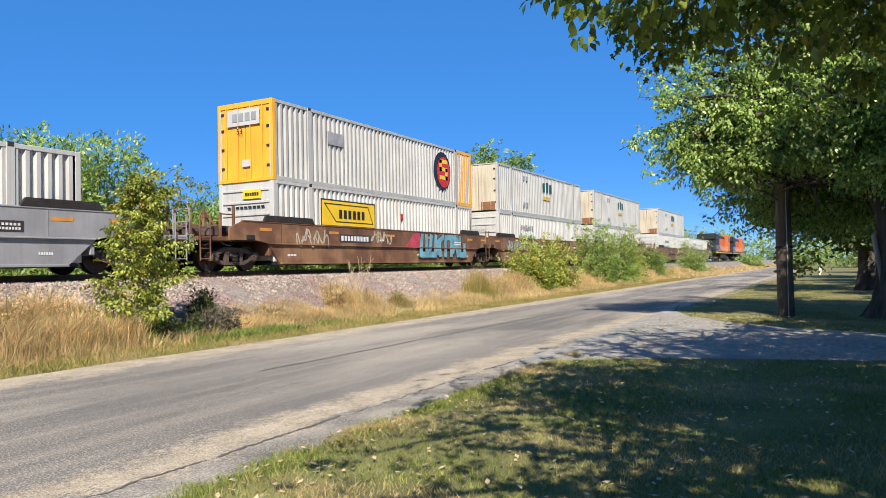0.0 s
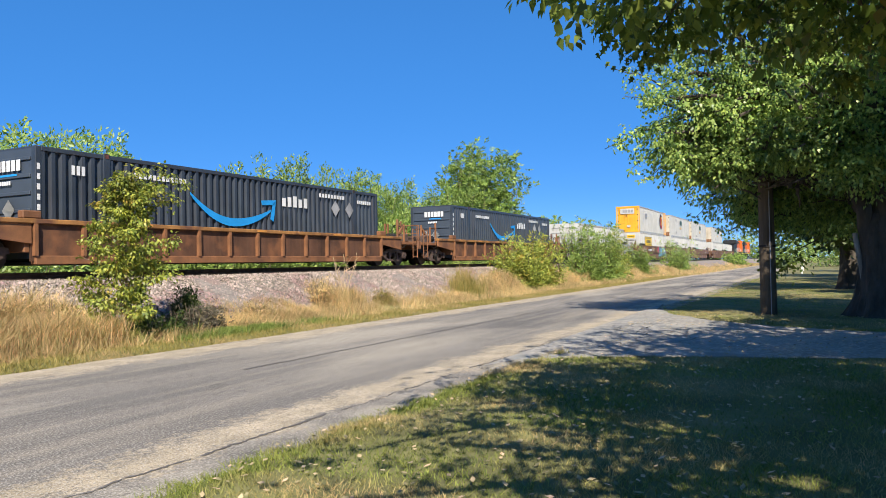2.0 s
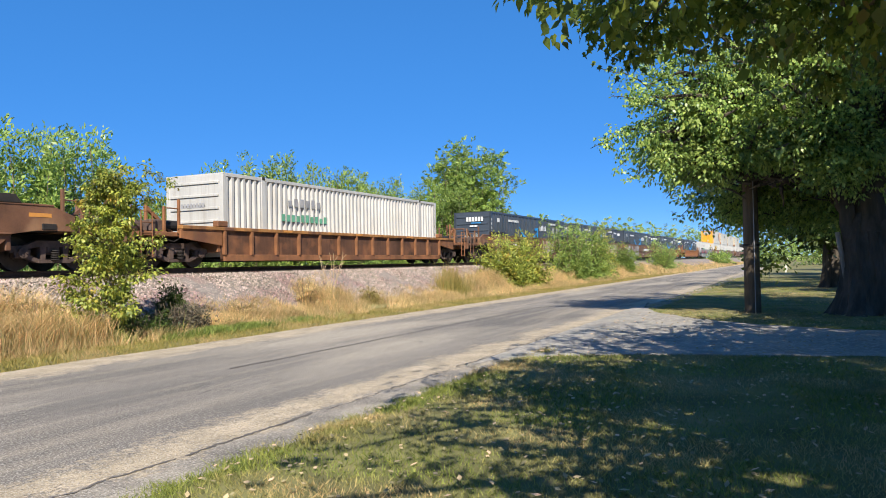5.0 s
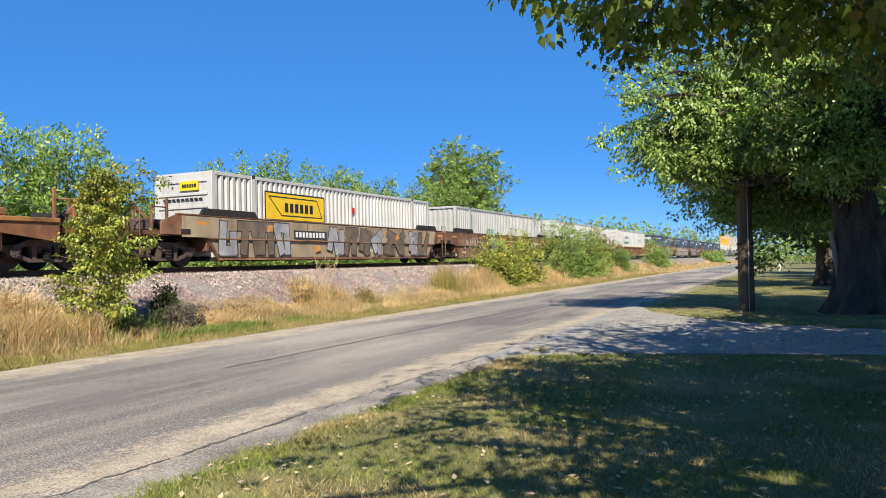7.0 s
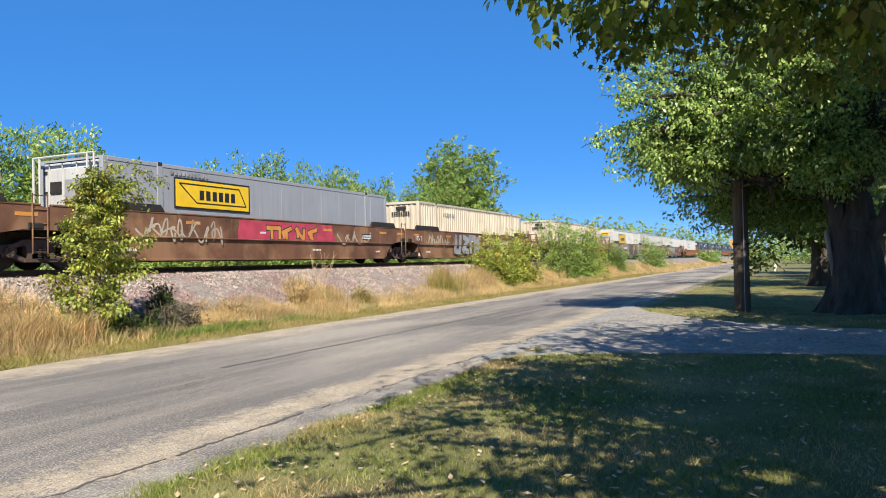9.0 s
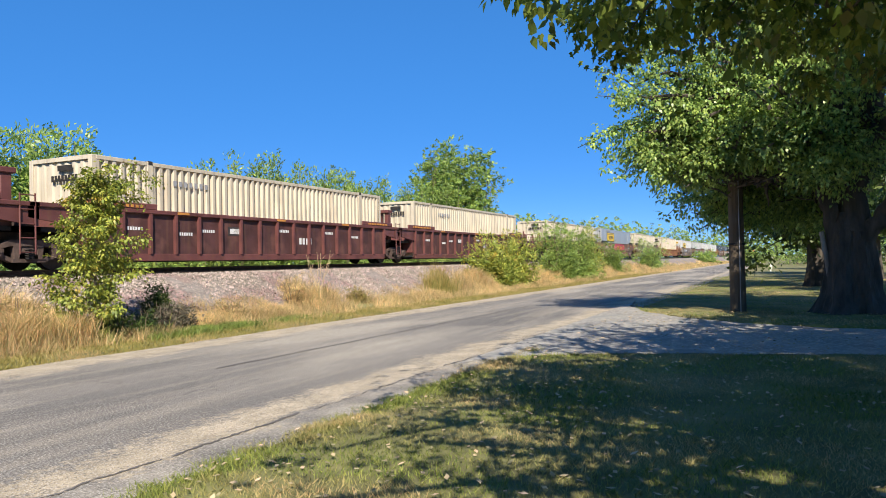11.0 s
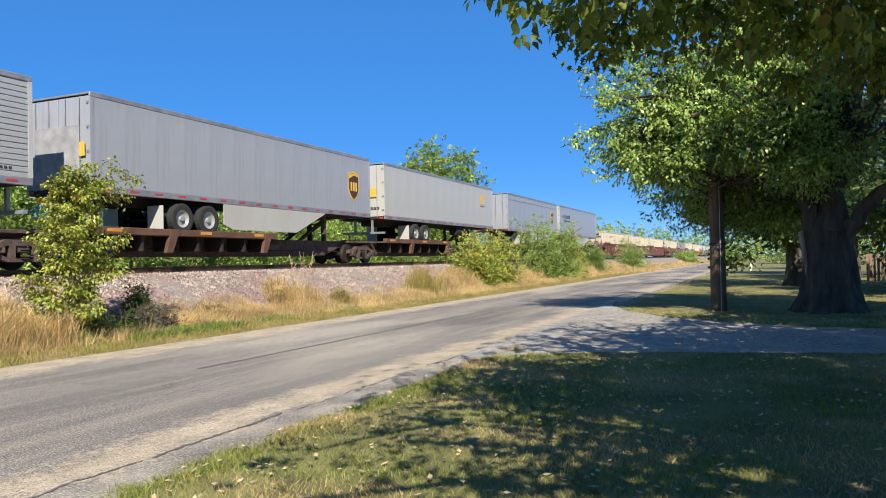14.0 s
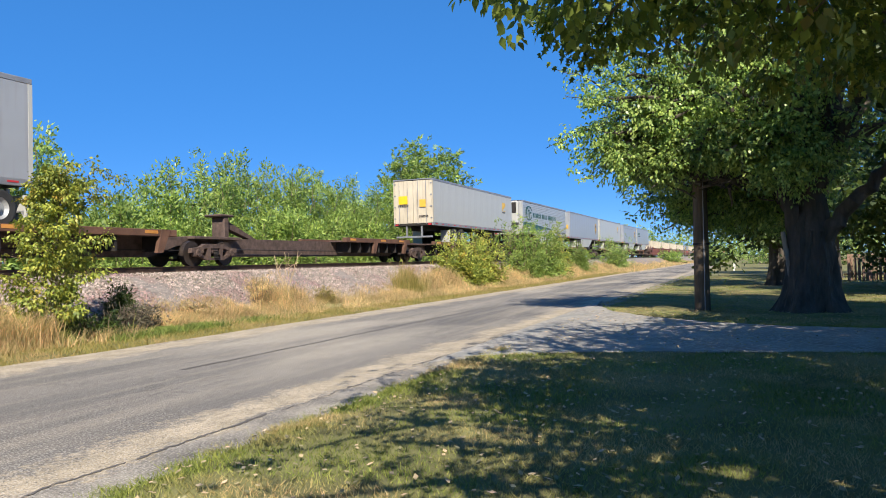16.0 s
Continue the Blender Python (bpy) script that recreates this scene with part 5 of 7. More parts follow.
# road trailers on spine cars
SPINE = "dark rusty skeleton flat car carrying a road trailer"
for x0, L, fe, re, dk, hi in ((-374.75, 17.9, True, False, (2.0, 10.5), -2.4), (-392.2, 17.45, False, False, (4.0, 11.0), -2.0), (-409.5, 17.3, False, False, (2.0, 10.5), -2.0), (-427.1, 17.6, False, False, (2.0, 10.5), -2.4), (-444.2, 17.1, False, True, (1.5, 15.2), 2.2)):
    ride(spine_car(L, SPINE, fe, re, deck=dk, hitch=hi), x0)
ride(spine_car(17.0, SPINE, True, False), -464.3)
ride(spine_car(17.6, "empty dark rusty skeleton flat car with hitch stand", extra_hitch=True, deck=(8.9, 16.0), hitch=0), -481.9)
ride(spine_car(17.6, SPINE, False, True, deck=(3.0, 15.4), hitch=1.6), -499.5)
t1 = ride(trailer("plain grey road trailer with green side lettering", "trailer"), -372.84)
bars("side_lettering", 1.1, 4.15, 3.85, 4.25, 7, "green", t1, NEAR - 0.002, rnd=rnd)
bars("side_lettering", 1.5, 4.15, 3.55, 3.68, 14, "gdark", t1, NEAR - 0.002)
end_bars("end_lettering", -1.0, 0.9, 4.35, 4.5, 10, "gdark", t1, -0.02)
part("door_panel", B(-0.03, -0.02, -0.3, 1.1, 2.4, 4.0), "ggrey", t1)
t2 = ride(trailer("grey road trailer with brown shield logo, door rolled shut", "trailer", L=14.2, doors="trailer"), -388.0)
shield_logo(t2, 12.42, 3.68, 1.08)
part("roof_band", B(0.1, 14.1, NEAR - 0.006, NEAR, 4.5, 4.56), "alu", t2)
t3 = ride(trailer("off-white road trailer with yellow square logo", "trailerwhite", skirt=False), -407.58)
t6 = ride(trailer("off-white road trailer with stained white doors", "trailerwhite", doors="cream", skirt=False), -462.5)
for t in (t3, t6):
    decal("logo_square", rect(13.7, 14.5, 3.75, 4.4), "gold", t, NEAR - 0.002, "faded yellow square logo")
    decal("logo_stroke", [(13.75, 3.8), (14.45, 3.8), (14.45, 4.15)], "trailerwhite", t, NEAR - 0.01)
    bars("side_lettering", 13.7, 14.5, 3.6, 3.69, 8, "gdark", t, NEAR - 0.002)
    part("door_placard", B(-0.03, -0.02, -0.85, -0.45, 3.3, 3.75), "gold", t)
    part("door_logo", B(-0.03, -0.02, 0.35, 0.95, 3.5, 4.0), "signyellow", t)
    end_bars("end_lettering", 0.3, 1.0, 3.35, 3.45, 6, "gdark", t, -0.02)
    end_bars("end_lettering", -1.0, -0.4, 2.7, 2.8, 7, "gdark", t, -0.02)
    part("fuel_tank", tube(bmesh.new(), (9.8, -0.9, 1.85), (11.4, -0.9, 1.85), 0.26, seg=14), "dark", t)
t4 = ride(trailer("grey road trailer with brown shield logo", "trailer", doors="trailer"), -425.21)
shield_logo(t4, 14.6, 3.58, 1.15)
part("door_panel", B(-0.03, -0.02, -0.9, 0.9, 2.5, 4.1), "ggrey", t4)
part("door_placard", B(-0.04, -0.03, -1.12, -0.92, 3.2, 3.6), "gold", t4)
t5 = ride(trailer("bright ribbed refrigerated trailer with green lettering and band", "steel", ribs=17, reverse=True), -443.15)
band = [(0.14, 2.42), (0.14, 3.2), (4.0, 3.05), (8.6, 2.92), (12.3, 2.74), (7.8, 2.76), (6.5, 2.62), (4.2, 2.42)]
decal("green_band", band, "green", t5, NEAR - 0.004)
ring("logo_ring", 1.9, 3.99, 1.06, 0.63, 0.1, "green", t5)
for i in range(3):
    x, z = 1.35 + 0.5 * i, 4.16 - 0.16 * i
    bm = bmesh.new()
    for a, b, c, d in ((-0.3, -0.12, -0.3, 0.3), (-0.12, 0.28, 0.16, 0.3)):
        prism(bm, [(x + a, z + c), (x + b, z + c), (x + b + 0.05, z + d), (x + a + 0.05, z + d)], NEAR - 0.012, NEAR - 0.006)
    part("logo_stroke", bm, "green", t5)
for a, b, n in ((3.31, 6.02, 6), (6.4, 8.21, 4), (8.59, 11.72, 7)):
    bars("side_lettering", a, b, 3.68, 4.08, n, "green", t5, NEAR - 0.004)
bars("web_lettering", 0.95, 2.85, 2.66, 2.8, 14, "lettering", t5, NEAR - 0.016)
bars("small_lettering", 11.9, 15.6, 2.55, 2.62, 30, "gdark", t5, NEAR - 0.004)
writing("size_mark", "53'", 0.5, 2.55, 0.3, "lettering", t5, NEAR - 0.016)
part("cooling_unit", B(-0.6, -0.05, -1.05, 1.05, 3.0, 4.95, bevel=0.12), "trailerwhite", t5, "white cooling unit")
part("unit_grille", B(-0.62, -0.59, -0.9, 0.9, 3.9, 4.8), "dark", t5)
part("tank", tube(bmesh.new(), (9.0, -0.9, 1.85), (10.2, -0.9, 1.85), 0.26, seg=14), "alu", t5)
t7 = ride(trailer("grey road trailer seen from its tail", "trailer", reverse=True, skirt=False, axles=(1.0, 2.25)), -505.5)

# locomotives at the head


def locomotive():
    th = thing("locomotive", "orange and black diesel freight locomotive", "locomotive", "locomotives at the head")
    part("underframe", B(0, 22.3, -1.5, 1.5, 1.25, 1.6, bevel=0.04), "black", th)
    part("engine_hood", B(0.9, 16.5, -0.95, 0.95, 1.6, 4.3, bevel=0.12), "black", th)
    part("radiator", B(0.6, 4.6, -1.5, 1.5, 3.5, 4.6, bevel=0.2), "black", th)
    part("radiator_grille", B(1.0, 4.3, -1.53, -1.5, 3.6, 4.4), "black", th)
    part("hood_panel", B(9.0, 16.4, -0.97, -0.94, 1.7, 3.9), "loco", th)
    part("hood_top", B(4.6, 16.5, -0.8, 0.8, 4.3, 4.45, bevel=0.05), "black", th)
    part("cab", B(16.5, 19.2, -1.52, 1.52, 1.6, 4.65, bevel=0.12), "loco", th)
    for x in (16.9, 18.0):
        part("cab_window", B(x, x + 0.8, -1.54, -1.5, 3.5, 4.2), "glass", th)
    part("nose", B(19.2, 21.2, -1.1, 1.1, 1.6, 3.3, bevel=0.15), "loco", th)
    part("fuel_tank", B(7.3, 14.5, -1.35, 1.35, 0.35, 1.25, bevel=0.15), "dark", th)
    part("yellow_stripe", B(0.1, 22.2, -1.515, -1.5, 1.3, 1.42), "signyellow", th)
    bm = bmesh.new()
    for i in range(14):
        x = 0.8 + i * 1.15
        tube(bm, (x, -1.45, 1.6), (x, -1.45, 2.55), 0.02, seg=6)
    tube(bm, (0.8, -1.45, 2.55), (15.8, -1.45, 2.55), 0.02, seg=6)
    part("handrail", bm, "white", th)
    part("exhaust", B(10.0, 11.2, -0.3, 0.3, 4.45, 4.65), "black", th)
    for x in (2.6, 4.5, 16.8, 18.8):
        truck(th, x)
    return th


loco = ride(locomotive(), 129.0)
ride(copy_thing(loco, Matrix()), 153.0)

SPEED = 31.45


def place(ob, x0, t):
    z = ZR + (ob["z0"] if "z0" in ob else 0.0)
    return pose(x0 + SPEED * t, YC, z)


for ob, x0 in MOVING:
    ob.matrix_basis = place(ob, x0, 0)

# ---- rails ----
track = tagged(new("railway_track"), "single railway track with rusty rails on timber sleepers", "railway track", kind="structure")
for s in (-1, 1):
    bm = bmesh.new()
    y = YC + s * 0.755
    sec = [(-0.07, -0.17), (0.07, -0.17), (0.07, -0.15), (0.012, -0.13), (0.012, -0.04), (0.036, -0.03), (0.036, 0.0), (-0.036, 0.0), (-0.036, -0.03), (-0.012, -0.04), (-0.012, -0.13), (-0.07, -0.15)]
    a, b = ([bm.verts.new((x, y + p, ZR + q)) for p, q in sec] for x in (-80, 3000))
    bm.faces.new(a), bm.faces.new(b[::-1])
    for i in range(12):
        bm.faces.new((a[i], b[i], b[(i + 1) % 12], a[(i + 1) % 12]))
    part("rail", bm, "rail", track)
tie = finish(B(-0.115, 0.115, -1.3, 1.3, -0.18, 0.0, bevel=0.015), "sleeper", "tie")
for i in range(200):
    share("sleeper", tie, track, 4 + i * 0.5, YC + 0.02 * math.sin(i * 7.3), ZR - 0.165)

# ---- plants ----
RNG = np.random.default_rng(5)


def leaves(name, centres, radii, count, size, material, parent=None, flat=0.5, droop=0.0, aspect=0.6, hollow=0.55, squash=1.0):
    """Many small pointed leaves in clumps round the centres."""
    c = np.asarray(centres, float)
    r = np.asarray(radii, float)
    pick = RNG.choice(len(c), count, p=r ** 2 / (r ** 2).sum())
    d = RNG.normal(size=(count, 3))
    d /= np.linalg.norm(d, axis=1)[:, None]
    rad = r[pick] * (hollow + (1 - hollow) * RNG.random(count)) * RNG.uniform(0.8, 1.15, count)
    p = c[pick] + d * rad[:, None] * np.array([1, 1, squash])
    p[:, 2] -= droop * RNG.random(count) ** 2 * r[pick]
    nrm = d * (1 - flat) + np.array([0, 0, 1.0]) * flat + RNG.normal(size=(count, 3)) * 0.45
    nrm /= np.linalg.norm(nrm, axis=1)[:, None]
    u = np.cross(nrm, RNG.normal(size=(count, 3)))
    u /= np.linalg.norm(u, axis=1)[:, None]
    w = np.cross(nrm, u)
    w /= np.linalg.norm(w, axis=1)[:, None]
    s = size * RNG.uniform(0.6, 1.3, count)[:, None]
    shape = ((-0.8, 0, 0), (0, -aspect, 0), (1, 0, -0.25), (0, aspect, 0))
    co = np.stack([p + u * s * a + w * s * b + nrm * s * c for a, b, c in shape], 1)
    ob = new(name, polys(name, co, material))
    ob.parent = parent
    return ob


MAPLE = ((-0.5, 0, 0), (-0.35, -0.5, 0.06), (0, -0.27, 0), (0.25, -0.6, 0.05), (0.35, -0.2, 0), (1, 0, -0.25), (0.35, 0.2, 0), (0.25, 0.6, 0.05), (0, 0.27, 0), (-0.35, 0.5, 0.06))
BROAD = ((-0.6, 0, 0), (-0.1, -0.5, 0.06), (0.25, -0.4, 0.04), (1, 0, -0.3), (0.25, 0.4, 0.04), (-0.1, 0.5, 0.06))
NARROW = ((-0.8, 0, 0), (0, -0.34, 0.03), (1, 0, -0.2), (0, 0.34, 0.03))


def unit(a):
    return a / np.linalg.norm(a, axis=-1)[..., None]


def sprays(name, centres, radii, count, size, material, parent, per=9, reach=0.3, hang=0.35, out=0.6, shape=BROAD, inner=0.35, squash=0.75, loose=0.3, power=2.0):
    """Leaves on short twigs: each twig a flat fan that points outwards and hangs or rises."""
    c, r = np.asarray(centres, float), np.asarray(radii, float)
    n = count // per
    pick = RNG.choice(len(c), n, p=r ** power / (r ** power).sum())
    d = unit(RNG.normal(size=(n, 3)))
    far = r[pick] * (inner + (1 - inner) * RNG.random(n) ** 0.7)
    p = c[pick] + d * far[:, None] * np.array([1, 1, squash])
    axis = unit(d * np.array([1, 1, 0.5]) + np.array([0, 0, -hang]) + RNG.normal(size=(n, 3)) * 0.35)
    up = unit(d * out + np.array([0, 0, 1.0]) * (1 - out) + RNG.normal(size=(n, 3)) * 0.25)
    side = unit(np.cross(up, axis))
    up = np.cross(axis, side)
    t = np.linspace(0.05, 1, per)[None, :, None] * RNG.uniform(0.85, 1.15, (n, per, 1))
    hand = np.where(np.arange(per) % 2, 1.0, -1.0)[None, :, None] * RNG.uniform(0.4, 1.1, (n, per, 1))
    length = (reach * RNG.uniform(0.6, 1.3, n))[:, None, None]
    q = p[:, None] + axis[:, None] * length * t + side[:, None] * hand * length * (0.5 - 0.25 * t) + RNG.normal(size=(n, per, 3)) * reach * 0.08
    u = unit(axis[:, None] * 0.6 + side[:, None] * hand * 0.8 * (1.1 - t) + np.array([0, 0, -0.35 * (hang > 0)]) + RNG.normal(size=(n, per, 3)) * 0.25)
    nrm = unit(up[:, None] + RNG.normal(size=(n, per, 3)) * loose)
    w = unit(np.cross(nrm, u))
    nrm = np.cross(u, w)
    k = n * per
    q, u, w, nrm = (a.reshape(k, 3) for a in (q, u, w, nrm))
    s = size * RNG.uniform(0.6, 1.25, k)[:, None]
    co = np.stack([q + u * s * a + w * s * b + nrm * s * e for a, b, e in shape], 1)
    ob = new(name, polys(name, co, material))
    ob.parent = parent
    return ob


def limb_path(bm, p, q, r0, r1, sag=0.0, k=5, seed=0, seg=6):
    rr = random.Random(seed)
    p, q = Vector(p), Vector(q)
    turn = (q - p).to_track_quat("Z", "Y")
    last = None
    for i in range(k + 1):
        u = i / k
        c = p.lerp(q, u) + Vector((rr.uniform(-1, 1), rr.uniform(-1, 1), rr.uniform(-1, 1))) * (q - p).length * 0.04 * (1 if 0 < i < k else 0)
        c.z += sag * math.sin(math.pi * u)
        r = r0 + (r1 - r0) * u ** 0.55
        now = [bm.verts.new(c + turn @ Vector((r * math.cos(2 * math.pi * j / seg), r * math.sin(2 * math.pi * j / seg), 0))) for j in range(seg)]
        if last:
            for j in range(seg):
                bm.faces.new((last[j], last[(j + 1) % seg], now[(j + 1) % seg], now[j]))
        else:
            bm.faces.new(now[::-1])
        last = now
    bm.faces.new(last)


def trunk_mesh(bm, x, y, z0, h, r, flare=1.5, lean=(0, 0)):
    """A flaring trunk with buttress roots and furrowed bark."""
    seg = 56 if r > 0.5 else 24
    rings = []
    for k in range(29):
        z = h * (k / 28) ** 1.3
        f = 1 + (flare - 1) * math.exp(-z * 2.2) - 0.12 * z / h - (0.42 * (z / h) ** 5 if r > 0.5 else 0)
        ring_ = []
        for i in range(seg):
            a = 2 * math.pi * i / seg
            rr = r * f * (1 + 0.1 * math.sin(3 * a + 1) + 0.05 * math.sin(7 * a + z) + 0.16 * math.sin(5 * a) * math.exp(-2.5 * z)
                          + 0.045 * math.sin(17 * a + 2 * math.sin(1.7 * z)) + 0.03 * math.sin(27 * a + 3 * math.sin(2.3 * z + 1))
                          + (0.14 * noise.noise((2.2 * math.cos(a) + x, 2.2 * math.sin(a), 0.9 * z)) + 0.05 * noise.noise((9 * math.cos(a), 9 * math.sin(a), 4 * z)) if r > 0.5 else 0))
            ring_.append(bm.verts.new((x + lean[0] * z + rr * math.cos(a), y + lean[1] * z + rr * math.sin(a), z0 + z)))
        rings.append(ring_)
    for a, b in zip(rings, rings[1:]):
        for i in range(seg):
            bm.faces.new((a[i], a[(i + 1) % seg], b[(i + 1) % seg], b[i]))
    bm.faces.new(rings[-1])
    return bm


def big_tree(label, x, y, trunk_r, trunk_h, tips, clump, count, leaf, material, seed, sub=5, flare=1.5, lifted=0.0, spray=0.0, boughs=(), spurs=(), inside=None, shape=BROAD):
    """A broad tree: trunk, limbs to the given tips, clumps of leaves along them."""
    th = thing("tree", label, "tree", "shade trees by the road")
    rr = random.Random(seed)
    part("trunk", trunk_mesh(bmesh.new(), x, y, 0.0, trunk_h, trunk_r, flare), "bark", th)
    cs, rs = [], []
    fork = Vector((x, y, trunk_h - 0.35 if not inside else trunk_h + 0.5))
    for i, tip in enumerate(tips):
        tip = Vector(tip)
        while inside and not inside(tip, clump * 1.1) and (tip - fork).length > 1.0:
            tip = tip.lerp(fork + Vector((0, 0.5, 2.0)), 0.08)
        bm = bmesh.new()
        limb_path(bm, fork, tip, trunk_r * 0.5, 0.03, sag=1.2 if inside else 0.5, k=6, seed=seed + i)
        for s in range(sub):
            u = rr.uniform(0.35, 0.95)
            a = fork.lerp(tip, u)
            b = a + Vector((max(-1.4, min(1.4, rr.gauss(0, 1))), max(-1.4, min(1.4, rr.gauss(0, 1))), max(-0.8, min(1, rr.gauss(0.1, 0.6))))) * clump * 1.1
            limb_path(bm, a, b, 0.06, 0.015, k=3, seed=seed * 7 + s)
            cs.append(b), rs.append(clump * rr.uniform(0.6, 1.1))
        part("limb", bm, "bark", th)
        cs.append(tip), rs.append(clump * rr.uniform(0.8, 1.1))
        cs.append(fork.lerp(tip, 0.75)), rs.append(clump)
    if lifted:
        # a crown whose skirt rises away from the open lawn
        keep = []
        for i, (c, r) in enumerate(zip(cs, rs)):
            d = max(c.xy.length, 0.1)
            rise, side = (c.z - 1.2 * r - 1.6) / d, math.degrees(math.atan2(c.y, c.x))
            low = lifted if side > 4 else lifted * 0.7
            if c.x < 0.2 or rise > 0.42 or (d > 4.3 and side < 19.2 - 0.5 * math.degrees(r / d) and rise > low):
                keep.append(i)
        cs, rs = [cs[i] for i in keep], [rs[i] for i in keep]
    if inside:
        cs, rs = zip(*[(c, r) for c, r in zip(cs, rs) if inside(c, r)])
        cs, rs = list(cs), list(rs)
    for k, (a, b) in enumerate(spurs):
        # slim leafy branch ends that stick out of the crown
        a, b = Vector(a), Vector(b)
        bm = bmesh.new()
        limb_path(bm, a, b, 0.03, 0.008, sag=0.1, k=4, seed=seed + 90 + k)
        part("limb", bm, "bark", th)
        for j in range(6):
            u = 0.25 + 0.15 * j
            cs.append(a.lerp(b, u) + Vector((0, 0, 0.1 * math.sin(math.pi * u)))), rs.append(0.34 - 0.2 * u)
    if spray:
        sprays("crown", cs, rs, count, leaf, material, th, reach=spray, shape=shape)
    else:
        leaves("crown", cs, rs, count, leaf, material, th, droop=0.3, hollow=0.3, squash=0.62)
    if boughs:
        # leafy ends of the lowest boughs
        for a, b, c, r in boughs[::2]:
            bm = bmesh.new()
            limb_path(bm, (a - 1.1, b - 1.3, c + 0.75), (a, b, c), 0.025, 0.006, sag=0.08, k=5, seed=int(a * 90))
            for k in range(3):
                q = Vector((a - 0.5 + 0.2 * k, b - 0.6 + 0.2 * k, c + 0.35 - 0.1 * k))
                limb_path(bm, q, q + Vector((rr.gauss(0, 0.22), rr.gauss(0, 0.22), rr.uniform(-0.2, 0.1))), 0.01, 0.004, k=3, seed=k)
            part("bough", bm, "bark", th)
        sprays("hanging_leaves", [q[:3] for q in boughs], [q[3] for q in boughs], 2500, 0.052, material, th, per=6, reach=0.16, hang=0.9, out=0.7, shape=MAPLE, inner=0.1, squash=0.8)
    return th


# the big shade maple beside the drive
def maple_tips():
    """The ends of its limbs: a broad sunlit front with ragged spurs, a skirt behind, a high top."""
    rr = random.Random(12)
    tips = [(19.9, 4.35, 6.5), (20.0, 3.95, 5.9), (19.9, 4.5, 4.85), (20.05, 3.9, 4.45), (20.1, 3.5, 4.2), (20.3, 2.8, 3.6), (20.6, 2.4, 3.35), (20.2, 4.1, 5.2), (20.2, 3.6, 7.1), (20.3, 2.9, 7.8)]
    tips += [(24.6, 3.1, 3.5), (24.8, 2.5, 2.9), (24.9, 1.7, 2.75), (25.0, 0.9, 2.7), (25.2, 0.1, 2.6), (25.6, -0.6, 2.9), (24.4, 2.2, 3.9), (24.3, 0.6, 3.6), (24.0, 3.4, 4.6), (26.5, 1.2, 3.2), (27.5, 2.0, 3.4), (23.2, 0.2, 3.4), (23.4, -0.5, 3.3), (23.0, 0.9, 3.8), (22.9, -0.2, 4.0), (21.5, -1.0, 4.2), (21.2, -0.4, 4.4), (21.0, -1.8, 4.3), (23.5, 1.5, 3.4), (23.6, 2.2, 3.6), (24.2, 1.2, 3.2)]
    for i in range(44):
        z = rr.uniform(3.9, 8.6)
        edge = float(np.interp(z, (3.9, 4.7, 5.5, 6.3, 7.2, 8.6), (3.4, 4.2, 3.7, 4.0, 3.3, 2.2)))
        y = rr.uniform(-0.6, edge)
        if y < 2.2 and z < 4.4:
            z += 0.6
        tips.append((rr.uniform(19.6, 21.6), y, z))
    tips += [(22, -1, 12), (21.8, 1.4, 9.8), (19, -0.2, 9.5), (26, 1.6, 5.4), (27, 1, 9), (17.8, -2.4, 7.0), (18.2, -5, 6.8), (24, -6, 6.6), (27, -3.5, 7), (20, -4, 11), (25, -4, 10), (25.5, 0.3, 5.8), (24.5, -0.4, 4.5), (23, 2.6, 5.6), (18.8, -1.2, 6.4), (18.2, -3.8, 6.2), (20.5, -1.2, 4.6)]
    return tips


def maple_outline(c, r):
    """Whether a clump lies inside the crown: above its skirt in front and behind its open side."""
    k = 20.5 / max(c.x, 1.0)
    y, z, r = c.y * k, 1.6 + (c.z - 1.6) * k, r * k
    if c.x > 30 or c.z > 9:
        return True
    skirt = (2.7, 2.9, 3.75, 3.7, 3.3, 2.9, 3.3, 3.8, 4.4) if c.x < 22.7 else (2.0, 2.0, 2.0, 2.0, 2.0, 2.7, 3.3, 3.8, 4.4)
    low = float(np.interp(y, (-3, -0.6, 0.3, 1.4, 1.9, 2.6, 3.0, 3.7, 4.6), skirt))
    side = float(np.interp(z, (2, 3, 3.6, 4.7, 5.6, 6.5, 7.4, 8.5), (2.2, 2.9, 3.5, 4.4, 3.9, 4.3, 3.9, 3.6)))
    return z - 0.6 * r - 0.15 > low and y + 0.75 * r < side


maple = big_tree("large spreading green maple with broad dark trunk", 22.3, -1.6, 0.62, 2.7, maple_tips(), 0.58, 126000, 0.067, "leaf", 3, sub=7, spray=0.3, inside=maple_outline,
         spurs=[((20.3, 3.4, 5.3), (19.87, 5.05, 4.65)), ((20.3, 3.5, 6.2), (19.93, 4.8, 6.85)), ((20.3, 3.3, 5.7), (20.0, 4.5, 6.05)), ((20.3, 3.3, 4.9), (20.05, 4.35, 4.1)), ((20.4, 3.0, 4.6), (20.14, 3.95, 3.8)),
                ((20.5, 2.3, 4.0), (20.28, 3.15, 3.2)), ((20.3, 3.0, 5.0), (19.9, 4.6, 5.0)), ((20.4, 2.6, 7.4), (20.1, 4.0, 7.6)), ((24.0, 2.2, 3.6), (24.5, 3.4, 2.9))])
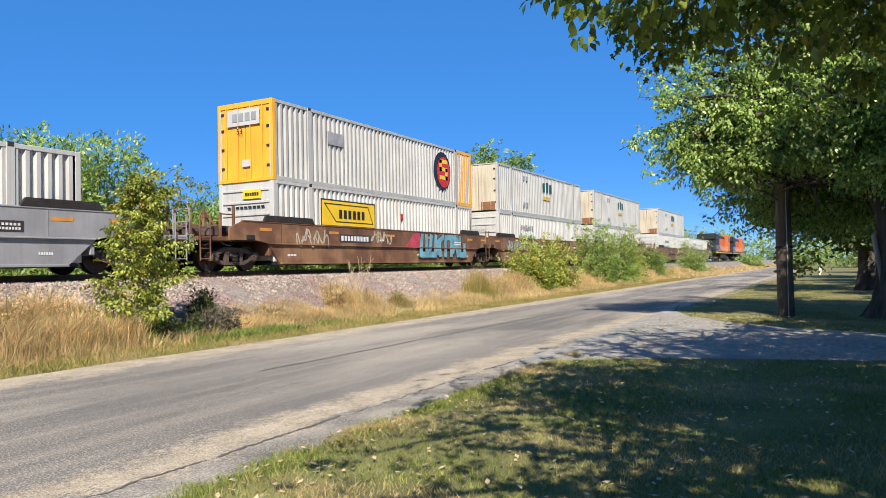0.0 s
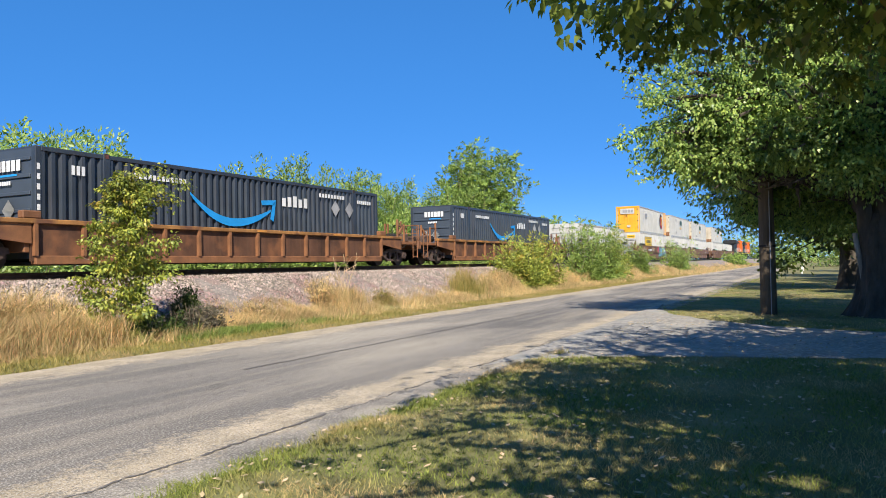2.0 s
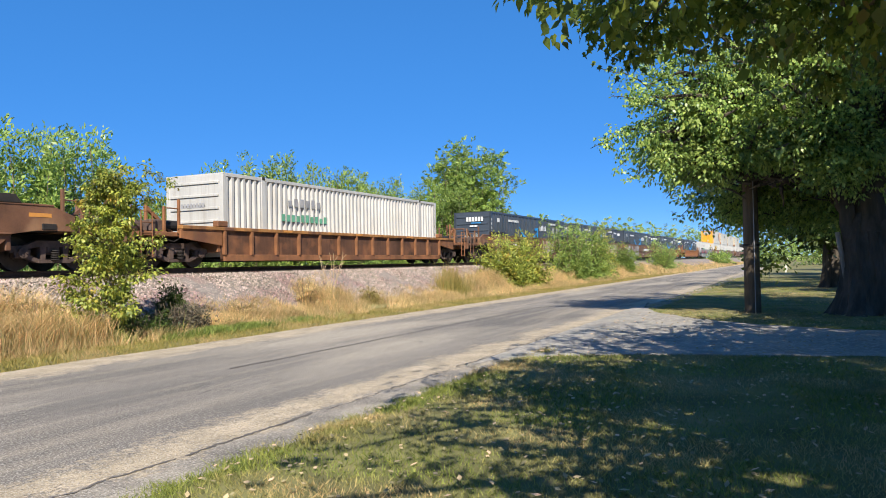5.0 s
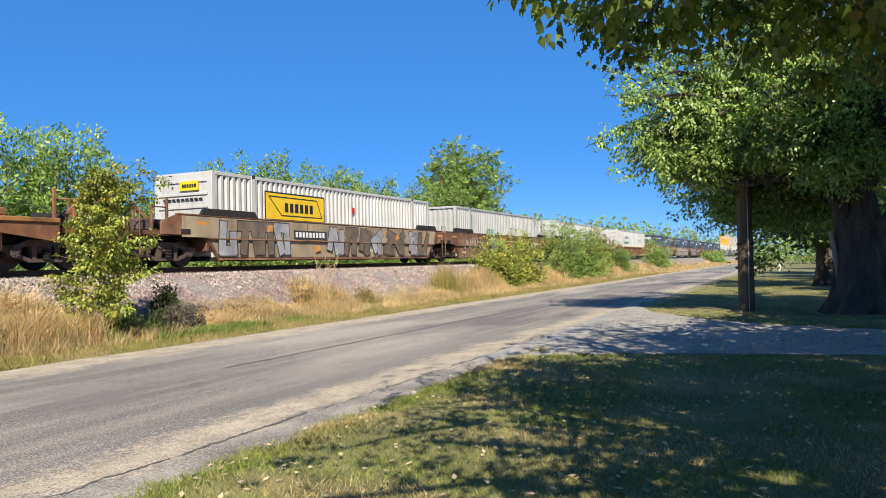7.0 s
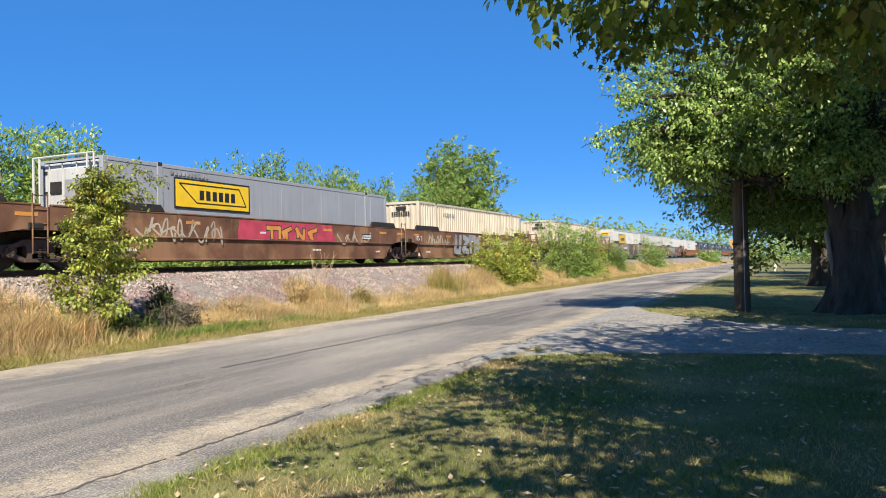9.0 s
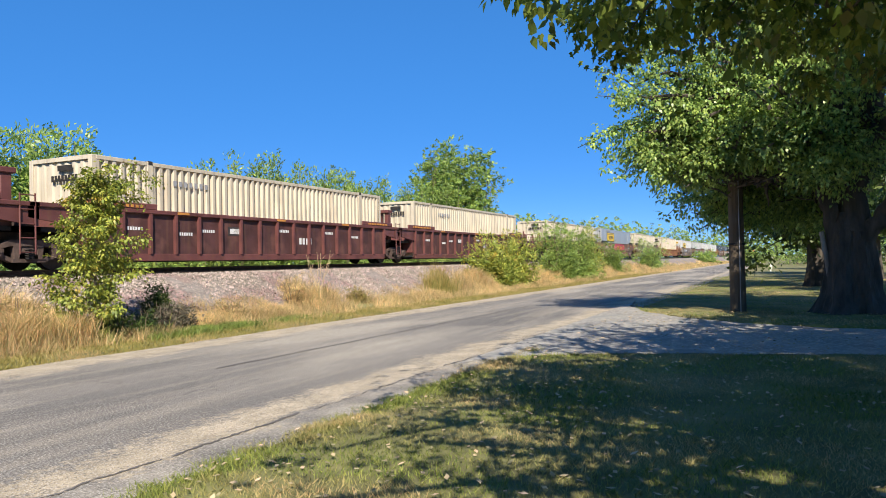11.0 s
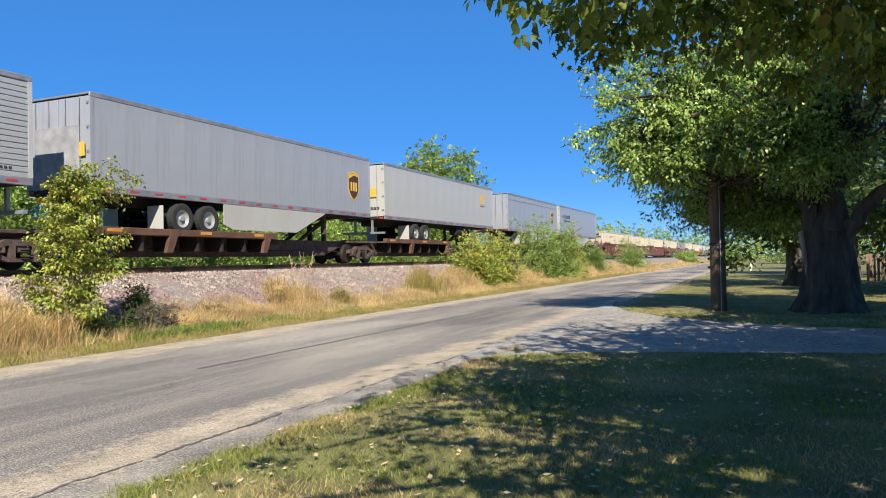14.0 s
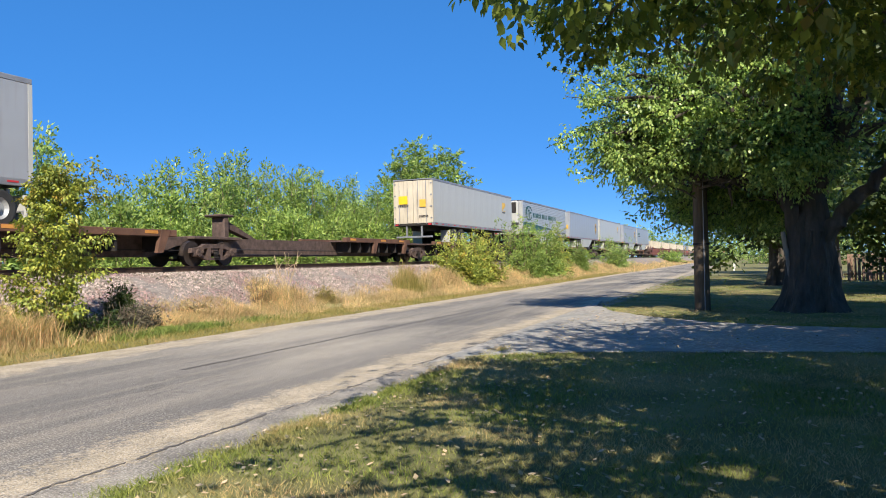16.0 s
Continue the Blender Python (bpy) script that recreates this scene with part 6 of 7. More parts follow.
for k, (p, q, r0, r1) in enumerate((((22.3, -1.65, 2.2), (22.25, -2.0, 6.4), 0.5, 0.26), ((22.15, -1.25, 1.7), (21.95, -0.75, 4.8), 0.24, 0.13), ((22.2, -1.95, 2.0), (21.5, -3.5, 3.9), 0.27, 0.14), ((22.5, -1.4, 2.3), (23.2, -0.4, 4.4), 0.26, 0.12))):
    bm = bmesh.new()
    limb_path(bm, p, q, r0, r1, sag=0.1, k=9, seed=60 + k, seg=18)
    part("stem", bm, "bark", maple)
# added pale stem that stands in for sunlit bark on the trunk's left
bm = bmesh.new()
limb_path(bm, (21.98, -1.1, 0.6), (21.92, -0.93, 2.2), 0.09, 0.06, k=4, seed=8, seg=10)
part("dead_stem", bm, "sunlitbark", maple, "pale stem added as the sunlit edge of the trunk")
# the tree that overhangs the lawn near the viewer
big_tree("leafy maple whose low branches overhang the lawn", 1.0, -5.4, 0.36, 3.6,
         [(4.7, 0.62, 3.55), (4.6, 0.2, 3.8), (5.6, 0.1, 3.75), (6.6, -0.6, 3.9), (3.4, -0.4, 4.1), (7.8, -1.2, 4.1), (8.8, -1.8, 4.2), (3.6, 1.0, 4.7), (2.2, 0.8, 4.6), (1.0, 0.2, 4.5), (4.2, 1.3, 5.1), (0.2, -0.4, 4.4), (3.0, 1.2, 5.3), (4.9, 1.3, 3.7), (5.5, 1.4, 3.85), (6.6, 1.6, 4.2), (5.9, 1.2, 3.95), (4.7, 1.0, 3.65), (5.3, 1.2, 3.75), (6.2, 1.4, 4.1), (5.3, 0.75, 3.95), (5.1, 0.3, 3.95), (6.4, 0.7, 4.25), (7.4, 0.7, 4.5), (6.2, 0.1, 4.2), (7.2, -0.2, 4.4), (8.2, 0.2, 4.7), (9, 0.2, 4.9), (8.4, -0.6, 4.2), (9.6, -0.8, 4.3), (7.6, -0.8, 3.95), (9.4, -1.4, 4.1), (10.6, -1.2, 4.3), (8.8, -1.2, 4.0), (0.7, -1.0, 4.3), (2.0, -0.2, 4.5), (2.8, 0.2, 4.4), (1.5, -1.8, 4.8), (-0.5, -1.5, 4.6), (3.2, -1.0, 4.8), (9.0, 1.0, 5.3), (10.5, 0.4, 5.5), (11.5, -0.7, 5.4), (12, -2.2, 5.5), (8.0, 0.5, 5.3), (10, -1, 5.8), (8.5, -0.2, 7.4), (7.0, 0.0, 7.0), (9.5, -1, 7.8), (8.2, -1.2, 6.3), (7.0, -2.2, 7.4), (9.0, -2.2, 6.9), (6.0, -1.7, 6.7), (10.0, -1.6, 6.6), (9.2, -0.8, 5.9), (7.2, -1.8, 4.6), (5.2, -1.4, 4.6), (9.6, -2.6, 4.4), (3.4, -2.0, 5.6), (6.2, -3.4, 6.0),
          (2.2, -2.4, 6.4), (0.4, -2.6, 6.0), (-2.4, -4, 6), (-2.6, -7.6, 7), (4.6, -7, 7), (8.4, -4.6, 6.4), (2.6, -5.4, 8.4), (6.0, -5.4, 8.0), (0.2, -7.4, 8.2), (4.4, -3.8, 7.6)],
         0.7, 60000, 0.062, "leafmid", 9, sub=6, lifted=0.24, spray=0.22,
         boughs=[(6.05, 1.63, 3.68, 0.09), (6.77, 1.67, 4.02, 0.15), (6.11, 1.43, 3.59, 0.15), (6.12, 1.38, 3.45, 0.11), (6.83, 1.43, 3.84, 0.17), (6.16, 1.23, 3.36, 0.12), (6.18, 1.13, 3.46, 0.18), (6.87, 1.29, 3.5, 0.11), (6.2, 1.09, 3.68, 0.2), (6.21, 0.99, 3.49, 0.18), (6.93, 0.93, 3.83, 0.21), (6.26, 0.63, 3.52, 0.26), (6.29, 0.36, 3.56, 0.26), (7.0, 0.14, 3.55, 0.26), (6.3, -0.09, 3.49, 0.26), (7.0, -0.23, 3.13, 0.22), (6.29, -0.34, 3.28, 0.26), (6.98, -0.64, 3.55, 0.26), (6.95, -0.9, 3.18, 0.34), (6.25, -0.86, 3.39, 0.34)])
# a second tree behind it, out of view, added to shade lawn and driveway
big_tree("unseen tall tree added to shade the lawn", 6.0, -10.5, 0.45, 3.4,
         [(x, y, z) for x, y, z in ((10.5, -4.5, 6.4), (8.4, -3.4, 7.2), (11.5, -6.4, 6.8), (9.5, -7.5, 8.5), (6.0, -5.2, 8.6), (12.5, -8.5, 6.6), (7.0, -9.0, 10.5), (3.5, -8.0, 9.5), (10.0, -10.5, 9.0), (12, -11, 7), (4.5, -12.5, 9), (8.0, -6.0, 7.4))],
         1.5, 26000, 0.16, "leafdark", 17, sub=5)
# a third, mostly out of view; its high crown is added to shade the maple
big_tree("tall tree beside the drive, mostly unseen, added for its shade", 14.5, -9.5, 0.45, 3.4,
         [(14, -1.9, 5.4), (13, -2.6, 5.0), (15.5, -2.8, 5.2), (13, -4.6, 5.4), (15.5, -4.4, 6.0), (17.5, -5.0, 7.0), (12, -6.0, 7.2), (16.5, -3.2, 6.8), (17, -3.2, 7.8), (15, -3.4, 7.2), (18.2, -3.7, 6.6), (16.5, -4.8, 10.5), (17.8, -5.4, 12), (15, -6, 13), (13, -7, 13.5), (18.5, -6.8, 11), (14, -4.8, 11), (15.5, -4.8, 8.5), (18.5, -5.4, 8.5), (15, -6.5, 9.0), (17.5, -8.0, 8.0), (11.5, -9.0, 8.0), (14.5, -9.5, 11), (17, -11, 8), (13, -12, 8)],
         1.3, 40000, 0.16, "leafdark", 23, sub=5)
# trees behind the maple, their shade painted in with the dark leaf colour
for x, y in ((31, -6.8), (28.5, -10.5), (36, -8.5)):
    big_tree("dense green tree behind the maple, leaves coloured dark as in shade", x, y, 0.3, 2.4,
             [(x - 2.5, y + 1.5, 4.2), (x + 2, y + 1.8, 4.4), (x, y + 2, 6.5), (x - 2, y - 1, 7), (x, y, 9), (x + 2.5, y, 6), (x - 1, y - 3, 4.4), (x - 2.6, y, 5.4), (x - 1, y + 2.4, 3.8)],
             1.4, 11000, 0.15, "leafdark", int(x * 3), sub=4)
# lawn trees, given the dark leaf colour to look shaded
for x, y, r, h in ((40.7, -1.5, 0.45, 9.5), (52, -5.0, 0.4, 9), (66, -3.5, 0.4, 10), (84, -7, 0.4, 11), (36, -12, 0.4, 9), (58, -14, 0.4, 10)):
    big_tree("green tree with dark trunk on the lawn, shade put into its leaf colour", x, y, r, 2.8,
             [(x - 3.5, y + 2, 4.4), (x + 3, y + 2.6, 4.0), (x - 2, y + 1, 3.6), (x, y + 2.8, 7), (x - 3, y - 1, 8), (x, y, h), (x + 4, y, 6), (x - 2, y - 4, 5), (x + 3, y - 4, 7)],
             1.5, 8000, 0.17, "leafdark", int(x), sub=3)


def bush(name, label, x, y, w, h, count, leaf, material, seed, stems=7, z0=None, group="bushes by the track", sparse=1.0):
    th = thing(name, label, "bush" if name != "sapling" else "sapling", group)
    z0 = ground_z(y) - 0.05 if z0 is None else z0
    rr = random.Random(seed)
    cs, rs = [], []
    for i in range(stems):
        a = rr.uniform(0, 6.28)
        k = rr.uniform(0.15, 1) * w * 0.5
        tip = Vector((x + k * math.cos(a), y + k * math.sin(a), z0 + h * rr.uniform(0.55, 1.12) * (1 - 0.25 * k / w)))
        bm = bmesh.new()
        base = Vector((x + 0.25 * k * math.cos(a), y + 0.25 * k * math.sin(a), z0))
        limb_path(bm, base, tip, 0.012 * h + 0.005, 0.006, k=4, seed=seed + i)
        part("stem", bm, "twig", th)
        for u in (0.12, 0.3, 0.5, 0.7, 0.88, 1.0):
            cs.append(base.lerp(tip, u) + Vector((rr.gauss(0, 0.12), rr.gauss(0, 0.12), 0)) * w)
            rs.append(w * rr.uniform(0.1, 0.2) * sparse * (1.25 - 0.8 * u))
    sprays("foliage", cs, rs, count, leaf * 1.15, material, th, per=8, reach=leaf * 4, hang=-0.3, out=0.6, shape=NARROW, inner=0.15, squash=1.0, loose=0.4)
    return th


for i in range(14):
    bush("bush", "low leafy green brush behind the track", 5 + i * 3.9 + (i % 3) * 0.5, 24.4 + 0.5 * math.sin(i * 2.1), 5.0, 2.6 + 0.5 * math.sin(i * 1.7), 3200, 0.1, "leafpale" if i % 3 else "leaf", 300 + i, stems=12, sparse=1.2, group="brush behind the track")
for x in (22.3, 24.0):
    bush("bush", "low leafy green brush behind the track", x, 23.6, 2.4, 2.3, 4200, 0.08, "leafpale", int(x * 10), stems=14, sparse=1.4, group="brush behind the track")
bush("bush", "far green roadside thicket", 135, -4, 14, 5, 3000, 0.28, "leaf", 74, stems=12, sparse=1.4)
bush("bush", "far green roadside thicket", 110, -9, 12, 5, 3000, 0.26, "leafdark", 75, stems=12, sparse=1.4)

for i, (x, y, w, h) in enumerate(((7.0, 14.2, 1.0, 0.95), (8.6, 14.4, 1.3, 1.1), (9.7, 14.0, 1.1, 1.0), (10.8, 14.2, 0.9, 0.8), (5.8, 14.3, 1.1, 0.9), (19.8, 14.6, 0.9, 1.1), (23.5, 14.4, 1.0, 0.6), (16.5, 14.3, 1.3, 0.55))):
    bush("bush", "bushy straw-coloured weed among the dry grass", x, y, w, h, 4200, 0.03, "straw" if i % 3 else "verge", 330 + i, stems=12, sparse=1.2, group="weeds in the verge")

# saplings and bushes between the road and the track
sap = thing("sapling", "slender sapling with yellowing green leaves in the verge", "sapling")
rs_ = random.Random(41)
bm = bmesh.new()
limb_path(bm, (11.75, 14.3, -0.1), (12.1, 14.3, 3.75), 0.05, 0.012, k=6, seed=2)
part("trunk", bm, "twig", sap)
cs, rs = [], []
for i in range(34):
    z = 0.3 + 3.2 * i / 33
    a = i * 2.4
    reach = (0.5 + 0.45 * math.sin(math.pi * min(1, z / 3.2))) * rs_.uniform(0.5, 1.15)
    p0 = Vector((11.75 + 0.09 * z, 14.3, z))
    p1 = p0 + Vector((reach * math.cos(a), reach * math.sin(a), 0.25))
    bm = bmesh.new()
    limb_path(bm, p0, p1, 0.014, 0.005, k=3, seed=i)
    part("branch", bm, "twig", sap)
    for u in (0.45, 0.75, 1.0):
        cs.append(p0.lerp(p1, u)), rs.append(rs_.uniform(0.1, 0.22))
for p1 in ((12.95, 14.0, 3.95), (12.35, 14.2, 4.0), (13.3, 14.0, 3.75), (11.6, 14.1, 3.6), (13.0, 13.9, 3.3)):
    bm = bmesh.new()
    limb_path(bm, (12.0, 14.3, 3.1), p1, 0.012, 0.004, k=3, seed=5)
    part("branch", bm, "twig", sap)
    cs.append(Vector(p1)), rs.append(0.16)
    cs.append(Vector((12.0, 14.3, 3.1)).lerp(Vector(p1), 0.6)), rs.append(0.14)
sprays("foliage", cs, rs, 12600, 0.054, "sapleaf", sap, per=9, reach=0.24, hang=0.15, out=0.15, shape=BROAD, inner=0.1, squash=0.35)
sap.matrix_basis = Matrix.Translation((0, 0, 0.11)) @ Matrix.Scale(0.93, 4)
bush("bush", "small dense dark evergreen bush", 13.75, 14.3, 0.75, 0.95, 7000, 0.04, "leafdark", 42, stems=16, z0=0.12, sparse=1.2)
for x, y, w, h, k in ((12.9, 13.3, 1.0, 0.62, 43), (12.2, 13.2, 1.1, 0.55, 44), (13.7, 13.6, 0.9, 0.5, 45), (11.6, 13.5, 0.9, 0.5, 46)):
    bush("bush", "low tangle of grey twigs and dull leaves", x, y, w, h * 1.25, 3600, 0.036, "dulltwig" if k % 2 else "leafdark", k, stems=26, z0=0.0, sparse=1.1)
for x, y, w, h, m, s in ((38.0, 14.7, 2.4, 2.2, "leafyel", 51), (40.8, 14.5, 2.6, 2.5, "leafyel", 50), (50.5, 14.4, 3.4, 3.5, "leafpale", 52), (55.5, 14.5, 3.2, 3.4, "leafpale", 53), (59.5, 14.9, 3.0, 3.0, "leafyel", 54),
                         (70, 14.9, 2.6, 2.2, "leafpale", 57), (90, 14.6, 4.6, 3.2, "leaf", 56)):
    bush("bush", "wild roadside bush with green and yellowing leaves", x, y, w * 1.1, h * 1.22, 10000, 0.088, m, s, stems=20, sparse=1.3)
for x, y, w, h, s in ((205, 8, 10, 3, 71), (160, 15.0, 6, 2.0, 72), (240, 2, 14, 5, 73)):
    bush("bush", "far green roadside thicket", x, y, w, h, 2500, 0.25, "leaf", s, stems=12, sparse=1.4)


def stand(x, y, w, h, count, leaf, material, seed, label, full=False, stems=13):
    """An upright tree or tall thicket behind the track."""
    th = thing("tree", label, "tree", "trees behind the track")
    rr = random.Random(seed)
    cs, rs = [], []
    for i in range(stems):
        a, k = i * 2.4 + rr.uniform(-0.4, 0.4), math.sqrt((i + 0.3) / stems) * w * 0.5
        base = Vector((x + 0.35 * k * math.cos(a), y + 0.35 * k * math.sin(a), 0.1))
        top = math.sqrt(max(0.1, 1 - (1.5 * k / w) ** 2)) if full else 1 - 0.3 * k / w
        tip = Vector((x + k * math.cos(a), y + k * math.sin(a), h * (rr.uniform(0.9, 1.0) if full else rr.uniform(0.76, 1.04)) * top))
        bm = bmesh.new()
        limb_path(bm, base, tip, 0.009 * h, 0.012, k=4, seed=seed + i)
        part("stem", bm, "twig", th)
        for j in range(8):
            u = 0.2 + 0.8 * j / 7
            cs.append(base.lerp(tip, u) + Vector((rr.gauss(0, 0.04), rr.gauss(0, 0.04), 0)) * w)
            rs.append(w * ((0.17 if full else 0.225 - 0.1 * u) * rr.uniform(0.75, 1.15)) + 0.12)
    sprays("crown", cs, [(0.85 if full else 0.64) * r for r in rs], count, leaf, material, th, per=10, reach=0.03 * w + (0.2 if full else 0.36), hang=0.0 if full else -0.9, out=0.75, shape=NARROW, inner=0.1, squash=0.9 if full else 1.6, loose=0.4, power=0.7)
    return th


for i, (x, y, w, h) in enumerate(((15, 27, 5, 6.4), (18.2, 28, 4.5, 7.2), (20.6, 27, 4.2, 7.6), (25.6, 26.5, 4, 4.9), (29, 27, 4.2, 6.5), (33, 27.5, 4.5, 7.4), (36.4, 28, 4.5, 8.0), (40.5, 28, 4.6, 8.0), (44.5, 28.5, 4.6, 7.8), (48.5, 28.5, 4.6, 8.0),
                                  (52, 28.5, 4.6, 8.0), (55.5, 28.5, 4.6, 8.3), (59, 28, 5, 8.4), (69, 30, 6, 9.0), (76, 31, 6, 9), (10, 27, 5, 6), (5, 27, 5, 6), (37.5, 25.6, 4, 4.9), (32, 25.2, 4, 4.2), (42, 25.6, 4, 5.0), (47, 25.8, 4, 5.2), (27.5, 25, 4, 3.9), (23.2, 25.4, 3.6, 3.6))):
    stand(x, y, w, h, 12000, 0.125, "leaf" if i in (1, 2, 5, 9) else "leafpale", 100 + i, "feathery pale green thicket behind the track")
stand(65.5, 28, 8.0, 13.2, 26000, 0.19, "leafpale", 130, "tall full green tree behind the track", full=True, stems=18)
stand(60.6, 28.5, 4.6, 12.6, 14000, 0.17, "leafpale", 131, "slim upright green tree behind the track", full=True)
for i, (x, y, w, h) in enumerate(((120, 38, 14, 8.5), (150, 42, 14, 9), (175, 40, 16, 11), (215, 42, 20, 12), (270, 45, 22, 12), (330, 42, 26, 14), (400, 30, 30, 15), (430, 8, 40, 14), (420, -25, 44, 14), (460, -60, 44, 15), (100, 34, 10, 8.5))):
    stand(x, y, w, h, 5000, 0.014 * w + 0.14, "leaf", 150 + i, "distant round green tree on the horizon", full=True, stems=16)


def blades(name, xy, zf, h0, h1, w, material, lean=0.35, label="", category="grass", bent=False):
    n = len(xy)
    base = np.column_stack([xy, [zf(y) for y in xy[:, 1]]])
    a = RNG.uniform(0, 6.28, n)
    d = np.column_stack([np.cos(a), np.sin(a), np.zeros(n)])
    h = RNG.uniform(h0, h1, n)
    if bent:
        h *= np.array([0.72 + 0.6 * noise.noise((x * 0.9, y * 1.4, 4.0)) for x, y in xy])
        h = np.maximum(h, 0.12)
    ln = RNG.normal(size=(n, 2)) * lean
    tip = base + np.column_stack([ln * h[:, None], h])
    hw = d * (w * 0.5 * RNG.uniform(0.6, 1.3, n))[:, None]
    if bent:
        mid = base + np.column_stack([ln * h[:, None] * 0.3, h * 0.6])
        co = np.concatenate([np.stack([base - hw, base + hw, mid + hw * 0.8, mid - hw * 0.8], 1), np.stack([mid - hw * 0.8, mid + hw * 0.8, tip + hw * 0.2, tip - hw * 0.2], 1)])
    else:
        co = np.stack([base - hw, base + hw, tip + hw * 0.15, tip - hw * 0.15], 1)
    ob = new(name, polys(name, co, material))
    return tagged(ob, label, category, kind="stuff")


def scatter(n, x0, x1, y0, y1, power=1.0):
    return np.column_stack([x0 + (x1 - x0) * RNG.random(n) ** power, RNG.uniform(y0, y1, n)])


def tufts(n, each, x0, x1, y0, y1, spread=0.24):
    c = scatter(n, x0, x1, y0, y1)
    return np.repeat(c, each, axis=0) + RNG.normal(size=(n * each, 2)) * spread


def in_drive(p):
    inside = np.zeros(len(p), bool)
    k = len(drive)
    for i in range(k):
        (xa, ya), (xb, yb) = drive[i], drive[(i + 1) % k]
        cross = ((ya > p[:, 1]) != (yb > p[:, 1])) & (p[:, 0] < (xb - xa) * (p[:, 1] - ya) / (yb - ya + 1e-9) + xa)
        inside ^= cross
    return inside


lawn = np.concatenate([scatter(185000, 3.0, 18, -6, 4.05, 1.3), scatter(30000, -4.0, 3.0, -6, 4.05)])
lawn = lawn[~in_drive(lawn)]
blades("lawn_grass", lawn, lambda y: 0.02, 0.025, 0.058, 0.01, "blade", 0.7, "short mown lawn grass with straw patches")
blades("lawn_fringe", tufts(170, 45, 3.2, 13, 3.95, 4.28, 0.07), ground_z, 0.03, 0.08, 0.01, "blade", 0.7, "ragged grass creeping over the gravel edge")
lawn2 = scatter(60000, 17.0, 60, -10, 4.6, 1.7)
lawn2 = lawn2[~in_drive(lawn2)]
blades("lawn_grass", lawn2, lambda y: 0.02, 0.025, 0.06, 0.022, "blade", 0.7, "short mown lawn grass under the trees")
blades("verge_grass", scatter(70000, 3, 90, 11.4, 13.4, 1.5), ground_z, 0.03, 0.1, 0.02, "verge", 0.7, "mown yellowing verge grass beside the road")
blades("tall_dry_grass", np.concatenate([tufts(75, 420, 3.5, 10.9, 13.3, 14.8, 0.2), tufts(30, 160, 3.5, 11.2, 12.95, 13.4, 0.16)]), ground_z, 0.45, 1.1, 0.014, "straw", 0.42, "tall straw-coloured dry grass by the ballast", bent=True)
blades("dry_grass", np.concatenate([tufts(60, 200, 14.2, 20, 13.4, 15.2, 0.2), tufts(60, 60, 3.5, 13, 12.6, 13.0, 0.2), tufts(150, 60, 14, 60, 12.6, 13.6), tufts(210, 220, 20, 75, 13.4, 15.1)]), ground_z, 0.1, 0.36, 0.014, "straw", 0.6, "low straw-coloured dry grass by the ballast")
blades("tall_weeds", np.concatenate([tufts(11, 420, 20.3, 22.0, 14.2, 15.1, 0.2), tufts(30, 320, 32.5, 37, 14.2, 15.2), tufts(45, 260, 42, 50, 14.0, 15.2), tufts(45, 260, 60, 88, 14.2, 15.2)]), ground_z, 0.35, 1.0, 0.013, "straw", 0.28, "standing clumps of dry tawny weeds", "weeds", bent=True)
blades("dry_grass", tufts(260, 60, 70, 200, 11.6, 15.6, 0.5), ground_z, 0.15, 0.5, 0.06, "straw", 0.5, "far low straw-coloured grass along the road")
blades("green_undergrowth", np.concatenate([tufts(34, 90, 3.5, 11.4, 13.2, 14.7), tufts(16, 120, 10.2, 12.4, 13.0, 14.0)]), ground_z, 0.15, 0.6, 0.016, "blade", 0.4, "green weeds growing through the dry grass", "weeds", bent=True)
blades("tall_green_reeds", tufts(9, 260, 30.2, 32.2, 14.0, 14.8, 0.2), ground_z, 0.7, 1.6, 0.016, "verge", 0.22, "tall green reeds in the verge", "reeds", bent=True)
blades("weeds", np.concatenate([tufts(70, 80, 11.8, 15.4, 12.4, 13.1, 0.13), tufts(14, 50, 15.6, 19, 12.6, 13.1, 0.14)]), ground_z, 0.06, 0.2, 0.022, "lush", 0.6, "low lush green weeds beside the road", "weeds")
blades("far_grass", scatter(30000, 5, 100, 22.8, 27), ground_z, 0.2, 0.7, 0.03, "blade", 0.3, "rough green grass behind the track")

# fallen leaves on the lawn
k = 3600
q = scatter(k, 3.2, 22, -5, 4.2, 1.2)
q = np.column_stack([q, RNG.uniform(0.05, 0.085, k)])
a = RNG.uniform(0, 6.28, k)
u = np.column_stack([np.cos(a), np.sin(a), RNG.uniform(-0.4, 0.4, k)]) * RNG.uniform(0.015, 0.042, k)[:, None]
w = np.column_stack([-np.sin(a), np.cos(a), RNG.uniform(-0.3, 0.3, k)]) * 0.02
tagged(new("fallen_leaves", polys("fallen_leaves", np.stack([q - u, q - w, q + u, q + w], 1), "fallen")), "dry curled brown leaves scattered on the lawn", "leaves", kind="stuff")

# loose stones on the ballast bank
n = 72000
p = np.column_stack([6 + 70 * RNG.random(n) ** 1.4, RNG.uniform(14.6, 17.4, n)])
p = np.column_stack([p, np.interp(p[:, 1], [q[0] for q in prof], [q[1] for q in prof])])
r = RNG.uniform(0.016, 0.044, n)[:, None, None]
corner = np.array([(1, 0, 0), (-0.5, 0.87, 0), (-0.5, -0.87, 0), (0, 0, 1.1)])
spin = RNG.normal(size=(n, 4, 3)) * 0.45
tet = p[:, None, :] + (corner + spin) * r
faces = np.concatenate([tet[:, [0, 1, 3, 3]], tet[:, [1, 2, 3, 3]], tet[:, [2, 0, 3, 3]]])
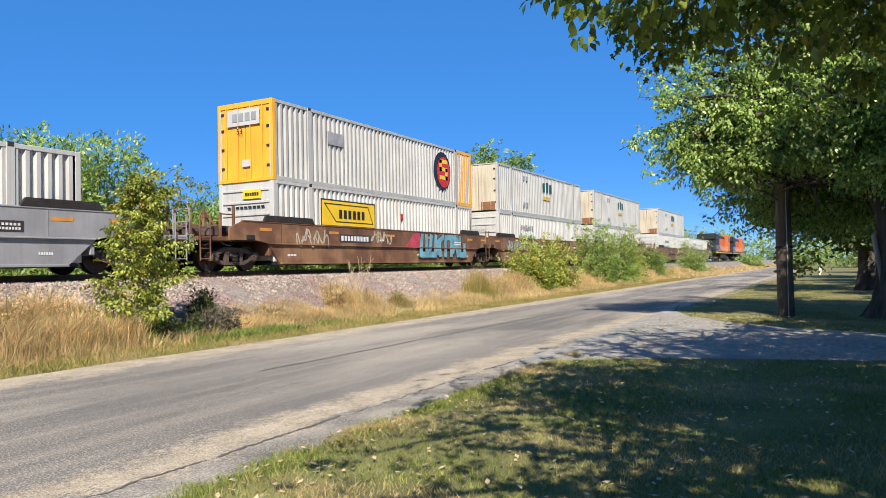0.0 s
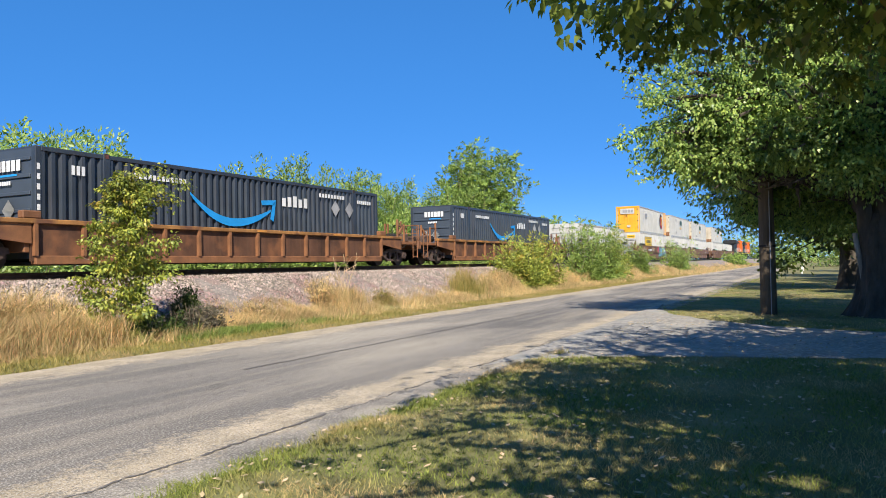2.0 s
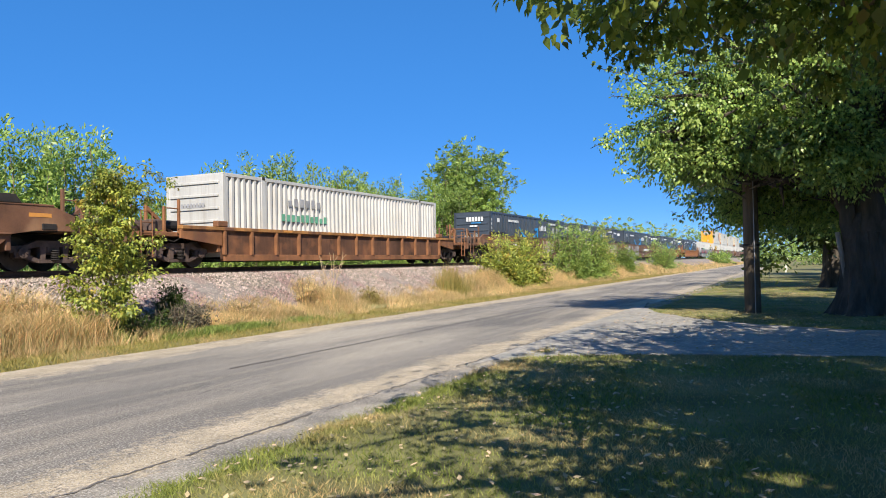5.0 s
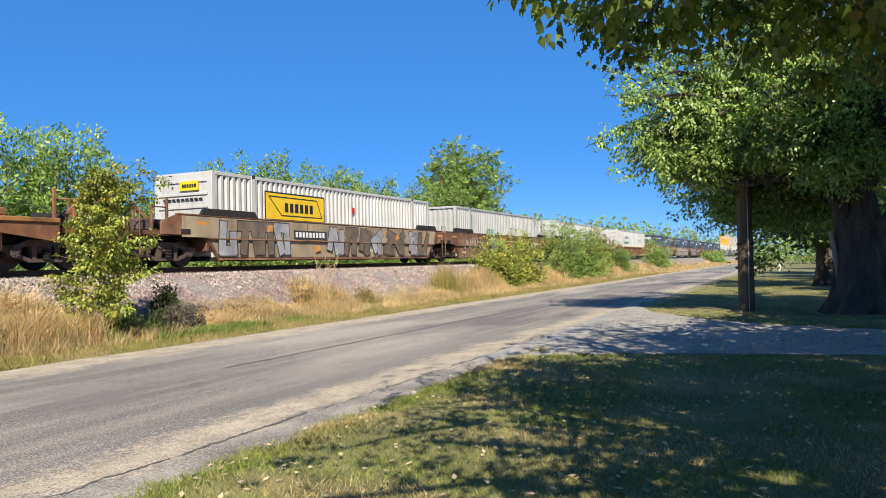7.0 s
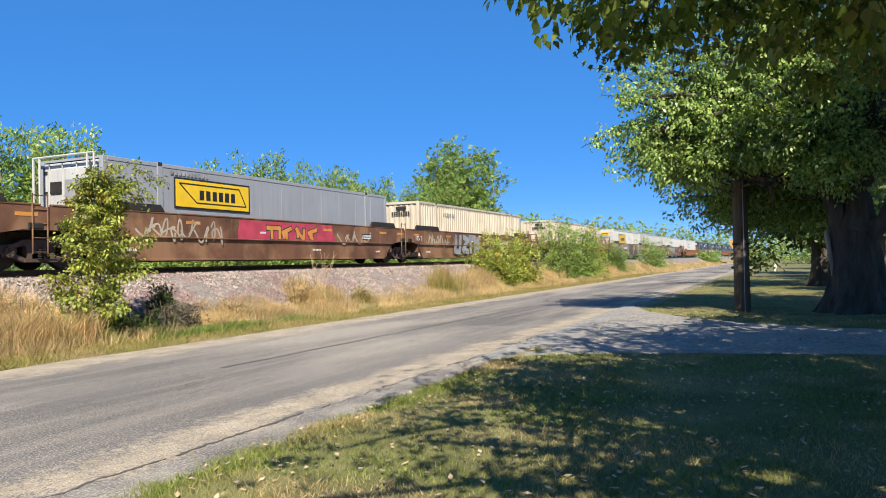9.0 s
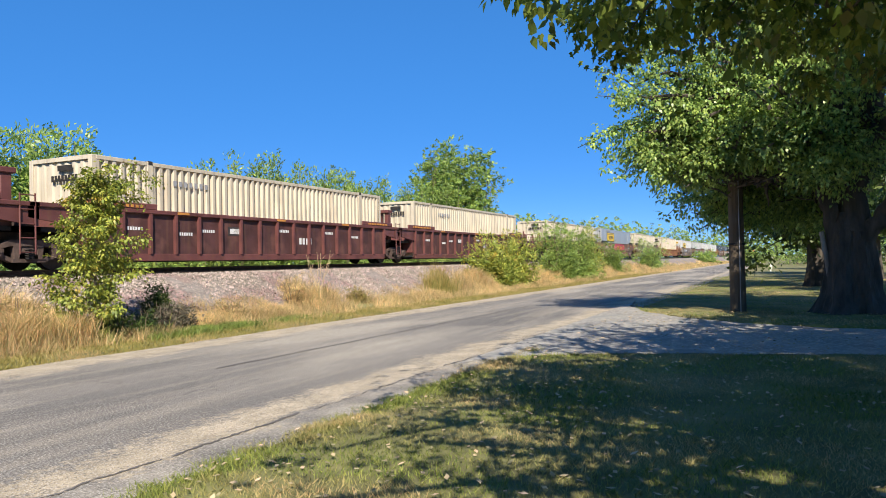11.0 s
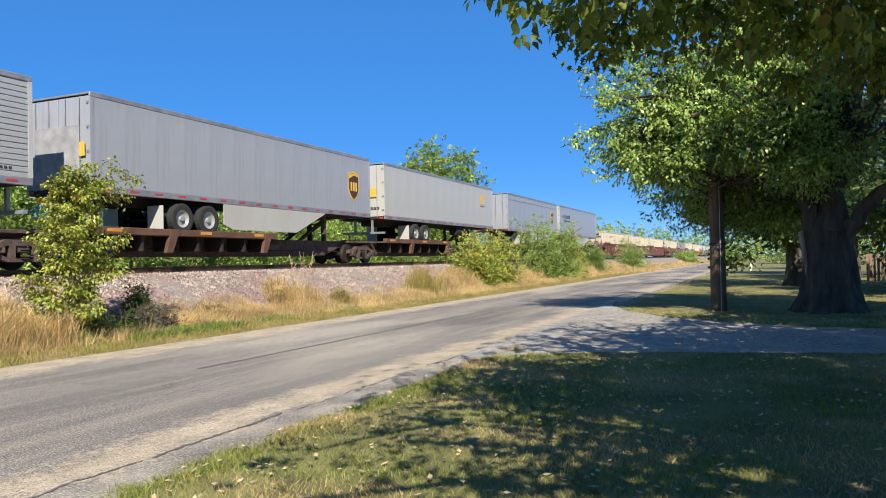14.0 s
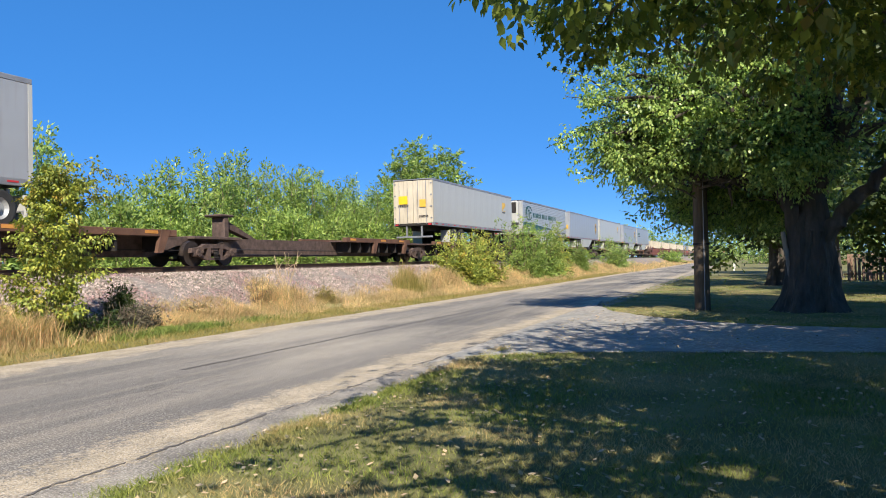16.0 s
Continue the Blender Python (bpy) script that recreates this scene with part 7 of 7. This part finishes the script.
me = bpy.data.meshes.new("ballast_stones")
me.vertices.add(4 * n)
me.vertices.foreach_set("co", tet.astype(np.float32).ravel())
tri = (np.arange(n)[:, None, None] * 4 + np.array([(0, 1, 3), (1, 2, 3), (2, 0, 3)])).astype(np.int32)
me.loops.add(9 * n)
me.loops.foreach_set("vertex_index", tri.ravel())
me.polygons.add(3 * n)
me.polygons.foreach_set("loop_start", np.arange(0, 9 * n, 3, dtype=np.int32))
me.update(calc_edges=True)
me.materials.append(M["stone"])
tagged(new("ballast_stones", me), "loose pinkish grey ballast stones", "gravel", kind="stuff")

# utility pole
pole = thing("utility_pole", "weathered brown wooden utility pole on the lawn", "pole")
part("shaft", tube(bmesh.new(), (22.5, 1.2, -0.1), (22.5, 1.2, 6.4), 0.22, 0.18, seg=16), "pole", pole)
part("ground_wire", tube(bmesh.new(), (22.26, 1.12, 0.0), (22.3, 1.1, 6.0), 0.015, seg=6), "alu", pole)
part("band", tube(bmesh.new(), (22.5, 1.2, 1.9), (22.5, 1.2, 1.96), 0.232, 0.232, seg=16), "dark", pole)

# fence and small posts far along the lawn
fence = thing("fence", "weathered brown board fence across the lawn", "fence")
plank = finish(B(-0.07, 0.07, -0.012, 0.012, 0, 1.45, bevel=0.006), "board", "fence")
for i in range(60):
    share("board", plank, fence, 46 + 0.3 * math.sin(i), -5.2 - i * 0.17, 0.05, 90)
for z in (0.35, 1.15):
    part("rail", B(46.4, 46.5, -15.5, -5.0, z, z + 0.09), "fence", fence)
for x, y in ((78, 1.1), (92, 1.2)):
    mb = thing("mailbox", "pale mailbox on a wooden post", "mailbox")
    part("post", B(x, x + 0.14, y, y + 0.14, 0, 1.1, bevel=0.01), "whitewood", mb)
    bm = bmesh.new()
    box(bm, x - 0.2, x + 0.35, y - 0.1, y + 0.25, 1.1, 1.32, bevel=0.03)
    part("box", bm, "whitewood", mb)

# a dead, branching weed on the bank
weed = thing("dead_weed", "bare pale branching dead weed by the ballast", "weed")
rw = random.Random(3)
for i in range(9):
    a = rw.uniform(0, 6.28)
    bm = bmesh.new()
    tip = Vector((21.6 + 0.45 * math.cos(a), 14.8 + 0.4 * math.sin(a), rw.uniform(1.3, 2.1)))
    limb_path(bm, (21.6, 14.8, 0.3), tip, 0.014, 0.006, k=4, seed=i)
    for k in range(3):
        q0 = Vector((21.6, 14.8, 0.3)).lerp(tip, 0.5 + 0.15 * k)
        limb_path(bm, q0, q0 + Vector((rw.gauss(0, 0.15), rw.gauss(0, 0.15), 0.25)), 0.007, 0.004, k=2, seed=k)
    part("stalk", bm, "fallen", weed)


def motions():
    """The whole train rolls past at one steady speed."""
    for ob, x0 in MOVING:
        walk(ob, [(t, place(ob, x0, t)) for t in (0, 4, 8, 12, 16)])


motions()
